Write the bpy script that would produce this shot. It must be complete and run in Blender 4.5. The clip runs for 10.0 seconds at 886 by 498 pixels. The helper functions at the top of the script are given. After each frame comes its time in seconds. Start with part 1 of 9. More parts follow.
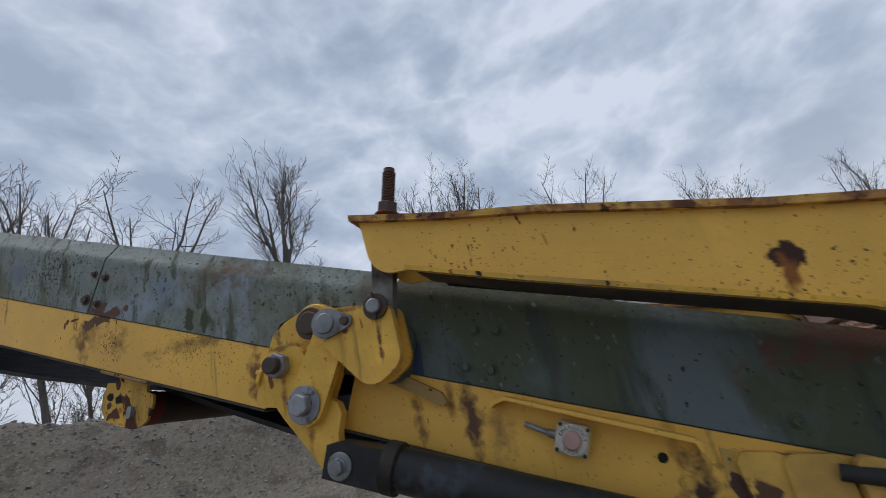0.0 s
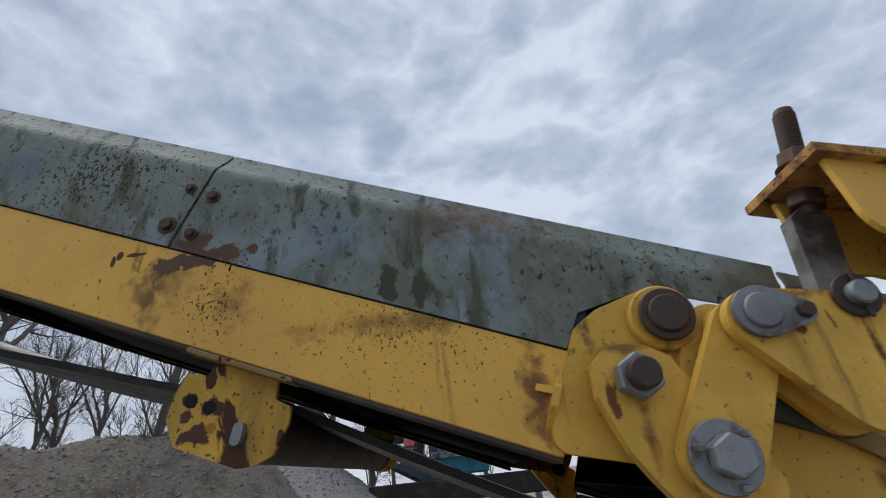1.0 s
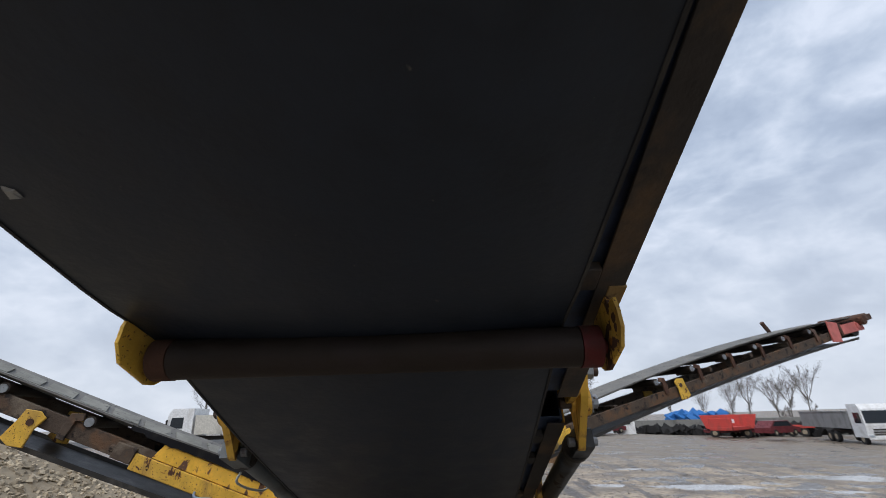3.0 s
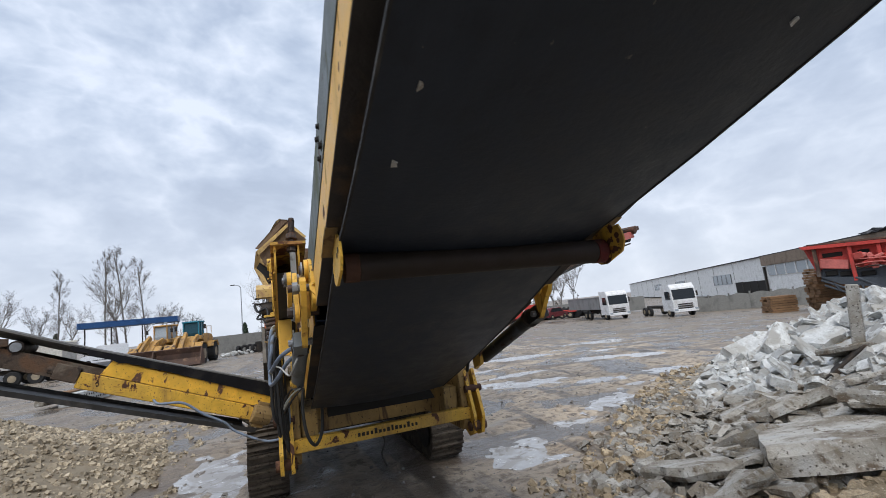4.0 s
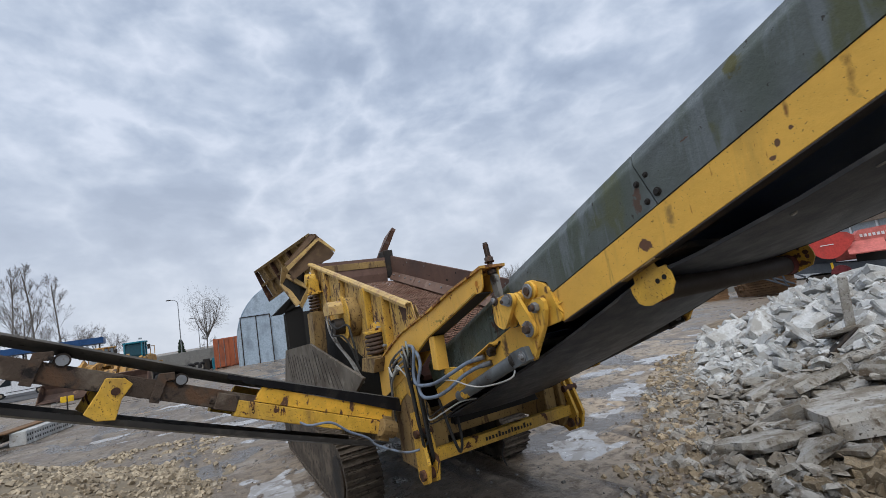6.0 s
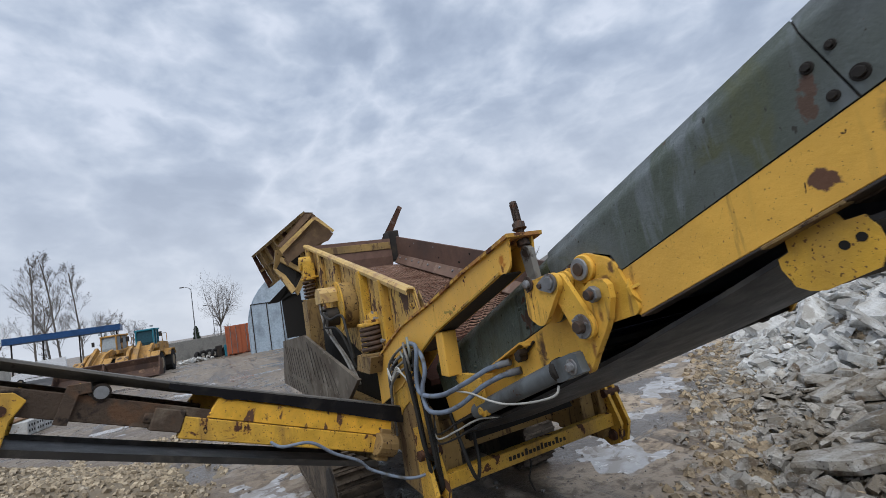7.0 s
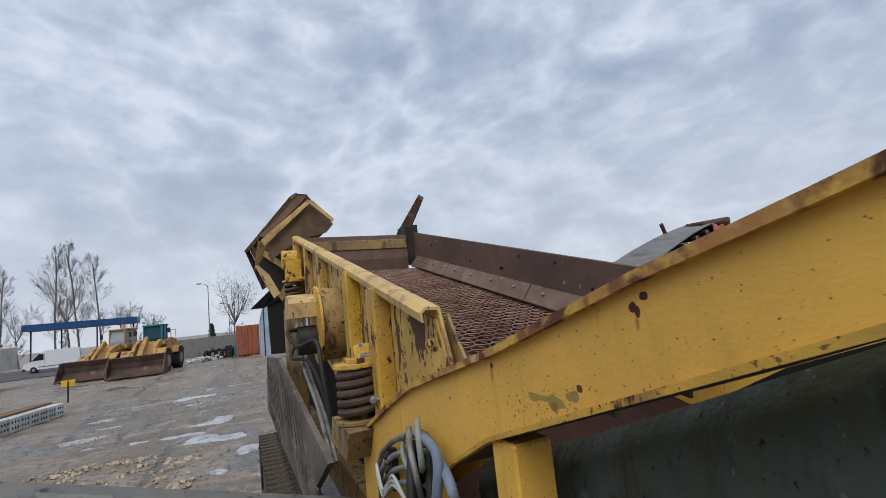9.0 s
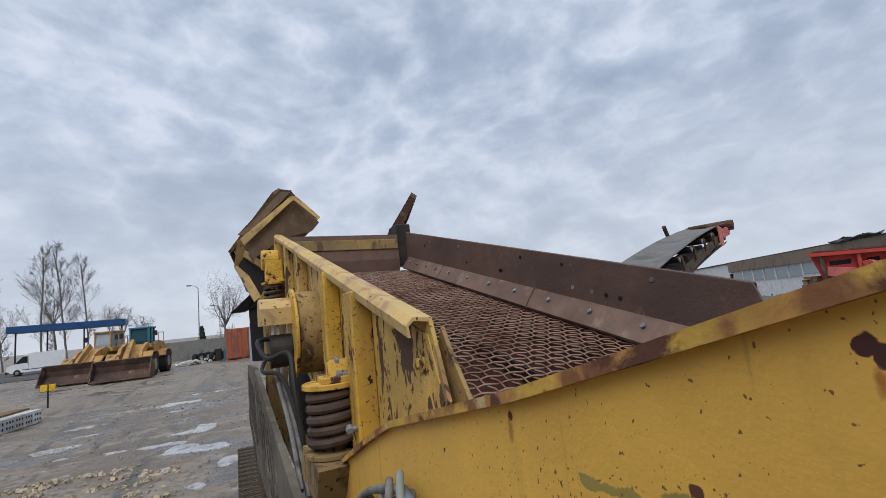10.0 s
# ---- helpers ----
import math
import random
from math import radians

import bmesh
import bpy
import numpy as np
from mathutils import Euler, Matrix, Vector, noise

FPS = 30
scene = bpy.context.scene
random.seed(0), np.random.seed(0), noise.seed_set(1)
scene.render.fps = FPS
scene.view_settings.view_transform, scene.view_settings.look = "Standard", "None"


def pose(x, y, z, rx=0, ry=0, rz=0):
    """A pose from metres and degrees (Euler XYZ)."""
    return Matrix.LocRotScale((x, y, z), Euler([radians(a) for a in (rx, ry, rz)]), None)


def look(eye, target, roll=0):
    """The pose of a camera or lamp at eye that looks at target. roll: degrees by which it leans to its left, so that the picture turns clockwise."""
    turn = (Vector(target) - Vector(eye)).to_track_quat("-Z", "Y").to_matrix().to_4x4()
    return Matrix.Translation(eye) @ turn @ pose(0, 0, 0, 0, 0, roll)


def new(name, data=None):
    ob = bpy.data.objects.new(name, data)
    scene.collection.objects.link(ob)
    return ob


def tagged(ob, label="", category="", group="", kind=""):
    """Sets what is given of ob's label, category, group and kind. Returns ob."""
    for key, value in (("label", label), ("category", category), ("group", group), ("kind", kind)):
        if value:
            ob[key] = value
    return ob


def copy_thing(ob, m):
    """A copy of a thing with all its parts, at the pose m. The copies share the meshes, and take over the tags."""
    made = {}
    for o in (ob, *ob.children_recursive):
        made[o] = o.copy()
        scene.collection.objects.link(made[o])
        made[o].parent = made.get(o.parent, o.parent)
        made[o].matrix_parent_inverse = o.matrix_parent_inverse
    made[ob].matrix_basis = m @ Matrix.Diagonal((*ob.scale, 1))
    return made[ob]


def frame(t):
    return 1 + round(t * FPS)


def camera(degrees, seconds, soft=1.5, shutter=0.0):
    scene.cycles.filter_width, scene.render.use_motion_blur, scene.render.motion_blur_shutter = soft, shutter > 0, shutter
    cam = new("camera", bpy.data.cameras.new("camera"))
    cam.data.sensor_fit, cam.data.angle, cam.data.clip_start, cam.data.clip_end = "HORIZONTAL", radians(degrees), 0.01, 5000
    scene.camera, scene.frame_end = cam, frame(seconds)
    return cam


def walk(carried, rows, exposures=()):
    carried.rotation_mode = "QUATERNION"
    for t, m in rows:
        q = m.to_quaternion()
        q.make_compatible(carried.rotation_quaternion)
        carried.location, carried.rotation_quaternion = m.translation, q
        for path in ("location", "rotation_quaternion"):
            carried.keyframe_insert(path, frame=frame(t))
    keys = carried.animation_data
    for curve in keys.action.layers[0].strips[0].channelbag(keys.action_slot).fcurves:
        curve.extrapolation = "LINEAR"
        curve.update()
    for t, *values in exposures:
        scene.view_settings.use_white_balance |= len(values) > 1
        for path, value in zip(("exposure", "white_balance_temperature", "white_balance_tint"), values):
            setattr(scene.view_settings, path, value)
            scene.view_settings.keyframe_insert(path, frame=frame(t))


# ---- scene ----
# The camera: handheld at arm's height, once round the head of the discharge conveyor and up beside the machine.
cam = camera(89.4, 10.0, 0.55, 0.12)
EXPOSURES = [(0, 0.37), (1.5, 0.45), (2.5, 0.5), (4, 0.74), (5, 0.6), (6, 0.5), (10, 0.45)]
PATH = [
    (0, (1.86, 3.712, 1.866), (0.028, 3.248, 2.521), -12.2),
    (0.5, (1.67, 3.034, 1.884), (-0.043, 2.745, 2.875), -3.0),
    (1, (1.494, 2.644, 1.956), (-0.286, 2.605, 2.865), -6.2),
    (1.5, (1.241, 2.252, 1.951), (-0.487, 2.546, 2.914), -9.0),
    (2, (1.09, 1.716, 1.961), (-0.243, 2.8, 2.985), -7.7),
    (2.2, (0.962, 1.522, 1.964), (-0.106, 2.876, 2.978), -10.8),
    (2.5, (0.665, 1.288, 1.905), (0.034, 2.962, 2.798), -8.0),
    (2.7, (0.483, 1.14, 1.898), (0.176, 2.932, 2.731), -1.5),
    (3.8, (-0.619, 0.544, 1.87), (-0.085, 2.45, 2.156), -8.7),
    (4, (-0.877, 0.459, 1.865), (-0.167, 2.309, 2.14), -6.3),
    (4.5, (-1.416, 0.361, 1.967), (-0.498, 2.127, 2.164), -9.3),
    (5, (-1.879, 0.439, 2.062), (-0.886, 2.161, 2.279), -14.9),
    (5.5, (-2.346, 0.593, 2.113), (-1.332, 2.302, 2.344), -13.4),
    (6, (-2.469, 0.814, 2.158), (-1.511, 2.552, 2.41), -9.3),
    (6.2, (-2.412, 0.941, 2.176), (-1.494, 2.701, 2.416), -10.4),
    (7.3, (-1.873, 1.891, 2.153), (-0.992, 3.677, 2.339), -8.3),
    (7.5, (-1.757, 2.075, 2.155), (-0.907, 3.872, 2.369), -3.3),
    (8, (-1.576, 2.503, 2.18), (-0.753, 4.311, 2.414), -3.0),
    (8.5, (-1.502, 2.877, 2.242), (-0.694, 4.689, 2.493), -3.6),
    (9, (-1.386, 3.235, 2.244), (-0.559, 5.038, 2.502), -6.2),
    (9.5, (-1.317, 3.506, 2.244), (-0.465, 5.297, 2.506), -5.5),
    (10, (-1.235, 3.568, 2.264), (-0.383, 5.357, 2.534), -5.9),
]
walk(cam, [(t, look(eye, target, roll)) for t, eye, target, roll in PATH], EXPOSURES)

# ---- sky and light: a bright overcast winter sky ----
SUN_DIR = Vector((-0.25, -0.45, 0.80)).normalized()
world = bpy.data.worlds.new("sky")
scene.world = world
world.use_nodes = True
wt = world.node_tree
wt.nodes.clear()


def wn(kind, **values):
    node = wt.nodes.new(kind)
    for key, value in values.items():
        node.inputs[key].default_value = value
    return node


def wmath(op, a, b=None):
    node = wt.nodes.new("ShaderNodeMath")
    node.operation = op
    for k, v in enumerate((a, b)):
        if v is None:
            continue
        if isinstance(v, (int, float)):
            node.inputs[k].default_value = v
        else:
            wt.links.new(v, node.inputs[k])
    return node.outputs[0]


def wramp(value, stops):
    node = wt.nodes.new("ShaderNodeValToRGB")
    els = node.color_ramp.elements
    for k, (p, c) in enumerate(stops):
        e = els[k] if k < 2 else els.new(p)
        e.position, e.color = p, (*c, 1)
    wt.links.new(value, node.inputs[0])
    return node.outputs[0]


def wmix(f, a, b):
    node = wt.nodes.new("ShaderNodeMix")
    node.data_type = "RGBA"
    for k, v in ((0, f), (6, a), (7, b)):
        if hasattr(v, "is_linked"):
            wt.links.new(v, node.inputs[k])
        else:
            node.inputs[k].default_value = v if k == 0 else (*v, 1)
    return node.outputs[2]


coord = wt.nodes.new("ShaderNodeTexCoord")
sep = wt.nodes.new("ShaderNodeSeparateXYZ")
wt.links.new(coord.outputs["Generated"], sep.inputs[0])
up = wmath("MAXIMUM", sep.outputs[2], 0.0)
warp = wt.nodes.new("ShaderNodeMapping")
warp.inputs["Rotation"].default_value = (0, 0, 0.6)
warp.inputs["Scale"].default_value = (1.0, 1.0, 1.75)
wt.links.new(coord.outputs["Generated"], warp.inputs[0])
broad = wn("ShaderNodeTexNoise", Scale=2.6, Detail=6.0, Roughness=0.55, Distortion=0.0)
fine = wn("ShaderNodeTexNoise", Scale=6.5, Detail=7.0, Roughness=0.58, Distortion=0.0)
puff = wn("ShaderNodeTexNoise", Scale=5.0, Detail=4.0, Roughness=0.5, Distortion=0.0)
swirl = wn("ShaderNodeTexNoise", Scale=2.2, Detail=3.0, Roughness=0.5)
wt.links.new(warp.outputs[0], swirl.inputs["Vector"])
billow = wt.nodes.new("ShaderNodeVectorMath")
billow.operation = "MULTIPLY_ADD"
billow.inputs[1].default_value = (0.16, 0.16, 0.16)
wt.links.new(swirl.outputs[1], billow.inputs[0])
wt.links.new(warp.outputs[0], billow.inputs[2])
for n in (broad, fine, puff):
    wt.links.new(billow.outputs[0], n.inputs["Vector"])
seam = wmath("SUBTRACT", 1.0, wmath("MINIMUM", wmath("MULTIPLY", wmath("ABSOLUTE", wmath("SUBTRACT", puff.outputs[0], 0.5)), 6.0), 1.0))
mixed = wmath("ADD", wmath("ADD", wmath("MULTIPLY", broad.outputs[0], 0.50), wmath("MULTIPLY", fine.outputs[0], 0.38)), wmath("MULTIPLY", seam, 0.12))
clouds = wramp(mixed, [(0.38, (0.335, 0.405, 0.535)), (0.465, (0.405, 0.48, 0.615)), (0.535, (0.50, 0.575, 0.705)), (0.62, (0.645, 0.71, 0.835))])
haze = wramp(up, [(0.0, (1, 1, 1)), (0.42, (0, 0, 0))])
lit = wmix(wmath("MULTIPLY", haze, 0.62), clouds, (0.645, 0.68, 0.745))
sky = wt.nodes.new("ShaderNodeTexSky")
sky.sky_type, sky.sun_disc = "NISHITA", False
sky.sun_elevation = math.asin(SUN_DIR.z)
sky.sun_rotation = math.atan2(SUN_DIR.x, SUN_DIR.y)
clear = wn("ShaderNodeBackground", Strength=0.04)
cover = wn("ShaderNodeBackground", Strength=0.80)
wt.links.new(sky.outputs[0], clear.inputs[0])
wt.links.new(lit, cover.inputs[0])
both = wt.nodes.new("ShaderNodeMixShader")
both.inputs[0].default_value = 0.93
out = wt.nodes.new("ShaderNodeOutputWorld")
wt.links.new(clear.outputs[0], both.inputs[1])
wt.links.new(cover.outputs[0], both.inputs[2])
wt.links.new(both.outputs[0], out.inputs[0])

sun = new("sun", bpy.data.lights.new("sun", "SUN"))
sun.data.energy, sun.data.angle, sun.data.color = 1.6, radians(60), (1.0, 0.97, 0.93)
sun.matrix_world = look((0, 0, 30), Vector((0, 0, 30)) - SUN_DIR)

# ---- materials ----
def layer(colour, scale, lo, hi, stretch=(1, 1, 1), detail=6.0, rough=None, distortion=0.0, seed=0.0, metal=None):
    return dict(colour=colour, scale=scale, lo=lo, hi=hi, stretch=stretch, detail=detail, rough=rough, distortion=distortion, seed=seed, metal=metal)


def surface(name, base, rough=0.6, metal=0.0, layers=(), bump=(60.0, 0.15), grain=0.12, piece=0.0, coat=0.0, spots=(), shine=0.25, freckles=(), tones=()):
    """A procedural material: a base colour with fine grain, noise layers laid over it (stains, chips, rust), and relief."""
    m = bpy.data.materials.new(name)
    m.use_nodes = True
    nt = m.node_tree
    bsdf = nt.nodes["Principled BSDF"]
    tc = nt.nodes.new("ShaderNodeTexCoord")

    def noise_at(scale, stretch, detail, distortion=0.0, seed=0.0):
        mp = nt.nodes.new("ShaderNodeMapping")
        mp.inputs["Scale"].default_value = stretch
        mp.inputs["Location"].default_value = (seed, seed * 1.7, seed * 0.6)
        nt.links.new(tc.outputs["Object"], mp.inputs[0])
        n = nt.nodes.new("ShaderNodeTexNoise")
        n.inputs["Scale"].default_value, n.inputs["Detail"].default_value = scale, detail
        n.inputs["Roughness"].default_value, n.inputs["Distortion"].default_value = 0.6, distortion
        nt.links.new(mp.outputs[0], n.inputs["Vector"])
        return n.outputs[0]

    def ranged(v, lo, hi, a=0.0, b=1.0):
        r = nt.nodes.new("ShaderNodeMapRange")
        for k, x in zip(("From Min", "From Max", "To Min", "To Max"), (lo, hi, a, b)):
            r.inputs[k].default_value = x
        nt.links.new(v, r.inputs["Value"])
        return r.outputs[0]

    def mix(f, a, b, kind="RGBA"):
        x = nt.nodes.new("ShaderNodeMix")
        x.data_type = kind
        ia, ib, o = (6, 7, 2) if kind == "RGBA" else (2, 3, 0)
        for k, v in ((0, f), (ia, a), (ib, b)):
            if hasattr(v, "is_linked"):
                nt.links.new(v, x.inputs[k])
            else:
                x.inputs[k].default_value = v if (k == 0 or kind != "RGBA") else (*v, 1)
        return x.outputs[o]

    g = noise_at(9.0, (1, 1, 1), 8.0, 0.3, 3.1)
    dark = tuple(c * (1 - grain * 2) for c in base)
    light = tuple(min(1, c * (1 + grain * 1.4)) for c in base)
    colour = mix(ranged(g, 0.3, 0.7), dark, light)
    for centre, radii, tint in tones:
        mp = nt.nodes.new("ShaderNodeMapping")
        mp.inputs["Scale"].default_value = [1 / q for q in radii]
        mp.inputs["Location"].default_value = [-c / q for c, q in zip(centre, radii)]
        nt.links.new(tc.outputs["Object"], mp.inputs[0])
        ln = nt.nodes.new("ShaderNodeVectorMath")
        ln.operation = "LENGTH"
        nt.links.new(mp.outputs[0], ln.inputs[0])
        colour = mix(ranged(ln.outputs["Value"], 1.15, 0.55), colour, tint)
    if piece:
        info = nt.nodes.new("ShaderNodeObjectInfo")
        isl = nt.nodes.new("ShaderNodeNewGeometry")
        add = nt.nodes.new("ShaderNodeMath")
        add.operation = "ADD"
        nt.links.new(info.outputs["Random"], add.inputs[0])
        nt.links.new(isl.outputs["Random Per Island"], add.inputs[1])
        fr = nt.nodes.new("ShaderNodeMath")
        fr.operation = "FRACT"
        nt.links.new(add.outputs[0], fr.inputs[0])
        hsv = nt.nodes.new("ShaderNodeHueSaturation")
        nt.links.new(ranged(fr.outputs[0], 0, 1, 1 - piece, 1 + piece), hsv.inputs["Value"])
        nt.links.new(colour, hsv.inputs["Color"])
        colour = hsv.outputs[0]
    r = mix(ranged(g, 0.3, 0.7), max(0.02, rough - 0.08), min(1, rough + 0.1), "FLOAT")
    mt = metal
    for L in layers:
        f = ranged(noise_at(L["scale"], L["stretch"], L["detail"], L["distortion"], L["seed"]), L["lo"], L["hi"])
        colour = mix(f, colour, L["colour"])
        if L["rough"] is not None:
            r = mix(f, r, L["rough"], "FLOAT")
        if L["metal"] is not None:
            mt = mix(f, mt, L["metal"], "FLOAT")
    if spots:
        ragged = noise_at(26.0, (1, 1, 1), 6.0, 0.4, 17.0)
        for centre, radii, tint, soft in spots:
            mp = nt.nodes.new("ShaderNodeMapping")
            mp.inputs["Scale"].default_value = [1 / q for q in radii]
            mp.inputs["Location"].default_value = [-c / q for c, q in zip(centre, radii)]
            nt.links.new(tc.outputs["Object"], mp.inputs[0])
            ln = nt.nodes.new("ShaderNodeVectorMath")
            ln.operation = "LENGTH"
            nt.links.new(mp.outputs[0], ln.inputs[0])
            ad = nt.nodes.new("ShaderNodeMath")
            ad.operation = "MULTIPLY_ADD"
            ad.inputs[1].default_value = -2.6
            nt.links.new(ragged, ad.inputs[0])
            nt.links.new(ln.outputs["Value"], ad.inputs[2])
            f = ranged(ad.outputs[0], -0.42, -0.42 - soft)
            colour = mix(f, colour, tint)
            r = mix(f, r, 0.88, "FLOAT")
    for centre, radii, tint, scale, lo in freckles:
        mp = nt.nodes.new("ShaderNodeMapping")
        mp.inputs["Scale"].default_value = [1 / q for q in radii]
        mp.inputs["Location"].default_value = [-c / q for c, q in zip(centre, radii)]
        nt.links.new(tc.outputs["Object"], mp.inputs[0])
        ln = nt.nodes.new("ShaderNodeVectorMath")
        ln.operation = "LENGTH"
        nt.links.new(mp.outputs[0], ln.inputs[0])
        ad = nt.nodes.new("ShaderNodeMath")
        ad.operation = "MULTIPLY_ADD"
        ad.inputs[1].default_value = -0.14
        nt.links.new(ln.outputs["Value"], ad.inputs[0])
        nt.links.new(noise_at(scale, (1, 1, 0.8), 2.5, 0.2, 61.0), ad.inputs[2])
        f = ranged(ad.outputs[0], lo, lo + 0.035)
        colour = mix(f, colour, tint)
        r = mix(f, r, 0.85, "FLOAT")
    nt.links.new(colour, bsdf.inputs["Base Color"])
    nt.links.new(r, bsdf.inputs["Roughness"])
    if hasattr(mt, "is_linked"):
        nt.links.new(mt, bsdf.inputs["Metallic"])
    else:
        bsdf.inputs["Metallic"].default_value = mt
    bsdf.inputs["Coat Weight"].default_value = coat
    bsdf.inputs["Specular IOR Level"].default_value = shine
    if bump[1]:
        b = nt.nodes.new("ShaderNodeBump")
        b.inputs["Strength"].default_value, b.inputs["Distance"].default_value = bump[1], 0.02
        nt.links.new(noise_at(bump[0], (1, 1, 1), 8.0), b.inputs["Height"])
        nt.links.new(b.outputs[0], bsdf.inputs["Normal"])
    return m


RUST, DARKRUST, ORANGE = (0.085, 0.042, 0.028), (0.035, 0.02, 0.016), (0.34, 0.13, 0.03)
YELLOW = (0.80, 0.47, 0.09)


def streak(u, v0, v1, x, w, tint=(0.13, 0.075, 0.045), soft=0.7):
    """A run of rust down the conveyor's channel between two heights in its own frame."""
    y, z = 3.0 - u * 0.930 + (v0 + v1) / 2 * 0.368, 2.173 + u * 0.368 + (v0 + v1) / 2 * 0.930
    return ((x, y, z), (0.06, w, abs(v0 - v1) / 2 + 0.02), tint, soft)


def on_bed(u, v, x):
    return (x, 3.0 - u * 0.930 + v * 0.368, 2.173 + u * 0.368 + v * 0.930)


def blot(u, v, x, ru, rv, tint=(0.10, 0.05, 0.035), soft=0.12):
    """A bare or rusty patch on the conveyor's side."""
    return (on_bed(u, v, x), (0.06, ru, rv), tint, soft)


drip = random.Random(77)
CHIPS = [streak(drip.uniform(-1.2, 3.0), -0.10 - drip.uniform(0.06, 0.16), -0.09, drip.choice((0.69, 0.69, -0.69)), drip.uniform(0.008, 0.022), drip.choice(((0.34, 0.19, 0.05), (0.26, 0.13, 0.045), (0.40, 0.24, 0.06))), 0.9) for _ in range(18)] + [((0.874, 4.118, 2.005), (0.05, 0.036, 0.036), (0.06, 0.03, 0.025), 0.25), ((0.874, 4.113, 1.975), (0.05, 0.02, 0.05), (0.26, 0.10, 0.03), 0.6),
         streak(0.95, -0.22, -0.09, 0.69, 0.11, (0.30, 0.175, 0.06), 1.2), streak(0.79, -0.22, -0.13, 0.69, 0.06, (0.36, 0.215, 0.06), 0.9), streak(0.19, -0.27, -0.10, 0.69, 0.035, (0.24, 0.125, 0.045), 0.8), streak(0.42, -0.125, -0.095, 0.69, 0.30, (0.34, 0.2, 0.06), 0.8),
         streak(0.965, -0.29, -0.10, 0.69, 0.04, (0.24, 0.135, 0.055), 0.8), 
         blot(1.045, -0.128, 0.69, 0.030, 0.006, (0.11, 0.065, 0.035)), blot(1.08, -0.140, 0.69, 0.008, 0.012, (0.11, 0.065, 0.035)), blot(1.088, -0.155, 0.69, 0.005, 0.014, (0.11, 0.065, 0.035)), blot(0.925, -0.112, 0.69, 0.09, 0.022, (0.13, 0.085, 0.06)), blot(0.968, -0.14, 0.69, 0.035, 0.03, (0.15, 0.09, 0.06), 0.4), streak(0.05, -0.28, -0.1, 0.69, 0.03, (0.36, 0.21, 0.06), 0.9), blot(0.18, -0.19, 0.69, 0.02, 0.09, (0.20, 0.10, 0.045), 0.8),
         streak(-0.50, -0.30, -0.06, 0.69, 0.035), streak(-0.36, -0.30, -0.12, 0.69, 0.018, (0.30, 0.16, 0.05)), streak(-1.02, -0.33, -0.13, 0.69, 0.05, (0.08, 0.05, 0.035)), streak(-0.57, -0.28, -0.11, 0.69, 0.05, (0.36, 0.22, 0.07), 0.9),
         ((-0.874, 3.325, 2.262), (0.05, 0.034, 0.034), (0.50, 0.19, 0.035), 0.5), ((-0.874, 3.335, 2.228), (0.05, 0.012, 0.026), (0.22, 0.09, 0.03), 0.4), ((-0.874, 3.985, 2.053), (0.05, 0.034, 0.010), (0.34, 0.26, 0.075), 0.12), ((-0.874, 3.935, 2.050), (0.05, 0.036, 0.012), (0.33, 0.25, 0.07), 0.12), ((-0.874, 3.885, 2.068), (0.05, 0.026, 0.012), (0.33, 0.24, 0.07), 0.12), ((-0.874, 3.862, 2.084), (0.05, 0.007, 0.008), (0.12, 0.05, 0.03), 0.15), ((-0.874, 3.94, 2.040), (0.05, 0.016, 0.010), (0.30, 0.14, 0.045), 0.3),
         ((-0.874, 3.722, 2.214), (0.05, 0.008, 0.009), (0.075, 0.032, 0.028), 0.12), ((-0.874, 3.714, 2.206), (0.05, 0.006, 0.010), (0.075, 0.032, 0.028), 0.12), ((-0.874, 3.717, 2.194), (0.05, 0.006, 0.014), (0.42, 0.17, 0.04), 0.5), ((-0.874, 3.698, 2.230), (0.05, 0.007, 0.006), (0.09, 0.04, 0.03), 0.12),
         ((-0.874, 4.158, 2.102), (0.05, 0.012, 0.010), (0.10, 0.04, 0.028), 0.15), ((-0.874, 4.160, 2.083), (0.05, 0.008, 0.022), (0.46, 0.24, 0.06), 0.6),
         blot(1.47, -0.20, -0.69, 0.012, 0.016, (0.15, 0.085, 0.05)), blot(1.53, -0.185, -0.69, 0.010, 0.010, (0.14, 0.08, 0.05)), blot(1.43, -0.235, -0.69, 0.014, 0.010, (0.15, 0.085, 0.05)), streak(0.83, -0.22, -0.20, -0.69, 0.05, (0.14, 0.075, 0.05), 0.25),
         streak(1.0, -0.24, -0.09, -0.69, 0.025, (0.36, 0.22, 0.07), 0.8), streak(-0.5, -0.29, -0.10, -0.69, 0.04), streak(2.3, -0.27, -0.22, -0.69, 0.05, (0.2, 0.11, 0.05), 0.3)]
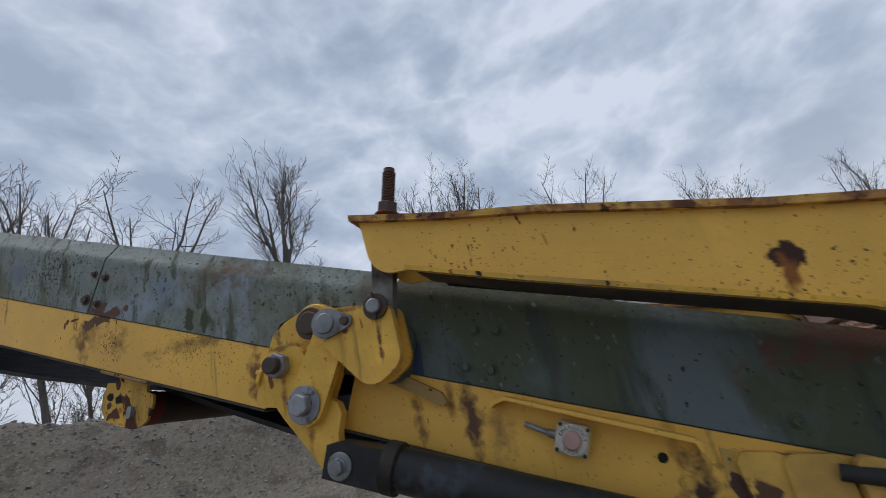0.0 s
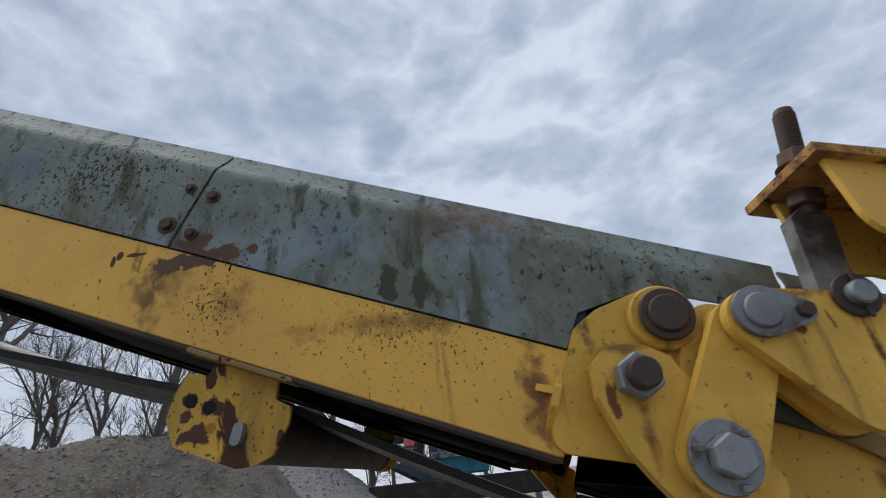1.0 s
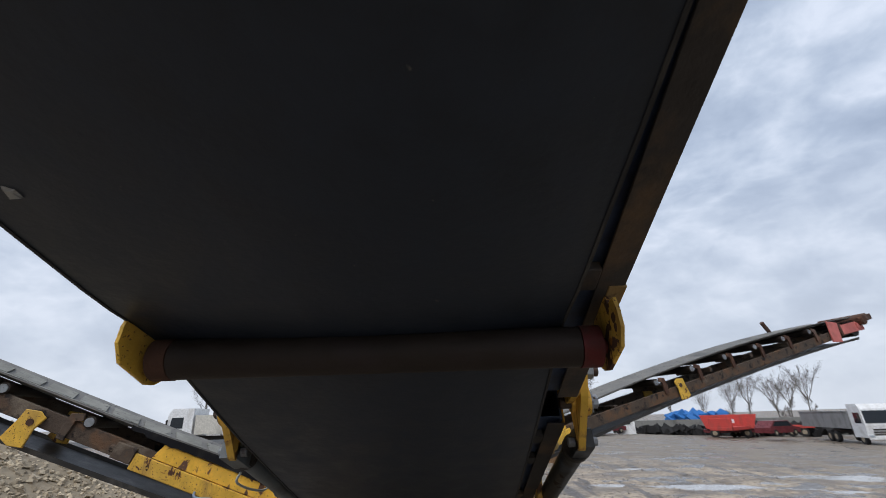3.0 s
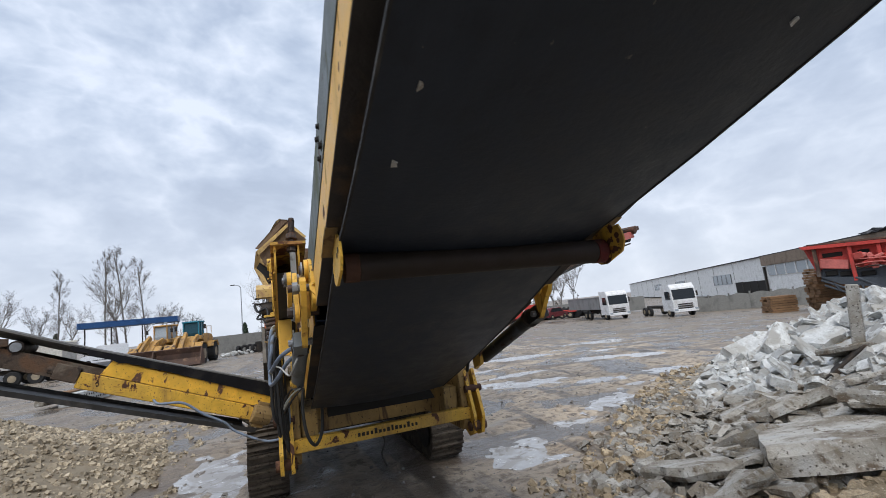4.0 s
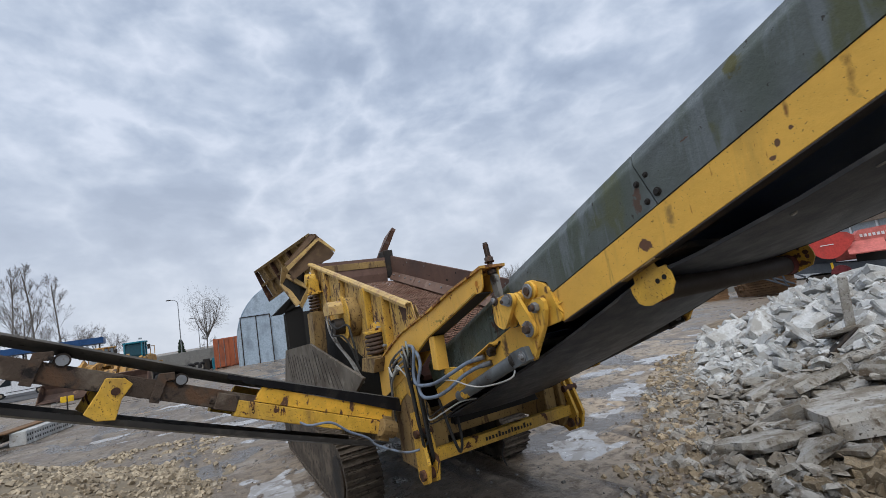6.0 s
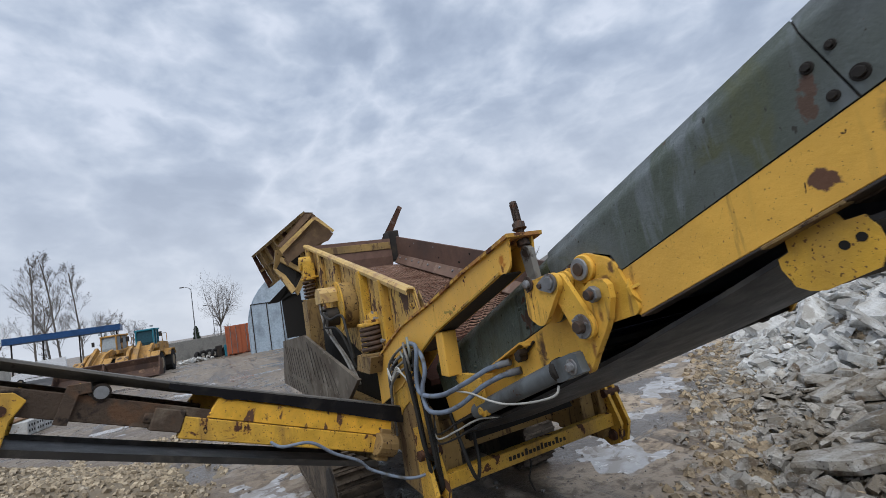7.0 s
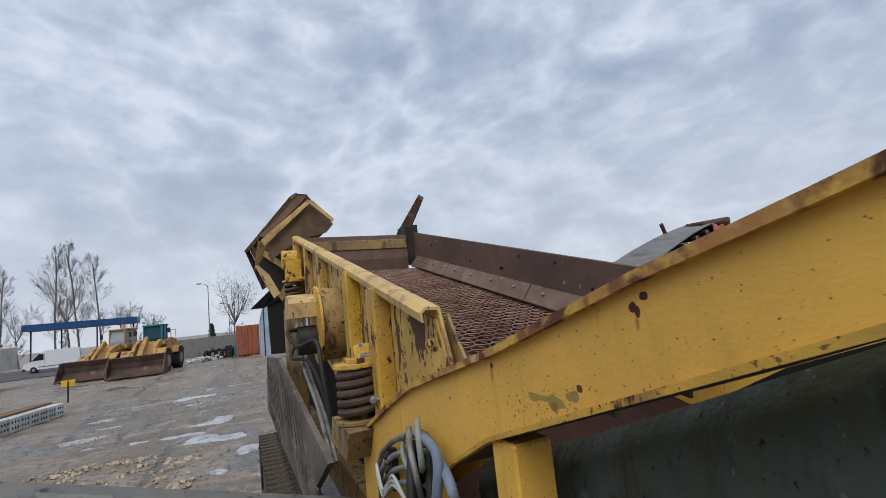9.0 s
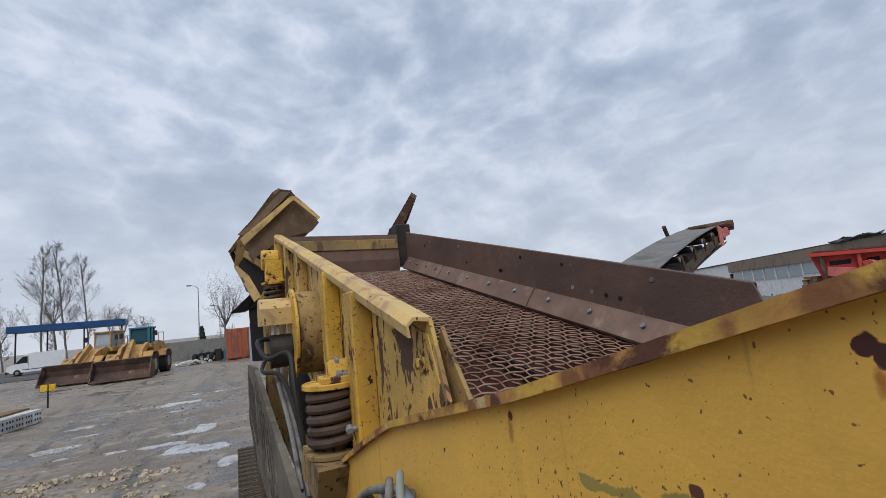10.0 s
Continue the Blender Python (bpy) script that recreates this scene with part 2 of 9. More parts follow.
yellow = surface("yellow_paint_worn", YELLOW, 0.42, layers=[
    layer((0.70, 0.405, 0.085), 2.0, 0.46, 0.68, (1, 1, 0.6), 4),
    layer((0.50, 0.31, 0.075), 1.5, 0.60, 0.78, (4.0, 4.0, 0.45), 8, 0.7, 0.4, 5.0),
    layer((0.42, 0.25, 0.065), 5.0, 0.66, 0.76, (5.0, 5.0, 0.4), 6, 0.7, 0.2, 25.0),
    layer((0.20, 0.11, 0.04), 120.0, 0.685, 0.71, (1, 1, 0.8), 2, 0.9, 0.0, 18.0),
    layer((0.46, 0.22, 0.05), 30.0, 0.70, 0.73, (1.6, 1.6, 0.3), 3, 0.9, 0.3, 8.0),
    layer(DARKRUST, 34.0, 0.715, 0.73, (1.3, 1.3, 0.45), 3, 0.9, 0.3, 8.0)], bump=(30, 0.14), grain=0.045, spots=CHIPS, freckles=[
    (on_bed(0.83, -0.185, 0.69), (0.06, 0.075, 0.09), (0.13, 0.075, 0.04), 170.0, 0.515), (on_bed(1.55, -0.15, 0.69), (0.06, 0.25, 0.06), (0.13, 0.075, 0.04), 70.0, 0.60), (on_bed(0.40, -0.11, 0.69), (0.06, 0.35, 0.14), (0.16, 0.09, 0.04), 150.0, 0.57),
    ((-0.876, 3.95, 1.985), (0.03, 0.50, 0.17), (0.15, 0.12, 0.04), 120.0, 0.58), ((0.876, 3.95, 1.93), (0.03, 0.9, 0.18), (0.10, 0.055, 0.035), 110.0, 0.59), ((0.876, 3.5, 2.17), (0.03, 0.3, 0.12), (0.10, 0.055, 0.035), 110.0, 0.59)])
yellow_flaking = surface("yellow_paint_flaking", (0.57, 0.37, 0.11), 0.5, layers=[
    layer((0.50, 0.33, 0.09), 2.0, 0.45, 0.66),
    layer((0.34, 0.20, 0.07), 2.2, 0.55, 0.72, (3.5, 3.5, 0.5), 8, 0.8, 0.4, 5.0),
    layer((0.30, 0.19, 0.085), 14.0, 0.53, 0.62, (1, 1, 0.5), 8, 0.8, 0.3, 41.0),
    layer((0.10, 0.058, 0.045), 9.0, 0.555, 0.57, (1.3, 1.3, 0.55), 9, 0.85, 0.7, 12.0),
    layer((0.20, 0.10, 0.045), 55.0, 0.63, 0.66, (1, 1, 0.6), 3, 0.9, 0.0, 8.0)], bump=(60, 0.3))
cream_worn = surface("cream_yellow_paint_worn", (0.60, 0.42, 0.16), 0.55, layers=[
    layer((0.50, 0.35, 0.15), 2.0, 0.45, 0.66), layer((0.38, 0.24, 0.13), 7.0, 0.52, 0.62, (1, 1, 1), 8, 0.7, 0.5, 33.0), layer((0.34, 0.22, 0.09), 3.0, 0.60, 0.74, (3.5, 3.5, 0.5), 8, 0.8, 0.4, 5.0),
    layer((0.13, 0.075, 0.05), 22.0, 0.64, 0.66, (1, 1, 1), 6, 0.9, 0.4, 8.0)], bump=(50, 0.2), grain=0.06)
cream_dirty = surface("cream_yellow_paint_dirty", (0.40, 0.27, 0.105), 0.6, layers=[
    layer((0.26, 0.175, 0.08), 1.8, 0.45, 0.66, (1, 1, 0.7), 8), layer((0.12, 0.075, 0.045), 12.0, 0.58, 0.64, (1, 1, 0.8), 8, 0.9, 0.5, 2.0)], bump=(60, 0.2))
hopper_brown = surface("brown_worn_hopper_steel", (0.19, 0.125, 0.075), 0.7, layers=[
    layer((0.11, 0.07, 0.05), 1.8, 0.42, 0.62, (1, 1, 1), 8), layer((0.30, 0.21, 0.10), 4.0, 0.57, 0.68, (1, 1, 0.8), 8, 0.8, 0.4, 7.0)], bump=(50, 0.2))
yellow_peeled = surface("yellow_paint_peeled_to_rust", (0.60, 0.40, 0.11), 0.55, layers=[
    layer((0.46, 0.30, 0.09), 3.0, 0.46, 0.64), layer((0.28, 0.17, 0.07), 7.0, 0.50, 0.56, (1.6, 1.6, 0.6), 8, 0.85, 0.5, 12.0),
    layer((0.095, 0.058, 0.045), 7.0, 0.515, 0.53, (1.6, 1.6, 0.6), 8, 0.85, 0.5, 12.0), layer((0.12, 0.065, 0.045), 30.0, 0.60, 0.63, (1, 1, 0.7), 5, 0.9, 0.2, 4.0)], bump=(60, 0.3))
yellow_edge = surface("rust_edged_yellow", (0.62, 0.37, 0.08), 0.55, layers=[
    layer((0.42, 0.21, 0.07), 9.0, 0.42, 0.56, (1, 1, 1), 8, 0.8, 0.4, 13.0),
    layer((0.24, 0.115, 0.05), 13.0, 0.48, 0.58, (1, 1, 1), 9, 0.85, 0.4, 3.0),
    layer((0.12, 0.055, 0.035), 8.0, 0.55, 0.60, (1, 1, 1), 9, 0.9, 0.5, 9.0),
    layer((0.06, 0.033, 0.025), 40.0, 0.60, 0.65, (1, 1, 1), 4, 0.9, 0.2, 6.0)], bump=(50, 0.4))
yellow_edge_light = surface("yellow_guard_paint", (0.68, 0.42, 0.09), 0.5, layers=[
    layer((0.48, 0.29, 0.08), 4.0, 0.48, 0.64), layer((0.12, 0.065, 0.04), 11.0, 0.60, 0.63, (1, 1, 0.7), 9, 0.9, 0.5, 2.0)], bump=(50, 0.2))
yellow_worn = surface("yellow_paint_chipped", (0.70, 0.42, 0.06), 0.5, layers=[
    layer((0.48, 0.30, 0.07), 2.0, 0.45, 0.66),
    layer((0.26, 0.155, 0.06), 1.7, 0.54, 0.72, (3.5, 3.5, 0.5), 8, 0.8, 0.4, 5.0),
    layer((0.18, 0.10, 0.045), 80.0, 0.63, 0.67, (1, 1, 1), 2, 0.9, 0.0, 18.0),
    layer(DARKRUST, 34.0, 0.665, 0.685, (1, 1, 0.5), 3, 0.9, 0.0, 8.0),
    layer((0.26, 0.12, 0.04), 8.0, 0.605, 0.63, (1, 1, 0.6), 9, 0.9, 0.5, 2.0),
    layer(RUST, 8.0, 0.622, 0.635, (1, 1, 0.6), 9, 0.9, 0.5, 2.0)], bump=(70, 0.2), spots=[
    blot(0.782, -0.314, 0.652, 0.013, 0.022), blot(0.748, -0.358, 0.652, 0.026, 0.019), blot(0.758, -0.412, 0.652, 0.034, 0.020, (0.11, 0.055, 0.04)), blot(0.792, -0.388, 0.652, 0.012, 0.018, (0.11, 0.055, 0.04)),
    blot(0.7975, -0.361, 0.652, 0.016, 0.016, (0.09, 0.045, 0.03)), blot(0.738, -0.393, 0.652, 0.014, 0.012, (0.45, 0.18, 0.04), 0.3), blot(0.676, -0.391, 0.652, 0.022, 0.022, (0.085, 0.05, 0.03)), blot(0.604, -0.375, 0.652, 0.007, 0.022, (0.09, 0.05, 0.03))])
yellow_link = surface("yellow_link_paint", (0.78, 0.462, 0.085), 0.4, layers=[
    layer((0.64, 0.39, 0.06), 3.0, 0.48, 0.64),
    layer((0.44, 0.26, 0.055), 2.6, 0.60, 0.74, (3.5, 3.5, 0.5), 8, 0.7, 0.4, 5.0),
    layer((0.30, 0.16, 0.05), 60.0, 0.66, 0.70, (1, 1, 1), 3, 0.9, 0.0, 18.0),
    layer((0.20, 0.09, 0.035), 12.0, 0.665, 0.685, (1, 1, 0.6), 8, 0.9, 0.5, 2.0), layer((0.36, 0.21, 0.06), 7.0, 0.60, 0.70, (4, 4, 0.4), 7, 0.8, 0.2, 51.0)], bump=(22, 0.28), spots=[
    ((0, 2.905, 1.985), (3.0, 0.014, 0.075), (0.26, 0.12, 0.04), 0.8), ((0, 2.975, 1.85), (3.0, 0.016, 0.075), (0.30, 0.14, 0.045), 0.8), ((0, 3.236, 2.06), (3.0, 0.009, 0.085), (0.14, 0.06, 0.03), 0.5),
    ((0, 2.90, 2.12), (3.0, 0.05, 0.02), (0.30, 0.16, 0.05), 0.6), ((0, 3.02, 1.775), (3.0, 0.02, 0.03), (0.22, 0.11, 0.04), 0.5), ((0, 2.86, 2.16), (3.0, 0.02, 0.05), (0.18, 0.10, 0.045), 0.5), ((0, 3.16, 2.155), (3.0, 0.05, 0.012), (0.24, 0.12, 0.04), 0.6)])
yellow_bright = surface("yellow_cover_paint", (0.82, 0.47, 0.06), 0.45, layers=[
    layer((0.62, 0.36, 0.07), 2.4, 0.48, 0.66), layer((0.22, 0.12, 0.05), 60.0, 0.64, 0.68, (1, 1, 1), 3, 0.9, 0.0, 18.0),
    layer((0.34, 0.17, 0.05), 9.0, 0.57, 0.61, (1, 1, 0.7), 9, 0.9, 0.5, 2.0), layer((0.12, 0.065, 0.045), 9.0, 0.595, 0.615, (1, 1, 0.7), 9, 0.9, 0.5, 2.0)], bump=(60, 0.2))
yellow_dirty = surface("yellow_paint_dirty", (0.37, 0.245, 0.09), 0.65, layers=[
    layer((0.21, 0.145, 0.07), 1.6, 0.40, 0.64, (1, 1, 0.6), 8),
    layer((0.13, 0.085, 0.05), 6.0, 0.54, 0.62, (2.2, 2.2, 0.5), 9, 0.9, 0.6, 2.0),
    layer(DARKRUST, 32.0, 0.63, 0.66, (1, 1, 1), 3, 0.9, 0.0, 8.0)], bump=(60, 0.3))
PANEL_CHIPS = [streak(0.22, -0.07, 0.12, 0.69, 0.22, (0.135, 0.14, 0.095), 1.3), streak(0.35, 0.07, 0.20, 0.68, 0.30, (0.15, 0.115, 0.085), 0.9), streak(-0.2, 0.08, 0.20, 0.68, 0.2, (0.13, 0.115, 0.09), 0.9), streak(-1.3, 0.09, 0.2, 0.68, 0.28, (0.12, 0.065, 0.05), 0.6), streak(0.875, -0.092, -0.078, 0.69, 0.10, (0.13, 0.075, 0.055), 0.15), streak(0.93, -0.085, -0.068, 0.69, 0.045, (0.13, 0.075, 0.055), 0.15), streak(0.50, -0.09, -0.02, 0.69, 0.022, (0.07, 0.075, 0.05), 0.2), streak(0.44, -0.08, -0.015, 0.69, 0.018, (0.07, 0.075, 0.05), 0.2),
               streak(0.66, -0.04, 0.10, 0.69, 0.09, (0.17, 0.215, 0.26), 0.9), streak(1.45, -0.06, 0.09, 0.69, 0.10, (0.16, 0.20, 0.24), 0.9),
               streak(0.93, -0.02, 0.03, -0.69, 0.022, (0.12, 0.08, 0.065), 0.25), streak(0.90, -0.06, -0.01, -0.69, 0.025, (0.11, 0.075, 0.06), 0.25), streak(1.52, 0.10, 0.19, -0.68, 0.05, (0.10, 0.10, 0.05), 0.4),
               streak(-0.50, -0.05, 0.00, -0.69, 0.03, (0.07, 0.045, 0.035), 0.3)]
grey_a = surface("grey_green_paint_mossy", (0.19, 0.222, 0.20), 0.5, layers=[
    layer((0.235, 0.285, 0.32), 1.9, 0.49, 0.57, (1, 1, 0.8), 6, None, 0.5, 11.0),
    layer((0.125, 0.132, 0.08), 2.6, 0.50, 0.60, (1, 1.2, 0.7), 7, 0.75, 0.5, 4.0),
    layer((0.085, 0.095, 0.066), 9.0, 0.54, 0.64, (1.6, 1.6, 0.5), 6, 0.75, 0.3, 14.0),
    layer((0.065, 0.070, 0.05), 70.0, 0.60, 0.67, (1, 1, 0.8), 4, 0.8, 0.0, 1.0),
    layer((0.22, 0.245, 0.25), 45.0, 0.66, 0.70, (1, 1, 0.5), 3, 0.7, 0.0, 31.0),
    layer((0.15, 0.085, 0.06), 6.5, 0.655, 0.68, (1, 1, 1), 9, 0.85, 0.6, 7.0)], bump=(70, 0.2), spots=PANEL_CHIPS, freckles=[
    (on_bed(1.25, 0.04, 0.69), (0.06, 0.22, 0.13), (0.045, 0.052, 0.036), 110.0, 0.50), (on_bed(0.72, 0.06, 0.69), (0.06, 0.12, 0.12), (0.10, 0.112, 0.075), 60.0, 0.53), (on_bed(0.05, 0.1, 0.69), (0.06, 0.5, 0.3), (0.05, 0.045, 0.035), 90.0, 0.59)])
grey_b = surface("slate_grey_paint", (0.125, 0.145, 0.150), 0.5, layers=[
    layer((0.088, 0.108, 0.09), 1.4, 0.42, 0.60, (1, 1, 0.5), 6), layer((0.105, 0.118, 0.075), 3.4, 0.54, 0.64, (1, 1, 0.7), 8, 0.75, 0.5, 14.0),
    layer((0.15, 0.175, 0.185), 4.0, 0.52, 0.62, (2.5, 2.5, 0.5), 6, None, 0.3, 21.0),
    layer((0.05, 0.05, 0.045), 40.0, 0.66, 0.70, (1, 1, 0.6), 5, 0.8, 0.0, 1.0),
    layer((0.12, 0.07, 0.055), 5.0, 0.685, 0.70, (1, 1, 1), 9, 0.85, 0.6, 7.0)], bump=(60, 0.2), spots=PANEL_CHIPS)
grey_low = surface("dark_mossy_green_paint", (0.082, 0.108, 0.098), 0.42, layers=[
    layer((0.115, 0.15, 0.155), 2.2, 0.52, 0.62, (1, 1, 0.8), 6, 0.35, 0.5, 11.0),
    layer((0.075, 0.088, 0.055), 2.4, 0.49, 0.60, (1.2, 1.2, 0.7), 7, 0.6, 0.5, 4.0),
    layer((0.05, 0.06, 0.05), 7.0, 0.54, 0.66, (2.0, 2.0, 0.45), 6, 0.5, 0.3, 14.0),
    layer((0.022, 0.026, 0.02), 60.0, 0.64, 0.69, (1, 1, 0.8), 4, 0.7, 0.0, 1.0),
    layer((0.15, 0.17, 0.17), 50.0, 0.67, 0.70, (1, 1, 0.5), 3, 0.6, 0.0, 31.0),
    layer((0.085, 0.045, 0.035), 4.0, 0.645, 0.67, (1, 1, 1), 9, 0.8, 0.6, 7.0)], bump=(50, 0.3), spots=PANEL_CHIPS)
steel_rust = surface("rusted_steel", RUST, 0.8, 0.1, layers=[
    layer((0.055, 0.03, 0.022), 3.0, 0.4, 0.65), layer((0.20, 0.10, 0.06), 12.0, 0.55, 0.7), layer((0.17, 0.13, 0.11), 1.2, 0.55, 0.75, seed=4)], bump=(70, 0.25))
frame_brown = surface("dirty_brown_frame_steel", (0.085, 0.062, 0.047), 0.75, 0.1, layers=[
    layer((0.13, 0.075, 0.045), 4.0, 0.52, 0.62, (1, 1, 1), 8, 0.85, 0.4), layer((0.16, 0.13, 0.10), 2.5, 0.57, 0.66, seed=5), layer((0.02, 0.017, 0.016), 11.0, 0.55, 0.64, seed=7)], bump=(45, 0.5))
steel_dark = surface("dark_oily_steel", (0.03, 0.027, 0.025), 0.6, 0.2, layers=[layer((0.07, 0.05, 0.035), 3.0, 0.5, 0.7)], bump=(60, 0.2))
steel_zinc = surface("dull_zinc_steel", (0.29, 0.305, 0.325), 0.5, 0.55, layers=[
    layer((0.12, 0.08, 0.06), 16.0, 0.55, 0.66, rough=0.85, metal=0.0), layer((0.12, 0.12, 0.12), 5.0, 0.45, 0.7)], bump=(120, 0.1))
pin_dark = surface("brown_pin_steel", (0.085, 0.065, 0.055), 0.55, 0.4, layers=[layer((0.16, 0.08, 0.05), 22.0, 0.5, 0.65, rough=0.85)], bump=(120, 0.15))
rod_grey = surface("galvanised_rod_clevis", (0.24, 0.24, 0.23), 0.55, 0.3, layers=[layer((0.06, 0.048, 0.04), 3.5, 0.47, 0.6, rough=0.85, metal=0)], bump=(100, 0.1), spots=[((0, 3.262, 2.285), (3.0, 0.035, 0.05), (0.055, 0.042, 0.036), 0.5)])
# navy carries the sky's blue reflection in the gap above the belt
navy = surface("navy_sky_reflection", (0.055, 0.08, 0.145), 0.55, layers=[layer((0.03, 0.022, 0.018), 3.0, 0.55, 0.7)], bump=(60, 0.1))
rubber = surface("black_rubber_belt", (0.017, 0.024, 0.038), 0.46, shine=0.36, layers=[
    layer((0.023, 0.030, 0.045), 2.5, 0.5, 0.75, (3, 0.4, 0.4), 6), layer((0.10, 0.095, 0.085), 38.0, 0.73, 0.78, (1, 0.6, 0.6), 3, seed=3)], bump=(40, 0.1))
rubber_dusty = surface("dusty_rubber_belt", (0.15, 0.148, 0.142), 0.7, layers=[
    layer((0.20, 0.19, 0.172), 3.0, 0.45, 0.7), layer((0.07, 0.07, 0.07), 1.6, 0.54, 0.72, seed=2), layer((0.05, 0.05, 0.05), 18.0, 0.60, 0.68, seed=6)], bump=(50, 0.15))
cylinder_grey = surface("grey_cylinder_paint", (0.13, 0.15, 0.165), 0.4, layers=[layer((0.05, 0.05, 0.05), 4.0, 0.5, 0.7), layer(RUST, 14, 0.66, 0.7, rough=0.85)], bump=(70, 0.08))
cylinder_dark = surface("dark_cylinder_paint", (0.022, 0.023, 0.024), 0.45, layers=[layer((0.08, 0.10, 0.13), 4.0, 0.55, 0.7), layer(DARKRUST, 10, 0.6, 0.66, rough=0.85)], bump=(70, 0.1))
hose_grey = surface("slate_blue_hose_sleeve", (0.17, 0.215, 0.29), 0.55, layers=[layer((0.09, 0.09, 0.09), 14.0, 0.5, 0.7)], bump=(300, 0.15))
hose_pale = surface("pale_green_pipe", (0.24, 0.27, 0.25), 0.5, layers=[layer((0.10, 0.10, 0.09), 9.0, 0.5, 0.7)], bump=(120, 0.1))
skirt_black = surface("torn_black_rubber", (0.012, 0.012, 0.014), 0.85, shine=0.1, layers=[layer((0.03, 0.028, 0.026), 5.0, 0.55, 0.7)], bump=(60, 0.2))
hose_black = surface("black_hose", (0.025, 0.025, 0.025), 0.55, bump=(200, 0.08))
wire_white = surface("pale_cable", (0.45, 0.46, 0.44), 0.6, bump=(200, 0.05))
roller_steel = surface("return_roller_steel", (0.035, 0.027, 0.022), 0.6, 0.3, layers=[layer((0.04, 0.03, 0.028), 5.0, 0.45, 0.7)], bump=(60, 0.12))
rubber_pad = surface("pale_dusty_belt_pad", (0.21, 0.21, 0.19), 0.75, layers=[layer((0.14, 0.14, 0.125), 3.0, 0.45, 0.65), layer((0.09, 0.09, 0.085), 14.0, 0.58, 0.68)], bump=(50, 0.2))
rubber_wet = surface("grey_wet_belt", (0.075, 0.074, 0.073), 0.45, layers=[layer((0.045, 0.045, 0.047), 1.5, 0.45, 0.65), layer((0.12, 0.115, 0.105), 5.0, 0.56, 0.68)], bump=(40, 0.1))
# lighter than the belt: the edge's highlight painted in, with some wear
belt_rim = surface("worn_belt_edge_highlight", (0.034, 0.034, 0.036), 0.7, layers=[layer((0.07, 0.068, 0.064), 5.0, 0.5, 0.7)], bump=(60, 0.2))
roller_red = surface("red_roller_cap", (0.105, 0.016, 0.016), 0.6, layers=[layer((0.06, 0.025, 0.02), 8.0, 0.5, 0.7)])
screen_wire = surface("rusty_screen_wire", (0.28, 0.17, 0.125), 0.72, 0.0, layers=[layer((0.15, 0.07, 0.045), 4.0, 0.46, 0.66), layer((0.33, 0.235, 0.185), 1.6, 0.55, 0.75)], bump=(80, 0.2))
# rust deepened to give the shade seen through the deck wires
under_rust = surface("shade_darkened_red_rust", (0.055, 0.022, 0.015), 0.9, layers=[layer((0.03, 0.015, 0.012), 6.0, 0.45, 0.65)], bump=(40, 0.3))
lip_mottled = surface("yellow_lip_mottled_with_rust", (0.62, 0.39, 0.075), 0.55, layers=[layer((0.40, 0.19, 0.07), 7.0, 0.44, 0.56, detail=8.0, rough=0.8, distortion=0.4, seed=13.0), layer((0.24, 0.11, 0.05), 10.0, 0.52, 0.60, detail=9.0, rough=0.85, seed=3.0), layer((0.12, 0.055, 0.035), 8.0, 0.58, 0.63, detail=9.0, rough=0.9, distortion=0.5, seed=9.0), layer((0.55, 0.42, 0.20), 12.0, 0.60, 0.70, seed=7)], bump=(50, 0.2))
box_rust = surface("worn_brown_screen_plate", (0.165, 0.10, 0.078), 0.65, 0.15, layers=[
    layer((0.105, 0.07, 0.06), 1.4, 0.45, 0.65, (1, 0.6, 1)), layer((0.19, 0.12, 0.09), 9.0, 0.62, 0.7), layer((0.24, 0.19, 0.14), 2.1, 0.68, 0.74, seed=9)], bump=(60, 0.2))
bar_brown = surface("worn_clamping_bar_steel", (0.20, 0.13, 0.10), 0.6, 0.2, layers=[layer((0.14, 0.085, 0.065), 2.0, 0.45, 0.62), layer((0.27, 0.19, 0.15), 6.0, 0.58, 0.68)], bump=(60, 0.15))
spring_steel = surface("brown_coil_spring", (0.095, 0.065, 0.05), 0.65, 0.2, layers=[layer((0.05, 0.035, 0.03), 9.0, 0.5, 0.7)], bump=(80, 0.15))
grille_grey = surface("dusty_grey_cover", (0.155, 0.138, 0.115), 0.75, layers=[layer((0.085, 0.07, 0.055), 2.0, 0.45, 0.62, detail=9), layer((0.22, 0.20, 0.17), 6.0, 0.58, 0.68, detail=8, seed=3)], bump=(60, 0.12))
# dark grey that paints the shade inside louvre and grille slots
louvre_dark = surface("louvre_recess_shade", (0.05, 0.044, 0.038), 0.85, bump=(40, 0.1))
# near-black: shade painted into holes, gaps and openings; also black rubber
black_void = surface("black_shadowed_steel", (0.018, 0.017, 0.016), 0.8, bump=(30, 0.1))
print_black = surface("black_lettering", (0.03, 0.025, 0.02), 0.6, bump=(100, 0.0))
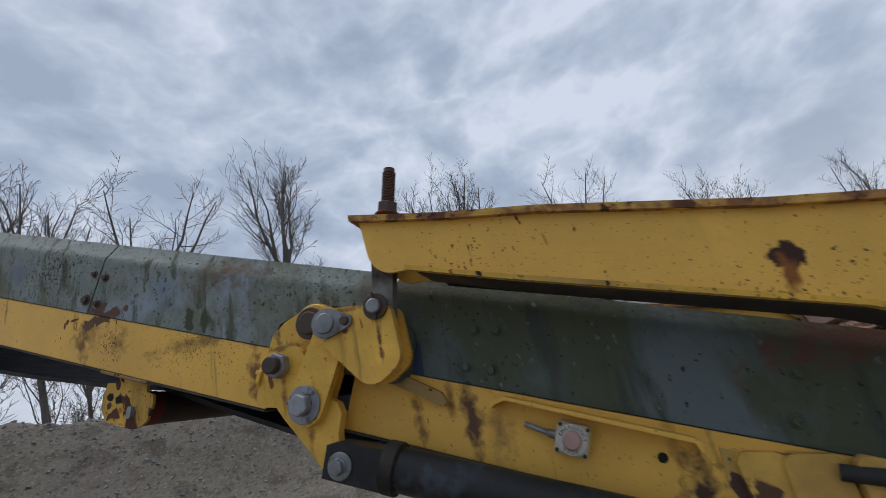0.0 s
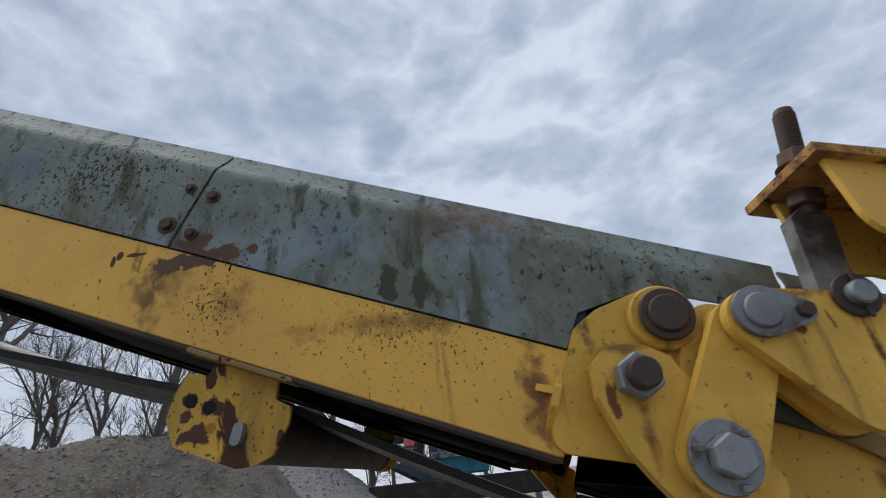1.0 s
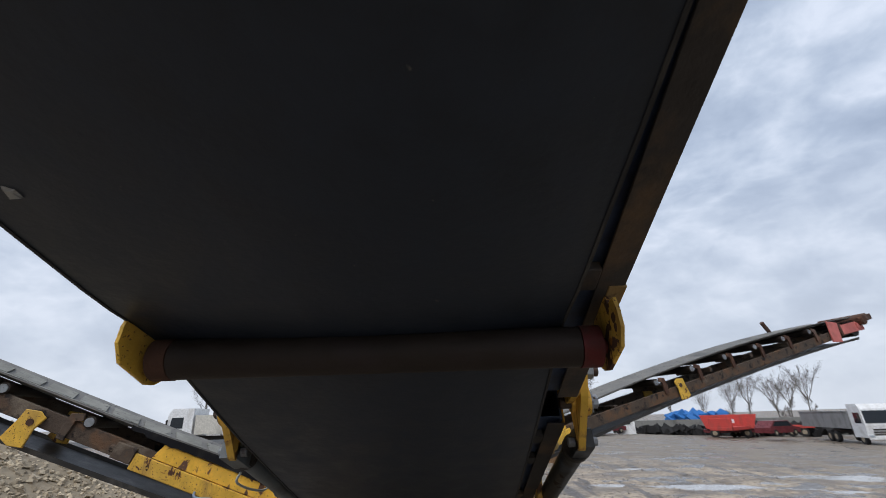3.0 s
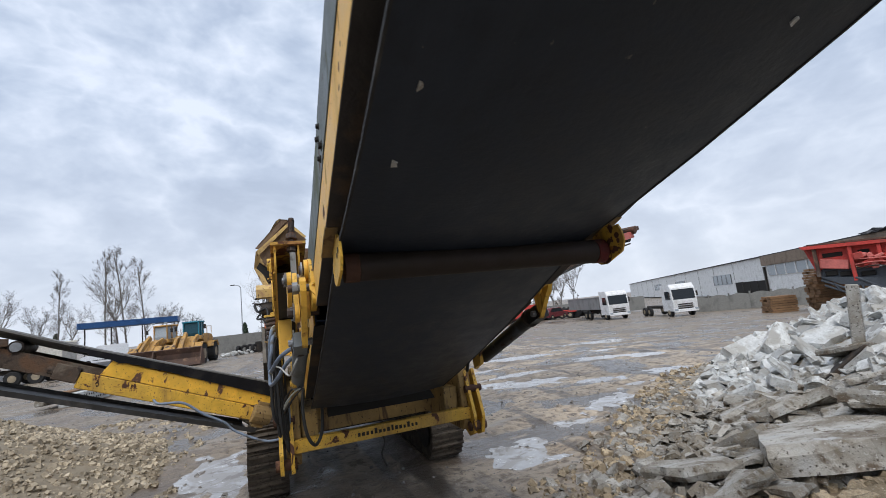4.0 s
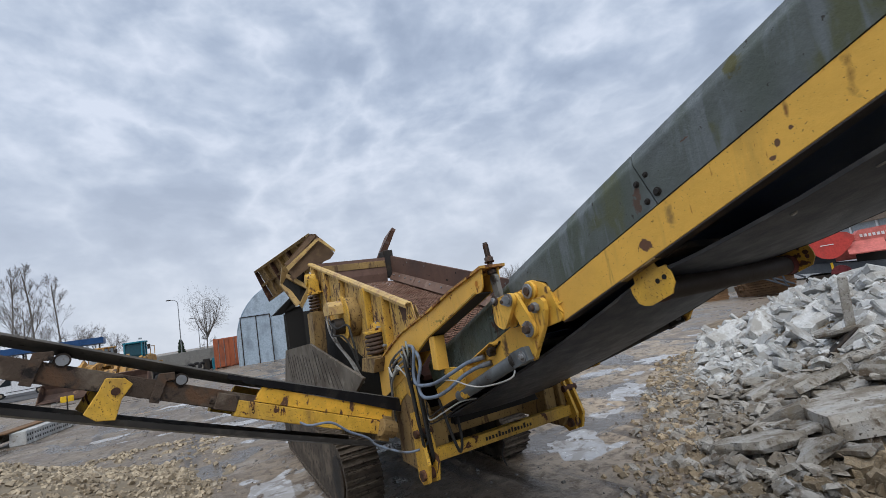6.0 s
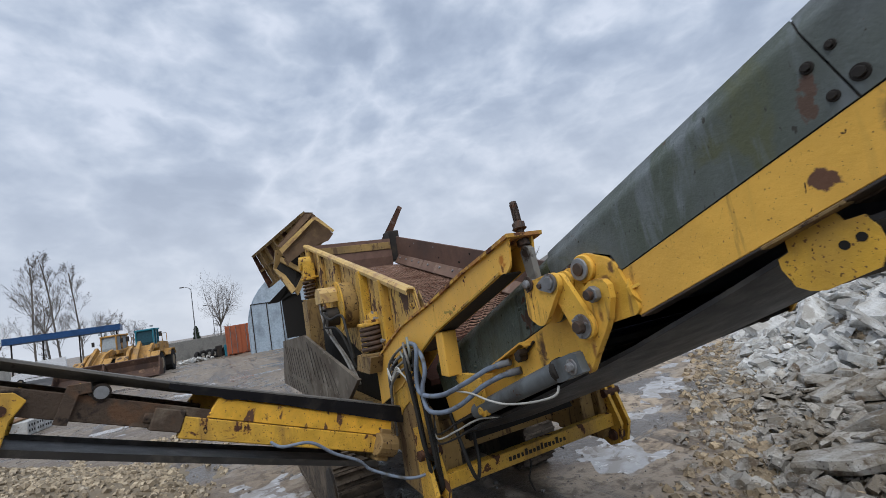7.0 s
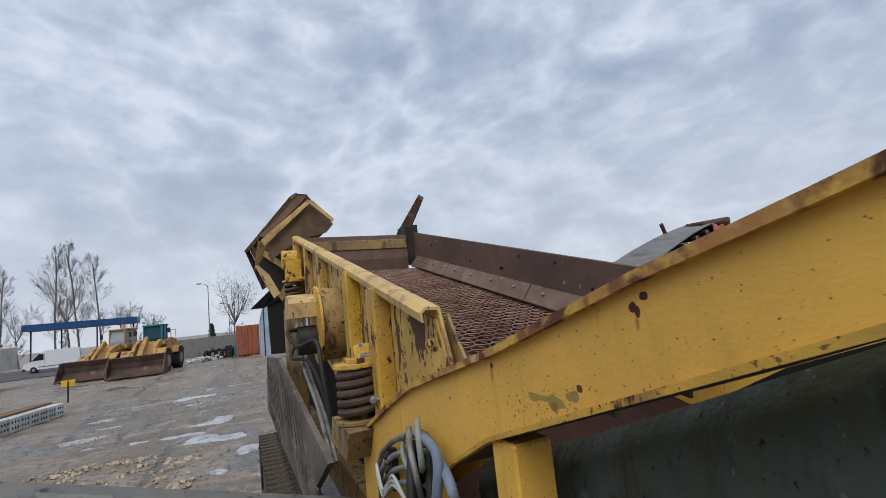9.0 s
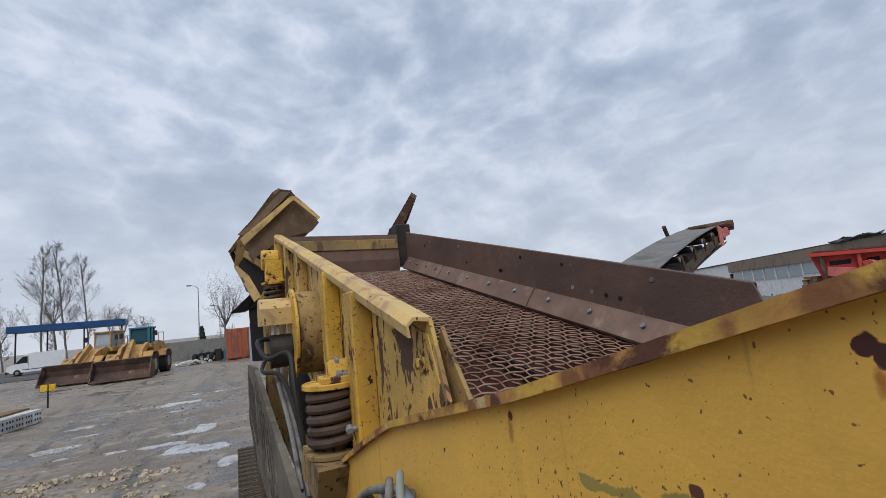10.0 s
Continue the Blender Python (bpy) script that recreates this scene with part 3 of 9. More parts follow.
mud = surface("wet_mud", (0.25, 0.203, 0.15), 0.6, layers=[
    layer((0.26, 0.225, 0.185), 0.35, 0.45, 0.62, (0.5, 1.6, 1), 7, 0.75, 0.6),
    layer((0.115, 0.083, 0.056), 0.9, 0.50, 0.62, (0.6, 1.5, 1), 8, 0.4, 0.5, 3.0),
    layer((0.135, 0.105, 0.078), 7.0, 0.48, 0.62, (1, 1, 1), 9, None, 0.3, 1.0),
    layer((0.30, 0.27, 0.235), 1.4, 0.56, 0.68, (0.7, 1.6, 1), 9, 0.6, 0.8, 14.0),
    layer((0.34, 0.32, 0.29), 34.0, 0.645, 0.68, (1, 1, 1), 4, None, 0.0, 6.0),
    layer((0.07, 0.053, 0.04), 19.0, 0.60, 0.67, (1, 1, 1), 5, 0.5, 0.0, 26.0),
    layer((0.075, 0.058, 0.043), 0.5, 0.54, 0.62, (4.0, 0.35, 1), 6, 0.35, 0.6, 33.0),
    layer((0.11, 0.095, 0.08), 0.55, 0.55, 0.60, (0.8, 1.15, 1), 9, 0.12, 1.2, 9.0)], bump=(14, 1.0), grain=0.2, shine=0.45, tones=[((7.0, 12.0, 0), (9.0, 12.0, 40.0), (0.43, 0.35, 0.26)), ((-5.0, 18.0, 0), (6.0, 11.0, 40.0), (0.165, 0.138, 0.108))])
# pale base holds both thin ice and the sky's reflection
puddle_ice = surface("thin_ice_with_sky_reflection", (0.38, 0.38, 0.38), 0.12, layers=[
    layer((0.27, 0.25, 0.225), 2.5, 0.46, 0.58, (1, 1, 1), 9, 0.05, 0.6, 3.0), layer((0.16, 0.13, 0.10), 4.0, 0.54, 0.62, (1, 1, 1), 9, 0.06, 0.7, 9.0), layer((0.46, 0.46, 0.46), 9.0, 0.58, 0.66, (1, 1, 1), 8, 0.3, 0.5, 15.0)], bump=(9, 0.05), grain=0.08, shine=0.5)
soil = surface("brown_soil", (0.165, 0.143, 0.112), 0.9, layers=[
    layer((0.165, 0.14, 0.115), 0.5, 0.45, 0.65), layer((0.075, 0.06, 0.046), 1.3, 0.5, 0.68, distortion=0.5, seed=2),
    layer((0.25, 0.24, 0.21), 14.0, 0.58, 0.66, detail=8, seed=4), layer((0.055, 0.045, 0.035), 9.0, 0.58, 0.66, detail=8, seed=8)], bump=(7, 0.9), grain=0.2)
gravel_mat = surface("broken_limestone", (0.38, 0.32, 0.235), 0.85, layers=[layer((0.22, 0.175, 0.12), 6.0, 0.5, 0.7), layer((0.50, 0.45, 0.37), 3.0, 0.58, 0.72)], bump=(40, 0.4), piece=0.4)
gravel_grey = surface("grey_crushed_stone", (0.23, 0.22, 0.21), 0.85, layers=[layer((0.15, 0.14, 0.13), 6.0, 0.5, 0.7)], bump=(40, 0.4), piece=0.35)
concrete = surface("broken_concrete", (0.31, 0.297, 0.27), 0.85, layers=[
    layer((0.19, 0.165, 0.13), 2.2, 0.47, 0.60, detail=9), layer((0.12, 0.092, 0.066), 5.0, 0.55, 0.64, detail=9, seed=2), layer((0.40, 0.395, 0.38), 3.0, 0.56, 0.64, detail=9, seed=6),
    layer((0.07, 0.06, 0.05), 40.0, 0.60, 0.65, detail=4, seed=1), layer((0.46, 0.45, 0.43), 60.0, 0.62, 0.67, detail=4, seed=8)], bump=(40, 0.5), piece=0.42)
concrete_pale = surface("pale_broken_concrete", (0.52, 0.53, 0.525), 0.8, layers=[
    layer((0.38, 0.37, 0.345), 3.0, 0.48, 0.60, detail=9), layer((0.20, 0.18, 0.15), 6.0, 0.59, 0.66, detail=9, seed=2), layer((0.22, 0.21, 0.19), 45.0, 0.62, 0.67, detail=4, seed=4)], bump=(30, 0.9), piece=0.28)
rubble_soil = surface("tan_rubble_soil", (0.24, 0.185, 0.125), 0.9, layers=[
    layer((0.13, 0.10, 0.07), 1.3, 0.48, 0.64, detail=9), layer((0.29, 0.25, 0.19), 9.0, 0.56, 0.66, detail=7, seed=3), layer((0.07, 0.055, 0.04), 22.0, 0.58, 0.66, detail=5, seed=5)], bump=(14, 1.0), grain=0.2)
track_mud = surface("muddy_track_steel", (0.085, 0.070, 0.056), 0.75, 0.1, layers=[layer((0.16, 0.13, 0.10), 2.5, 0.48, 0.62, detail=9), layer((0.04, 0.03, 0.025), 9.0, 0.54, 0.64, seed=3)], bump=(40, 0.5))
brick_stone = surface("tan_rubble_stone", (0.35, 0.28, 0.19), 0.85, layers=[layer((0.22, 0.175, 0.12), 6.0, 0.48, 0.64, detail=9), layer((0.43, 0.38, 0.30), 13.0, 0.57, 0.66, detail=8), layer((0.085, 0.065, 0.045), 40.0, 0.60, 0.66, detail=4, seed=5)], bump=(40, 0.7), piece=0.4)
bark = surface("grey_brown_bark", (0.15, 0.135, 0.122), 0.9, layers=[layer((0.16, 0.145, 0.125), 3.0, 0.5, 0.7)], bump=(30, 0.5))
twig = surface("grey_brown_twigs", (0.135, 0.12, 0.11), 0.9, bump=(30, 0.0))
# dark brown for undersides; on the arm's bottom plate it stands for shade
under_brown = surface("dark_frame_underside", (0.055, 0.050, 0.048), 0.75, layers=[layer((0.16, 0.105, 0.06), 3.0, 0.52, 0.72)], bump=(60, 0.2))


def plain(name, c, rough=0.6, metal=0.0, stain=None, piece=0.0):
    stain = stain or tuple(v * 0.55 for v in c)
    return surface(name, c, rough, metal, layers=[layer(stain, 1.4, 0.5, 0.75, (1, 1, 0.6), 7)], bump=(40, 0.1), piece=piece)


loader_yellow = surface("loader_yellow", (0.44, 0.25, 0.075), 0.6, layers=[
    layer((0.26, 0.165, 0.08), 1.6, 0.48, 0.62, (1, 1, 0.6), 8), layer((0.10, 0.07, 0.05), 3.5, 0.56, 0.64, (1, 1, 0.7), 8, 0.85, 0.5, 4.0), layer((0.40, 0.33, 0.25), 5.0, 0.60, 0.68, (1, 1, 1), 7, 0.9, 0.3, 9.0)], bump=(30, 0.2))
teal = plain("teal_paint", (0.025, 0.185, 0.26))
red_paint = plain("red_machine_paint", (0.50, 0.06, 0.05), stain=(0.22, 0.06, 0.05))
red_faded = plain("faded_red_paint", (0.55, 0.16, 0.14))
container_red = plain("container_red", (0.36, 0.105, 0.05), stain=(0.14, 0.06, 0.045))
van_white = surface("clean_white_van_paint", (0.74, 0.75, 0.77), 0.32, layers=[layer((0.62, 0.63, 0.64), 0.9, 0.55, 0.8)])
white_paint = plain("white_vehicle_paint", (0.70, 0.71, 0.72), 0.4, stain=(0.45, 0.44, 0.42))
wall_white = plain("white_wall_render", (0.72, 0.73, 0.73), 0.85, stain=(0.48, 0.48, 0.47))
wall_grey = plain("grey_concrete_wall", (0.20, 0.20, 0.19), 0.9)
crusher_steel = plain("blue_grey_machine_steel", (0.06, 0.07, 0.085))
fascia = plain("stained_concrete_fascia", (0.24, 0.19, 0.15), 0.9)
roof_grey = plain("dark_roof_felt", (0.07, 0.07, 0.075), 0.9)
canopy_blue = plain("blue_canopy_sheet", (0.022, 0.075, 0.20), 0.5)
hangar_skin = plain("pale_blue_hangar_skin", (0.36, 0.44, 0.52), 0.5)
hangar_door = plain("blue_grey_hangar_door", (0.34, 0.42, 0.50), 0.55)
timber = plain("brown_timber", (0.22, 0.13, 0.07), 0.85, piece=0.3)
tyre = plain("black_tyre", (0.025, 0.025, 0.026), 0.85)
rim_grey = plain("dusty_wheel_rim", (0.30, 0.25, 0.18), 0.7)
bucket_rust = surface("rusty_bucket_steel", (0.10, 0.060, 0.045), 0.7, layers=[layer((0.055, 0.036, 0.03), 0.9, 0.45, 0.6, (1, 1, 1), 8), layer((0.20, 0.13, 0.085), 2.2, 0.57, 0.66, (1, 1, 0.6), 9, 0.9, 0.4, 5.0), layer((0.16, 0.15, 0.14), 1.3, 0.60, 0.68, (1, 1, 0.5), 8, None, 0.4, 15.0)], bump=(20, 0.3))
glass_dark = surface("dark_window_glass", (0.02, 0.025, 0.03), 0.08, bump=(40, 0.0))
glass_blue = surface("teal_cab_glass", (0.015, 0.055, 0.075), 0.10, bump=(40, 0.0))
glass_pale = surface("pale_factory_glass", (0.30, 0.34, 0.37), 0.15, bump=(40, 0.0))
sign_yellow = plain("yellow_sign_sheet", (0.75, 0.48, 0.03), 0.5)
car_red = plain("dark_red_car_paint", (0.14, 0.03, 0.035), 0.3)
tarp_blue = plain("bright_blue_tarpaulin", (0.03, 0.15, 0.42), 0.6)
conifer = surface("dark_conifer", (0.03, 0.045, 0.03), 0.9, bump=(20, 0.3))

# ---- mesh helpers ----
def part(name, bm, material, parent=None, label="", bevel=0.0, smooth=False):
    """Links a bmesh as one mesh object, under a thing or a part."""
    if bevel:
        edges = [e for e in bm.edges if e.is_manifold and e.calc_face_angle(0) > 0.6]
        bmesh.ops.bevel(bm, geom=edges, offset=bevel, segments=1, affect="EDGES", clamp_overlap=True)
    bmesh.ops.recalc_face_normals(bm, faces=bm.faces)
    me = bpy.data.meshes.new(name)
    bm.to_mesh(me)
    bm.free()
    me.materials.append(material)
    if smooth:
        for p in me.polygons:
            p.use_smooth = True
        me.set_sharp_from_angle(angle=radians(40))
    ob = new(name, me)
    if parent is not None:
        ob.parent = parent
    if label:
        ob["label"] = label
    return ob


def empty(name, label, category, group="", kind="", at=(0, 0, 0)):
    ob = new(name)
    ob.location = at
    ob.empty_display_size = 0.2
    return tagged(ob, label, category, group, kind)


def B():
    return bmesh.new()


def box(bm, centre, size, m=None):
    g = bmesh.ops.create_cube(bm, size=1.0)["verts"]
    t = Matrix.Translation(centre) @ Matrix.Diagonal((*size, 1))
    bmesh.ops.transform(bm, matrix=(m @ t) if m is not None else t, verts=g)
    return bm


def prism(bm, pts, axis, a, b):
    """A flat outline in the plane across axis, made solid from a to b along it."""
    put = {"x": lambda p, d: (d, p[0], p[1]), "y": lambda p, d: (p[0], d, p[1]), "z": lambda p, d: (p[0], p[1], d)}[axis]
    v0 = [bm.verts.new(put(p, a)) for p in pts]
    v1 = [bm.verts.new(put(p, b)) for p in pts]
    n = len(pts)
    bm.faces.new(v0)
    bm.faces.new(v1[::-1])
    for k in range(n):
        bm.faces.new((v0[k], v1[k], v1[(k + 1) % n], v0[(k + 1) % n]))
    return bm


def rod(bm, a, b, r0, r1=None, sides=12):
    a, b = Vector(a), Vector(b)
    d = b - a
    q = d.to_track_quat("Z", "Y").to_matrix().to_4x4()
    bmesh.ops.create_cone(bm, cap_ends=True, segments=sides, radius1=r0, radius2=r0 if r1 is None else r1, depth=d.length, matrix=Matrix.Translation((a + b) / 2) @ q)
    return bm


def tube(bm, pts, r, sides=8, steps=6):
    """A round hose through points, bent smoothly."""
    P = [Vector(p) for p in pts]
    P = [2 * P[0] - P[1]] + P + [2 * P[-1] - P[-2]]
    line = []
    for k in range(1, len(P) - 2):
        for s in range(steps):
            t = s / steps
            a, b, c, d = P[k - 1], P[k], P[k + 1], P[k + 2]
            line.append(0.5 * ((2 * b) + (c - a) * t + (2 * a - 5 * b + 4 * c - d) * t * t + (3 * b - a - 3 * c + d) * t ** 3))
    line.append(P[-2])
    u = Vector((0.31, 0.22, 0.92))
    rings = []
    for k, p in enumerate(line):
        d = (line[min(k + 1, len(line) - 1)] - line[max(k - 1, 0)]).normalized()
        u = u - d * d.dot(u)
        u = (u if u.length > 0.05 else d.orthogonal()).normalized()
        w = d.cross(u)
        rings.append([bm.verts.new(p + r * (math.cos(a) * u + math.sin(a) * w)) for a in [2 * math.pi * j / sides for j in range(sides)]])
    for a, b in zip(rings, rings[1:]):
        for j in range(sides):
            bm.faces.new((a[j], a[(j + 1) % sides], b[(j + 1) % sides], b[j]))
    bm.faces.new(rings[0])
    bm.faces.new(rings[-1][::-1])
    return bm


def arc(c, r, a0, a1, n):
    return [(c[0] + r * math.cos(radians(a0 + (a1 - a0) * k / n)), c[1] + r * math.sin(radians(a0 + (a1 - a0) * k / n))) for k in range(n + 1)]


def hull2(circles, n=14):
    """The outline of the shape stretched round circles (centre, radius) in a plane."""
    pts = sorted({(round(p[0], 5), round(p[1], 5)) for c, r in circles for p in arc(c, r, 0, 360, n * 2)})

    def half(seq):
        o = []
        for p in seq:
            while len(o) > 1 and (o[-1][0] - o[-2][0]) * (p[1] - o[-2][1]) - (o[-1][1] - o[-2][1]) * (p[0] - o[-2][0]) <= 0:
                o.pop()
            o.append(p)
        return o[:-1]
    return half(pts) + half(pts[::-1])


def hexnut(bm, c, axis, r, h):
    """A hexagon bolt head or nut centred at c."""
    a = Vector(c)
    d = {"x": Vector((1, 0, 0)), "y": Vector((0, 1, 0)), "z": Vector((0, 0, 1))}[axis] if isinstance(axis, str) else Vector(axis).normalized()
    return rod(bm, a - d * h / 2, a + d * h / 2, r, sides=6)


def rough_stone(bm, c, size, rng, m=None, cut=0.22):
    """A broken lump: a box with jittered corners and chipped edges."""
    g = bmesh.ops.create_cube(bm, size=1.0)["verts"]
    for v in g:
        v.co += Vector((rng.uniform(-cut, cut), rng.uniform(-cut, cut), rng.uniform(-cut, cut)))
    t = Matrix.Translation(c) @ (m if m is not None else Euler((rng.uniform(0, 6), rng.uniform(0, 6), rng.uniform(0, 6))).to_matrix().to_4x4()) @ Matrix.Diagonal((*size, 1))
    bmesh.ops.transform(bm, matrix=t, verts=g)


def slab(bm, pts, off):
    """A plate between an outline of points and the same shifted by off."""
    a = [bm.verts.new(p) for p in pts]
    b = [bm.verts.new(Vector(p) + Vector(off)) for p in pts]
    n = len(pts)
    bm.faces.new(a)
    bm.faces.new(b[::-1])
    for k in range(n):
        bm.faces.new((a[k], b[k], b[(k + 1) % n], a[(k + 1) % n]))


# the discharge conveyor's own frame: u runs uphill along it, v stands off its bed
CA, SA = math.cos(radians(21.6)), math.sin(radians(21.6))


def cv(x, u, v):
    return (x, 3.0 - u * CA + v * SA, 2.173 + u * SA + v * CA)


CVM = Matrix(((1, 0, 0, 0), (0, -CA, SA, 3.0), (0, SA, CA, 2.173), (0, 0, 0, 1)))


def uvprism(bm, pts, x0, x1):
    """An outline in the conveyor's u, v plane, made solid from x0 to x1."""
    return prism(bm, [cv(0, *p)[1:] for p in pts], "x", x0, x1)


def uvbox(bm, x, u, v):
    """A box between pairs of x, u and v in the conveyor's frame."""
    return box(bm, [(a + b) / 2 for a, b in (x, u, v)], [abs(b - a) for a, b in (x, u, v)], CVM)

# ---- the tracked screening plant ----
plant = empty("screening_plant", "worn yellow tracked screening plant with folding conveyors standing in mud", "screening machine", at=(0, 7.0, 0))
PLANT_INV = plant.matrix_world.copy()
PLANT_INV = Matrix.Translation((0, -7.0, 0))


def pp(name, bm, material, label="", bevel=0.0, smooth=False, parent=None):
    """A part of the plant, built in world places."""
    ob = part(name, bm, material, parent or plant, label, bevel, smooth)
    ob.matrix_parent_inverse = PLANT_INV if (parent is None or parent is plant) else Matrix.Identity(4)
    return ob


# discharge conveyor: the channel frame carries panels, belts, rollers and brackets
HEAD = 5.3
bm = B()
for s in (1, -1):
    for u0, u1 in ((0.125, HEAD), (-1.75, -0.145)):
        uvbox(bm, (s * 0.69, s * 0.682), (u0, u1), (-0.272, -0.098))
conveyor = pp("discharge_conveyor", bm, yellow, "long yellow channel frame of the folding discharge conveyor", 0.002)


def cp(name, bm, material, label="", bevel=0.0, smooth=False):
    return pp(name, bm, material, label, bevel, smooth, parent=conveyor)


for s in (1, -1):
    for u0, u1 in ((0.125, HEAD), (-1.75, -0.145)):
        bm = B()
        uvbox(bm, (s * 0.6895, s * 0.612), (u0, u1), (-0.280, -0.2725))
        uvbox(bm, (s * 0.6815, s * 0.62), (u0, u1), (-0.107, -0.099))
        cp("channel_flange", bm, under_brown, "dark flange with brown patches under the channel", 0.0015)
TOPS = {1: grey_a, -1: grey_b}


def folded(bm, s, u0, u1, x, fold, top):
    """The rolled upper edge of a side panel: a bend, then a sloping lip, as bent sheet."""
    prof = [(x, fold - 0.025), (x, fold - 0.014), (x - 0.0008, fold - 0.008), (x - 0.0025, fold - 0.001), (x - 0.0055, fold + 0.006), (x - 0.010, fold + 0.0135), (x - 0.016, fold + 0.0225), (x - 0.033, top)]
    inner = [(a - 0.005, b - 0.003) for a, b in prof]
    ring = prof + inner[::-1]
    n = len(ring)
    steps = max(2, int((u1 - u0) / 0.3))
    rows = [[bm.verts.new(cv(s * a, u0 + (u1 - u0) * k / steps, b)) for a, b in ring] for k in range(steps + 1)]
    for p, q in zip(rows, rows[1:]):
        for k in range(n):
            bm.faces.new((p[k], p[(k + 1) % n], q[(k + 1) % n], q[k]))
    bm.faces.new(rows[0])
    bm.faces.new(rows[-1][::-1])
FOLD, TOP = {1: 0.115, -1: 0.130}, {1: 0.175, -1: 0.186}
for s in (1, -1):
    side_word = "mossy grey-green" if s > 0 else "slate grey"
    lab = side_word + " steel side panel with rust patches"
    # panel by the hinge, cut away round the upper pin
    fo, to = FOLD[s], TOP[s]
    cut = [(0.983, -0.095), (0.983, fo - 0.025), (-0.205, fo - 0.025), (-0.205, 0.055), (-0.10, 0.058), (0.035, 0.05), (0.095, 0.008), (0.142, -0.025), (0.150, -0.095)]
    bm = B()
    uvprism(bm, cut, s * 0.687, s * 0.693)
    folded(bm, s, -0.205, 0.983, 0.693, fo, to)
    cp("side_panel", bm, TOPS[s], lab, smooth=True)
    for u0, u1 in ((0.989, 3.02), (3.026, HEAD)):
        bm = B()
        uvprism(bm, [(u0, -0.095), (u1, -0.095), (u1, fo - 0.025), (u0, fo - 0.025)], s * 0.688, s * 0.694)
        folded(bm, s, u0, u1, 0.694, fo, to)
        cp("side_panel", bm, TOPS[s], lab, smooth=True)
    # straps behind the panel joints
    for uc in (0.986, 3.023):
        bm = B()
        uvprism(bm, [(uc - 0.04, -0.095), (uc + 0.04, -0.095), (uc + 0.04, fo), (uc - 0.04, fo)], s * 0.677, s * 0.685)
        folded(bm, s, uc - 0.04, uc + 0.04, 0.6875, fo, to - 0.004)
        cp("joint_strap", bm, under_brown, "dark strap behind the panel joint")
    # panels of the lower section, down to the tail
    low = [(-0.215, 0.097), (-0.26, 0.036), (-0.327, -0.02), (-0.352, -0.095), (-1.75, -0.095), (-1.75, 0.097)]
    if s < 0:
        low = [(-0.208, 0.097), (-0.208, 0.03), (-0.27, -0.02), (-0.315, -0.095), (-1.75, -0.095), (-1.75, 0.097)]
    for outline, u0, u1 in ((low, -1.75, -0.208 if s < 0 else -0.215),):
        bm = B()
        uvprism(bm, outline, s * 0.687, s * 0.693)
        folded(bm, s, u0, u1, 0.693, 0.122, 0.166)
        cp("side_panel", bm, grey_low, "dark mossy green side panel with a rolled top edge", smooth=True)
    # panel bolts
    for u, v, r in ((1.013, 0.048, 0.011), (0.951, 0.041, 0.013), (1.016, -0.05, 0.017), (0.952, -0.056, 0.012),
                    (-0.471, 0.042, 0.012), (-0.529, 0.05, 0.012), (-0.464, -0.055, 0.012), (-0.53, -0.051, 0.012), (-1.18, 0.05, 0.013), (-1.178, -0.049, 0.013)):
        bm = B()
        c = cv(s * 0.700, u, v)
        rod(bm, (s * 0.692, *c[1:]), (s * 0.6965, *c[1:]), r * 1.25, sides=14)
        hexnut(bm, (s * 0.700, *c[1:]), "x", r * 0.85, 0.012)
        cp("panel_bolt", bm, grey_low if u < 0 else (pin_dark if s > 0 else steel_dark), bevel=0.0015)
    # bracket plate that carries the return roller, with its flange
    bm = B()
    outline = [(0.831, -0.319), (0.789, -0.310), (0.784, -0.275), (0.655, -0.275), (0.642, -0.315), (0.609, -0.319), (0.601, -0.346), (0.606, -0.403), (0.63, -0.427), (0.662, -0.441), (0.788, -0.442), (0.827, -0.405), (0.836, -0.36)]
    uvprism(bm, outline, s * 0.642, s * 0.652)
    bracket = cp("roller_bracket", bm, yellow_worn, "eight-cornered yellow bracket plate with bare rusty patches", 0.002)
    bm = B()
    for u, v in ((0.7975, -0.362), (0.7575, -0.362)):
        c = cv(s * 0.652, u, v)
        rod(bm, (s * 0.6505, *c[1:]), (s * 0.6540, *c[1:]), 0.012, sides=14)
    cp("bracket_hole", bm, black_void)
    if s > 0:
        bm = B()
        c = cv(0, 0.678, -0.388)
        prism(bm, hull2([((c[1] + 0.002, c[2] + 0.010), 0.0095), ((c[1] - 0.002, c[2] - 0.010), 0.0095)]), "x", s * 0.648, s * 0.668)
        cp("roller_shaft_end", bm, steel_zinc, "flattened bright shaft end", 0.002)
    bm = B()
    uvbox(bm, (s * 0.694, s * 0.645), (0.609, 0.83), (-0.284, -0.274))
    cp("bracket_flange", bm, yellow_dirty, "", 0.002)
    # protective ledge over the stop button
    bm = B()
    ledge = [(-0.545, -0.135), (-0.552, -0.118), (-0.575, -0.106), (-0.98, -0.116), (-0.998, -0.122), (-1.006, -0.140), (-0.999, -0.142), (-0.985, -0.126), (-0.58, -0.114), (-0.558, -0.128), (-0.55, -0.14)]
    uvprism(bm, ledge, s * 0.69, s * 0.745)
    cp("guard_ledge", bm, yellow, "bent yellow guard ledge over the stop button", 0.0015)

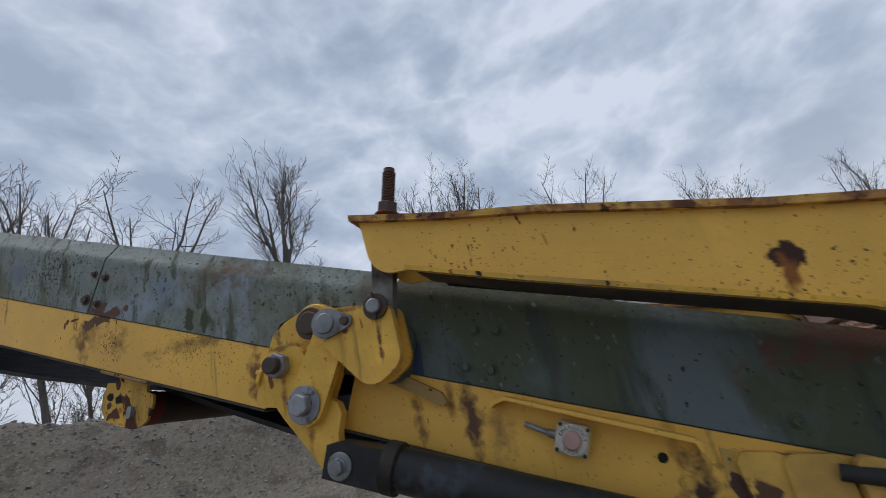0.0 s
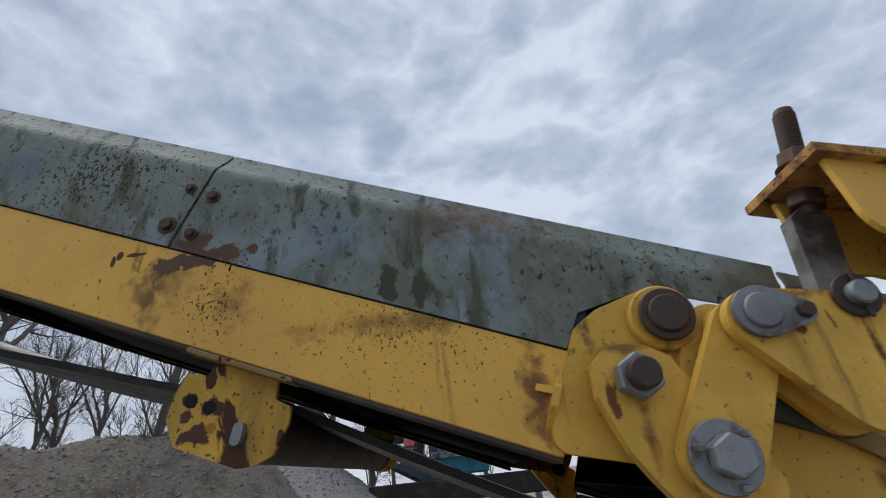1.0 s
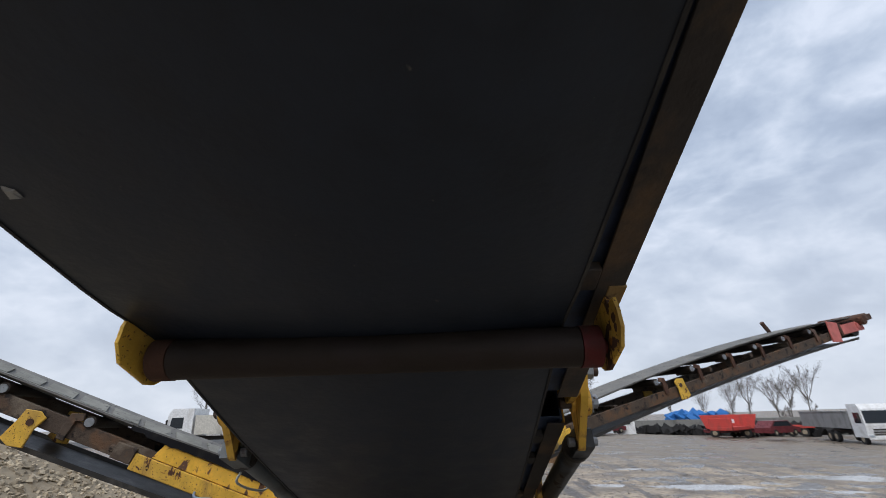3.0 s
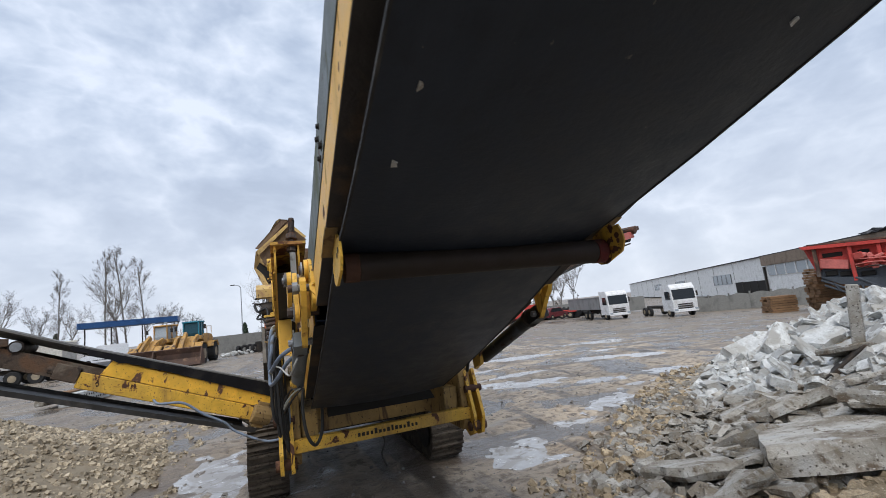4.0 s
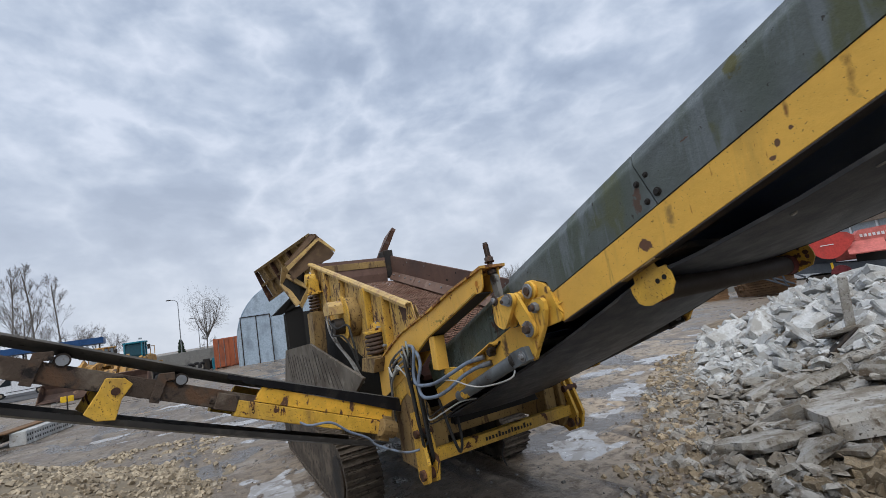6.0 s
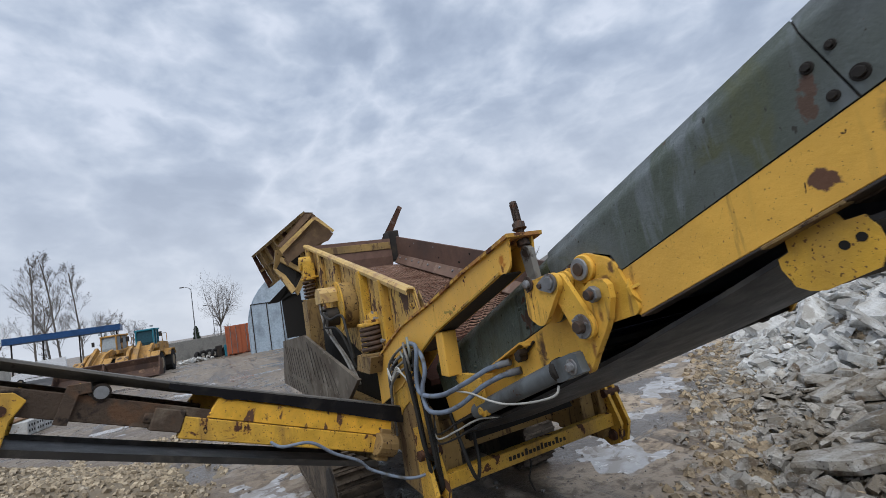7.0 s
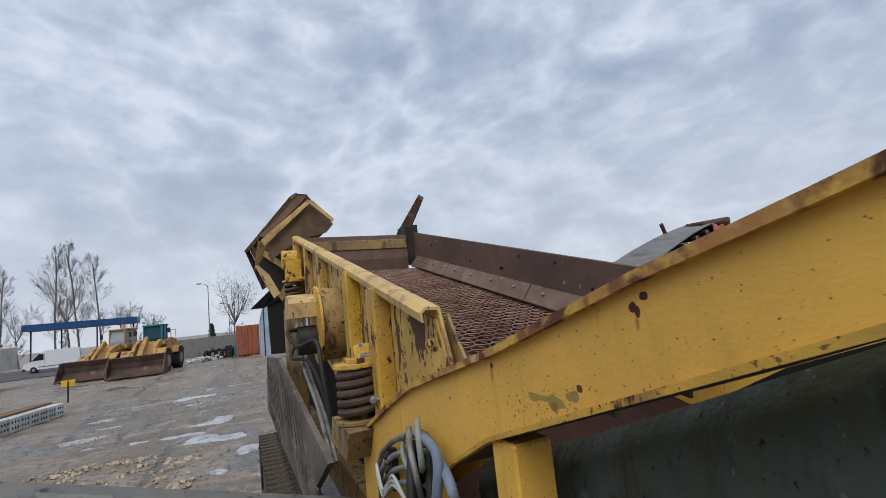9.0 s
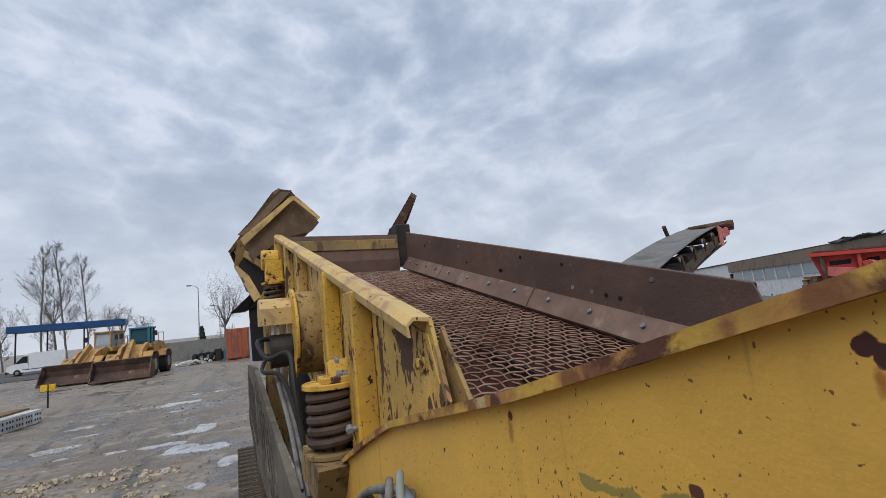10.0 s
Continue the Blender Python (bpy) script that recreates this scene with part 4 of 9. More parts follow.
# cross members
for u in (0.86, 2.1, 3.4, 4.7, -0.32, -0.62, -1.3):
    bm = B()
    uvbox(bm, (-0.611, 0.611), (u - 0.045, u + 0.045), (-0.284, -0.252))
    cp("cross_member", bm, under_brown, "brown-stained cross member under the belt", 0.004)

# carrying belt above and slack return belt below
def belt(bm, profile, half, droop, lean=0.0, off=0.0):
    n, k = 16, len(profile)
    rows = []
    for u, v in profile:
        rows.append([bm.verts.new(cv(off + half * (2 * j / n - 1), u, v - droop * (1 - (2 * j / n - 1) ** 2) - lean * (2 * j / n - 1) * max(0.0, min(1.0, (u - 1.3) / 0.7)))) for j in range(n + 1)])
    top = [[bm.verts.new(Vector(x.co) + Vector((0, 0.012 * SA, 0.012 * CA))) for x in r] for r in rows]
    for a in range(k - 1):
        for j in range(n):
            bm.faces.new((rows[a][j], rows[a][j + 1], rows[a + 1][j + 1], rows[a + 1][j]))
            bm.faces.new((top[a][j + 1], top[a][j], top[a + 1][j], top[a + 1][j + 1]))
        for j in (0, n):
            bm.faces.new((rows[a][j], rows[a + 1][j], top[a + 1][j], top[a][j]))
    for a in (0, k - 1):
        for j in range(n):
            bm.faces.new((rows[a][j], rows[a][j + 1], top[a][j + 1], top[a][j]))


bm = B()
sag = [(-1.78, -0.36), (-1.2, -0.372), (-0.6, -0.372), (0.0, -0.362), (0.4, -0.342), (0.6, -0.328), (0.70, -0.322), (0.80, -0.335), (0.9, -0.352), (1.0, -0.364), (1.2, -0.381), (1.4, -0.398), (1.9, -0.421), (2.4, -0.441), (2.9, -0.446), (3.4, -0.431), (4.2, -0.40), (HEAD, -0.31)]
belt(bm, sag, 0.585, 0.028, 0.016, -0.058)
return_belt = cp("return_belt", bm, rubber, "slack black rubber return belt", smooth=True)
for side in (-1, 1):
    bm = B()
    rim = [(u, v - side * 0.016 * max(0.0, min(1.0, (u - 1.3) / 0.7))) for u, v in sag]
    uvprism(bm, [(u, v - 0.003) for u, v in rim] + [(u, v + 0.013) for u, v in rim[::-1]], -0.058 + side * 0.583, -0.058 + side * 0.591)
    part("belt_edge", bm, belt_rim, return_belt, "worn grey belt edge lightened for its highlight", 0.002)
bm = B()
belt(bm, [(u, 0.03) for u in (-1.75, -0.5, 0.7, 2.0, 3.4, HEAD)], 0.55, 0.10)
cp("carrying_belt", bm, rubber, "black rubber carrying belt", smooth=True)
for s in (1, -1):
    bm = B()
    uvprism(bm, [(-1.75, 0.02), (HEAD, 0.02), (HEAD, 0.03), (-1.75, 0.03)], s * 0.54, s * 0.685)
    cp("belt_skirt", bm, rubber)
    bm = B()
    for u0, u1 in ((0.125, HEAD), (-1.7, -0.145)):
        uvbox(bm, (s * 0.672, s * 0.680), (u0, u1), (-0.26, 0.03))
        uvbox(bm, (s * 0.001, s * 0.671), (u0, u1), (-0.250, -0.244))
    cp("inner_plate", bm, navy, "inner plate coloured navy for the sky's reflection")
bm = B()
c0, c1 = cv(-0.565, 0.69, -0.382), cv(0.565, 0.69, -0.382)
rod(bm, c0, c1, 0.056, sides=28)
cp("return_roller", bm, roller_steel, "dull steel return roller with red ends", smooth=True)
for s in (1, -1):
    bm = B()
    rod(bm, cv(s * 0.567, 0.69, -0.382), cv(s * 0.622, 0.69, -0.382), 0.058, sides=28)
    rod(bm, cv(s * 0.622, 0.69, -0.382), cv(s * 0.645, 0.69, -0.382), 0.022, sides=12)
    cp("roller_cap", bm, roller_red if s > 0 else steel_rust, "dark red roller end cap" if s > 0 else "dark brown roller end cap", smooth=True)
bm = B()
rod(bm, cv(-0.56, HEAD + 0.05, -0.12), cv(0.56, HEAD + 0.05, -0.12), 0.17, sides=32)
cp("head_drum", bm, steel_dark, smooth=True)
bm = B()
rod(bm, cv(-0.56, -1.78, -0.16), cv(0.56, -1.78, -0.16), 0.16, sides=32)
cp("tail_drum", bm, steel_dark, smooth=True)
rng = random.Random(5)
for x, u, long in ((-0.535, 1.88, 0.026), (-0.543, 1.60, 0.024), (-0.546, 1.32, 0.024), (-0.54, 2.2, 0.026), (-0.30, 2.6, 0.024), (0.31, 1.9, 0.02)):
    k = next(j for j in range(len(sag) - 1) if sag[j + 1][0] >= u)
    q = (x + 0.058) / 0.585
    v = sag[k][1] + (sag[k + 1][1] - sag[k][1]) * (u - sag[k][0]) / (sag[k + 1][0] - sag[k][0]) - 0.028 * (1 - q * q) - 0.016 * q * max(0.0, min(1.0, (u - 1.3) / 0.7))
    bm = B()
    rough_stone(bm, (0, 0, 0), (long * 0.6, long, 0.006), rng, Matrix.Translation(cv(x, u, v - 0.002)) @ CVM.to_3x3().to_4x4())
    cp("stuck_chip", bm, concrete_pale)

# ---- hinge on each side: links, crank, pins and the folding cylinder ----
for s in (1, -1):
    # lug welded to the upper frame round the upper pin
    bm = B()
    lug = hull2([((2.994, 2.168), 0.062), ((2.90, 2.175), 0.028), ((2.865, 2.15), 0.03), ((2.80, 2.00), 0.03), ((2.93, 1.97), 0.03)])
    prism(bm, lug, "x", s * 0.680, s * 0.706)
    pp("hinge_lug", bm, yellow_link, "yellow hinge lug with rust round its pin", 0.003)
    bm = B()
    rod(bm, (s * 0.706, 2.994, 2.168), (s * 0.726, 2.994, 2.168), 0.058, sides=28)
    pp("hinge_boss", bm, yellow_link, "", 0.003, True)
    bm = B()
    slab(bm, [cv(s * 0.69, 0.150, -0.135), cv(s * 0.716, 0.150, -0.170), cv(s * 0.716, 0.150, -0.200), cv(s * 0.69, 0.150, -0.235)], Vector(cv(0, 0.162, 0)) - Vector(cv(0, 0.150, 0)))
    slab(bm, [cv(s * 0.69, 0.150, -0.180), cv(s * 0.712, 0.150, -0.180), cv(s * 0.69, 0.190, -0.180)], Vector(cv(0, 0, 0.012)) - Vector(cv(0, 0, 0)))
    pp("end_rib", bm, yellow_link, "yellow rib welded to the channel's end", 0.002)
    # lug on the lower frame, behind the links
    bm = B()
    low_lug = hull2([((3.10, 2.06), 0.06), ((3.24, 2.06), 0.05), ((3.22, 2.00), 0.05), ((3.07, 2.13), 0.05)])
    prism(bm, low_lug, "x", s * 0.694, s * 0.716)
    pp("hinge_lug", bm, grey_low, "", 0.003)
    if s > 0:
        bm = B()
        prism(bm, [(3.215, 1.985), (3.335, 1.903), (3.345, 1.878), (3.335, 1.868), (3.32, 1.876), (3.20, 1.955)], "x", s * 0.694, s * 0.708)
        pp("hinge_gusset", bm, yellow_dirty, "dirty yellow bar behind the links", 0.003)
    # bell crank: short-pin corner, middle pin, cylinder foot
    bm = B()
    crank = [(2.845, 2.095), (2.842, 2.045), (2.870, 1.965), (2.895, 1.925), (2.97, 1.825), (3.012, 1.762), (3.028, 1.752), (3.052, 1.80), (3.056, 1.86), (3.072, 1.905), (3.062, 1.935), (3.03, 1.955), (2.985, 2.06), (2.968, 2.095), (2.935, 2.116), (2.895, 2.122), (2.865, 2.115)]
    prism(bm, crank, "x", s * 0.728, s * 0.758)
    pp("bell_crank", bm, yellow_link, "thick yellow bell crank plate streaked with rust", 0.004)
    # straight link
    bm = B()
    prism(bm, hull2([((3.085, 2.118), 0.050), ((2.984, 1.946), 0.056)]), "x", s * 0.762, s * 0.786)
    pp("hinge_link", bm, yellow_link, "straight yellow link plate", 0.004)
    bm = B()
    prism(bm, hull2([((3.07, 2.13), 0.052), ((2.985, 1.95), 0.045)]), "x", s * 0.708, s * 0.724)
    pp("hinge_link", bm, yellow_link, "", 0.003)
    # drop-shaped link between keeper and rod pin
    bm = B()
    drop = hull2([((3.093, 2.128), 0.046), ((3.245, 2.115), 0.034), ((3.205, 2.010), 0.056), ((3.235, 2.02), 0.05)])
    prism(bm, drop, "x", s * 0.790, s * 0.814)
    pp("drop_link", bm, yellow_link, "drop-shaped yellow link plate with a rust streak", 0.004)
    bm = B()
    prism(bm, drop, "x", s * 0.728, s * 0.744)
    pp("drop_link", bm, yellow_link, "", 0.003)

    def pin(y, z, x0, x1, r, washer=0.0, head=0.0, mat_pin=steel_zinc, tip=None, ring=steel_zinc, nut=steel_zinc):
        bm = B()
        rod(bm, (s * x0, y, z), (s * x1, y, z), r, sides=24)
        ob = pp("hinge_pin", bm, mat_pin, "weathered steel hinge pin", 0.003, True)
        if washer:
            bm = B()
            rod(bm, (s * (x1 - 0.018), y, z), (s * (x1 - 0.008), y, z), washer, sides=28)
            part("washer", bm, ring, ob, "", 0.002, True)
        if head:
            bm = B()
            hexnut(bm, (s * (x1 + 0.008), y, z), "x", head, 0.03)
            part("nut", bm, nut, ob, "", 0.003)
        if tip:
            bm = B()
            rod(bm, (s * (x1 + 0.02), y, z), (s * (x1 + 0.045), y, z), tip, sides=16)
            part("thread_end", bm, pin_dark, ob, "", 0.003, True)
        return ob

    pin(2.994, 2.168, 0.66, 0.752, 0.033 if s > 0 else 0.027, 0.046, 0, pin_dark, None, pin_dark if s > 0 else steel_zinc)
    pin(2.903, 2.066, 0.70, 0.772, 0.02, 0, 0.036 if s > 0 else 0.033, steel_zinc, 0.024 if s > 0 else 0.020)
    ob = pin(2.984, 1.946, 0.66, 0.800, 0.027, 0, 0.030 if s > 0 else 0.027, pin_dark, None, steel_zinc, steel_zinc if s > 0 else pin_dark)
    bm = B()
    rod(bm, (s * 0.787, 2.984, 1.946), (s * 0.795, 2.984, 1.946), 0.049, sides=30)
    for a in range(0, 360, 120):
        box(bm, (s * 0.802, 2.984 + 0.040 * math.cos(radians(a + 40)), 1.946 + 0.040 * math.sin(radians(a + 40))), (0.010, 0.010, 0.010))
    part("retaining_ring", bm, steel_zinc, ob, "", 0.0015)
    ob = pin(3.093, 2.133, 0.72, 0.832, 0.028, 0, 0, steel_zinc)
    bm = B()
    prism(bm, hull2([((3.093, 2.133), 0.040), ((3.152, 2.126), 0.018)]), "x", s * 0.815, s * 0.826)
    part("keeper_plate", bm, steel_zinc, ob, "drop-shaped zinc keeper plate", 0.002)
    bm = B()
    hexnut(bm, (s * 0.830, 3.152, 2.126), "x", 0.013, 0.012)
    part("keeper_bolt", bm, pin_dark, ob, "", 0.0015)
    ob = pin(3.240, 2.142, 0.72, 0.838, 0.019, 0, 0, steel_zinc)
    bm = B()
    rod(bm, (s * 0.815, 3.240, 2.142), (s * 0.823, 3.240, 2.142), 0.034, sides=24)
    rod(bm, (s * 0.829, 3.240, 2.180), (s * 0.829, 3.240, 2.104), 0.0035, sides=6)
    part("split_pin_collar", bm, pin_dark, ob, "", 0.001)

    # folding cylinder under the lower frame
    bm = B()
    rod(bm, (s * 0.76, 3.205, 1.752), (s * 0.76, 4.02, 1.45), 0.052 if s > 0 else 0.045, sides=28)
    cyl = pp("folding_cylinder", bm, cylinder_grey if s < 0 else cylinder_dark, "grey hydraulic folding cylinder", 0.003, True)
    bm = B()
    prism(bm, [(3.02, 1.765), (3.045, 1.838), (3.07, 1.84), (3.205, 1.798), (3.185, 1.708), (3.165, 1.712)], "x", s * 0.728, s * 0.800)
    part("clevis", bm, cylinder_grey if s < 0 else cylinder_dark, cyl, "square steel clevis block", 0.006)
    bm = B()
    rod(bm, (s * 0.76, 3.18, 1.761), (s * 0.76, 3.215, 1.748), 0.062 if s > 0 else 0.052, sides=24)
    part("gland_collar", bm, steel_dark, cyl, "", 0.003, True)
    bm = B()
    rod(bm, (s * 0.70, 3.075, 1.784), (s * 0.812, 3.075, 1.784), 0.02, sides=16)
    rod(bm, (s * 0.800, 3.075, 1.784), (s * 0.806, 3.075, 1.784), 0.033, sides=20)
    hexnut(bm, (s * 0.816, 3.075, 1.784), "x", 0.019, 0.02)
    part("clevis_pin", bm, steel_zinc, cyl, "", 0.002)

    # adjusting rod that hangs the hinge from the support arm
    bm = B()
    a, b = Vector((s * 0.762, 3.318, 2.535)), Vector((s * 0.7725, 3.276, 2.303))
    if s > 0:
        a = Vector((0.775, 3.330, 2.538))
    rod(bm, a, b, 0.0165, sides=20)
    hang = pp("adjusting_rod", bm, pin_dark, "brown threaded adjusting rod", smooth=True)
    bm = B()
    d = (b - a).normalized()
    for k in range(38):
        p = a + d * (0.012 + k * 0.0048)
        rod(bm, p, p + d * 0.0024, 0.0192, sides=14)
    part("thread", bm, pin_dark, hang, "fine thread ridges")
    for t, r, h in ((0.50, 0.031, 0.030), (0.87, 0.031, 0.030)):
        bm = B()
        hexnut(bm, a.lerp(b, t), d, r, h)
        if t < 0.6:
            rod(bm, a.lerp(b, t + 0.06), a.lerp(b, t + 0.09), 0.0345, sides=24)
        part("lock_nut", bm, pin_dark, hang, "rusty lock nut", 0.003)
    bm = B()
    prism(bm, [(3.215, 2.12), (3.268, 2.11), (3.300, 2.29), (3.285, 2.31), (3.255, 2.315), (3.235, 2.30)], "x", s * 0.752, s * 0.784)
    part("clevis_bar", bm, rod_grey, hang, "pale galvanised clevis bar", 0.006)

# ---- support arms that run from the hinges back to the machine ----
for s in (1, -1):
    top = [(3.235, 2.378), (3.47, 2.32), (3.70, 2.266), (4.12, 2.146), (4.72, 2.000), (4.98, 1.905), (5.55, 1.675)]
    web = [(3.255, 2.360), (3.47, 2.305), (3.70, 2.250), (4.12, 2.130), (4.72, 1.985), (4.98, 1.89), (5.55, 1.66), (5.55, 1.30), (4.95, 1.52), (4.46, 1.80), (4.20, 1.925), (3.60, 2.125), (3.36, 2.205)] + arc((3.33, 2.27), 0.065, 262, 180, 6)
    low = lambda y, z, k: (y, z - (k * max(0.0, min(1.0, (y - 3.25) / 0.2)) * (0.6 + max(0.0, min(y, 4.6) - 3.45)) if s > 0 else 0.0))
    top, web = [low(y, z, 0.019) for y, z in top], [low(y, z, 0.019) for y, z in web[:7]] + [low(y, z, 0.031) for y, z in web[7:]]
    bm = B()
    prism(bm, web, "x", s * 0.862, s * 0.874)
    prism(bm, web, "x", s * 0.728, s * 0.740)
    arm = pp("support_arm", bm, yellow, "yellow support arm with a rusty top edge", 0.003)
    bm = B()
    plate = top + [(y, z - 0.017) for y, z in top[::-1]]
    prism(bm, plate, "x", s * 0.69, s * 0.892)
    part("top_plate", bm, yellow_edge if s > 0 else lip_mottled, arm, "rust-edged top plate", 0.004)
    bm = B()
    strip = [(3.36, 2.205), (3.60, 2.125), (4.20, 1.925), (4.46, 1.80), (4.46, 1.812), (4.20, 1.937), (3.60, 2.137), (3.36, 2.217)]
    strip = [low(y, z, 0.031) for y, z in strip]
    prism(bm, strip, "x", s * 0.872, s * 0.884)
    part("bottom_strip", bm, yellow_worn, arm, "welded strip along the lower edge", 0.002)
    # bottom plate: the shade of the arm's open underside, put into the colour
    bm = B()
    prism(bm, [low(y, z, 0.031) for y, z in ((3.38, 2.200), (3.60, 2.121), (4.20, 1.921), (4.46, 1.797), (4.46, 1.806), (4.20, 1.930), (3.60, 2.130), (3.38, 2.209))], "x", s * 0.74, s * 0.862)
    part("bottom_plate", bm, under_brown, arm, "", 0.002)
    if s > 0:
        # added black strip that stands for the shade under the arm
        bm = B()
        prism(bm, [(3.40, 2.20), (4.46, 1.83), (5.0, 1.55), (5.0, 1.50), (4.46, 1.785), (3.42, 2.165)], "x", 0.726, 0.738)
        part("inner_web", bm, black_void, arm, "black strip standing for the shade below the arm", 0.002)
    if s > 0:
        continue
    bm = B()
    box(bm, (s * 0.822, 4.155, 1.80), (0.10, 0.10, 0.27))
    part("arm_post", bm, yellow, arm, "square yellow post under the arm", 0.006)

# ---- screen box: two side plates, the woven deck between them ----
def ztop(y):
    return 2.265 + (y - 4.818) * 0.256


def zdeck(y):
    return 1.985 + (y - 5.36) * 0.2445


for s in (1, -1):
    bm = B()
    side = [(4.735, ztop(4.735)), (8.74, ztop(8.74)), (8.78, ztop(8.74) - 0.85), (7.4, 1.95), (6.2, 1.62), (5.3, 1.55), (4.93, 1.62), (4.655, 2.03)]
    prism(bm, side, "x", s * 0.735, s * 0.747)
    if s > 0:
        sidep = pp("screen_side_plate", bm, box_rust, "worn brown inner face of the screen box side plate", 0.003)
    else:
        sidep = pp("screen_side_plate", bm, yellow_flaking, "chipped yellow screen box side plate with ribs", 0.003)
    bm = B()
    lip = [(-0.006, 0.004), (0.052, 0.010), (0.075, -0.012), (0.070, -0.045), (0.062, -0.045), (0.066, -0.014), (0.05, 0.0), (-0.006, -0.008)]
    if s > 0:
        lip = [(dx * 0.35, dz * 0.5) for dx, dz in lip]
    v0 = [bm.verts.new((s * (0.741 + dx), 4.735, ztop(4.735) + dz)) for dx, dz in lip]
    v1 = [bm.verts.new((s * (0.741 + dx), 8.74, ztop(8.74) + dz)) for dx, dz in lip]
    for k in range(len(lip)):
        j = (k + 1) % len(lip)
        bm.faces.new((v0[k], v0[j], v1[j], v1[k]))
    bm.faces.new(v0)
    bm.faces.new(v1[::-1])
    part("top_lip", bm, cream_worn if s < 0 else box_rust, sidep, "rolled yellow edge along the top" if s < 0 else "")
    for y, w, d in ((5.36, 0.13, 0.085), (5.93, 0.12, 0.08), (6.95, 0.09, 0.07), (7.75, 0.09, 0.07), (8.45, 0.10, 0.09)):
        bm = B()
        zt = ztop(y) - 0.03
        zb = max(1.62, zt - 0.80)
        box(bm, (s * (0.747 + d / 2), y, (zt + zb) / 2), (d, w, zt - zb))
        part("stiffening_rib", bm, yellow_worn if y < 6.5 else yellow_flaking, sidep, "", 0.006)
    # front cheek and its small ear
    if s > 0:
        continue
    bm = B()
    prism(bm, [(4.60, 2.03), (4.70, 2.16), (4.735, 2.22), (4.80, 2.10), (4.86, 1.90), (4.75, 1.86)], "x", s * 0.700, s * 0.712)
    part("front_ear", bm, yellow_dirty, sidep, "", 0.002)
    bm = B()
    prism(bm, [(4.745, ztop(4.745) - 0.045), (5.29, ztop(5.29) - 0.045), (5.29, 1.66), (4.95, 1.66), (4.672, 2.03)], "x", s * 0.747, s * 0.751)
    part("front_cheek", bm, yellow_peeled, sidep, "cheek plate with paint peeled to brown rust", 0.001)
    for y, z in ((4.80, 2.12), (4.95, 1.90), (4.83, 1.93)):
        bm = B()
        rod(bm, (s * 0.751, y, z), (s * 0.757, y, z), 0.026, sides=16)
        hexnut(bm, (s * 0.764, y, z), "x", 0.017, 0.016)
        part("cheek_bolt", bm, yellow_peeled, sidep, "", 0.002)
    for y, z in ((5.44, 2.05), (5.49, 2.10), (5.32, 1.86), (5.32, 1.74)):
        bm = B()
        rod(bm, (s * 0.747, y, z), (s * 0.875, y, z), 0.011, sides=10)
        hexnut(bm, (s * 0.862, y, z), "x", 0.020, 0.018)
        part("stud", bm, steel_zinc, sidep, "zinc stud with its nut", 0.002)
    # row of bolts
    for k in range(7):
        y = 4.95 + 0.55 * k
        bm = B()
        hexnut(bm, (s * 0.754, y, zdeck(y) + 0.02), "x", 0.018, 0.02)
        part("side_bolt", bm, steel_zinc, sidep, "", 0.002)

# deck wires: crimped wires along the fall, woven through crimped cross wires
def wire(bm, pts, r):
    ring = []
    for k, p in enumerate(pts):
        ring.append([bm.verts.new((p[0] + dx, p[1] + dy, p[2] + dz)) for dx, dy, dz in ((r * 0.8, r * 0.8, 0), (0, 0, r), (-r * 0.8, -r * 0.8, 0), (0, 0, -r))])
    for a, b in zip(ring, ring[1:]):
        for j in range(4):
            bm.faces.new((a[j], a[(j + 1) % 4], b[(j + 1) % 4], b[j]))


bm = B()
PX, PY = 0.057, 0.070
for k in range(24):
    x = -0.66 + PX * k
    pts = []
    for j in range(226):
        y, q = 4.714 + PY / 4 * j, math.pi * (j / 4 + k)
        pts.append((x + 0.004 * math.sin(q), y, zdeck(y) + 0.0050 * math.cos(q)))
    wire(bm, pts, 0.0052)
deck = pp("screen_deck", bm, screen_wire, "rusty woven wire screen deck", parent=None)
bm = B()
for k in range(57):
    y = 4.714 + PY * k
    pts = []
    for j in range(93):
        q = math.pi * (j / 4 + k)
        yy = y + 0.003 * math.sin(q)
        pts.append((-0.66 + PX / 4 * j, yy, zdeck(yy) - 0.0030 * math.cos(q)))
    wire(bm, pts, 0.0050)
part("cross_wire_mat", bm, screen_wire, deck)["kind"] = "stuff"
bm = B()
for x in (-0.45, 0.0, 0.45):
    prism(bm, [(4.72, zdeck(4.72) - 0.03), (8.7, zdeck(8.7) - 0.03), (8.7, zdeck(8.7) - 0.11), (4.72, zdeck(4.72) - 0.11)], "x", x - 0.012, x + 0.012)
pp("deck_bearer", bm, steel_dark, "dark bearers under the deck")
bm = B()
prism(bm, [(4.75, 1.55), (8.74, 2.68), (8.74, 2.64), (4.75, 1.51)], "x", -0.72, 0.72)
pp("under_chute", bm, under_rust, "rusty chute darkened for the shade under the deck")
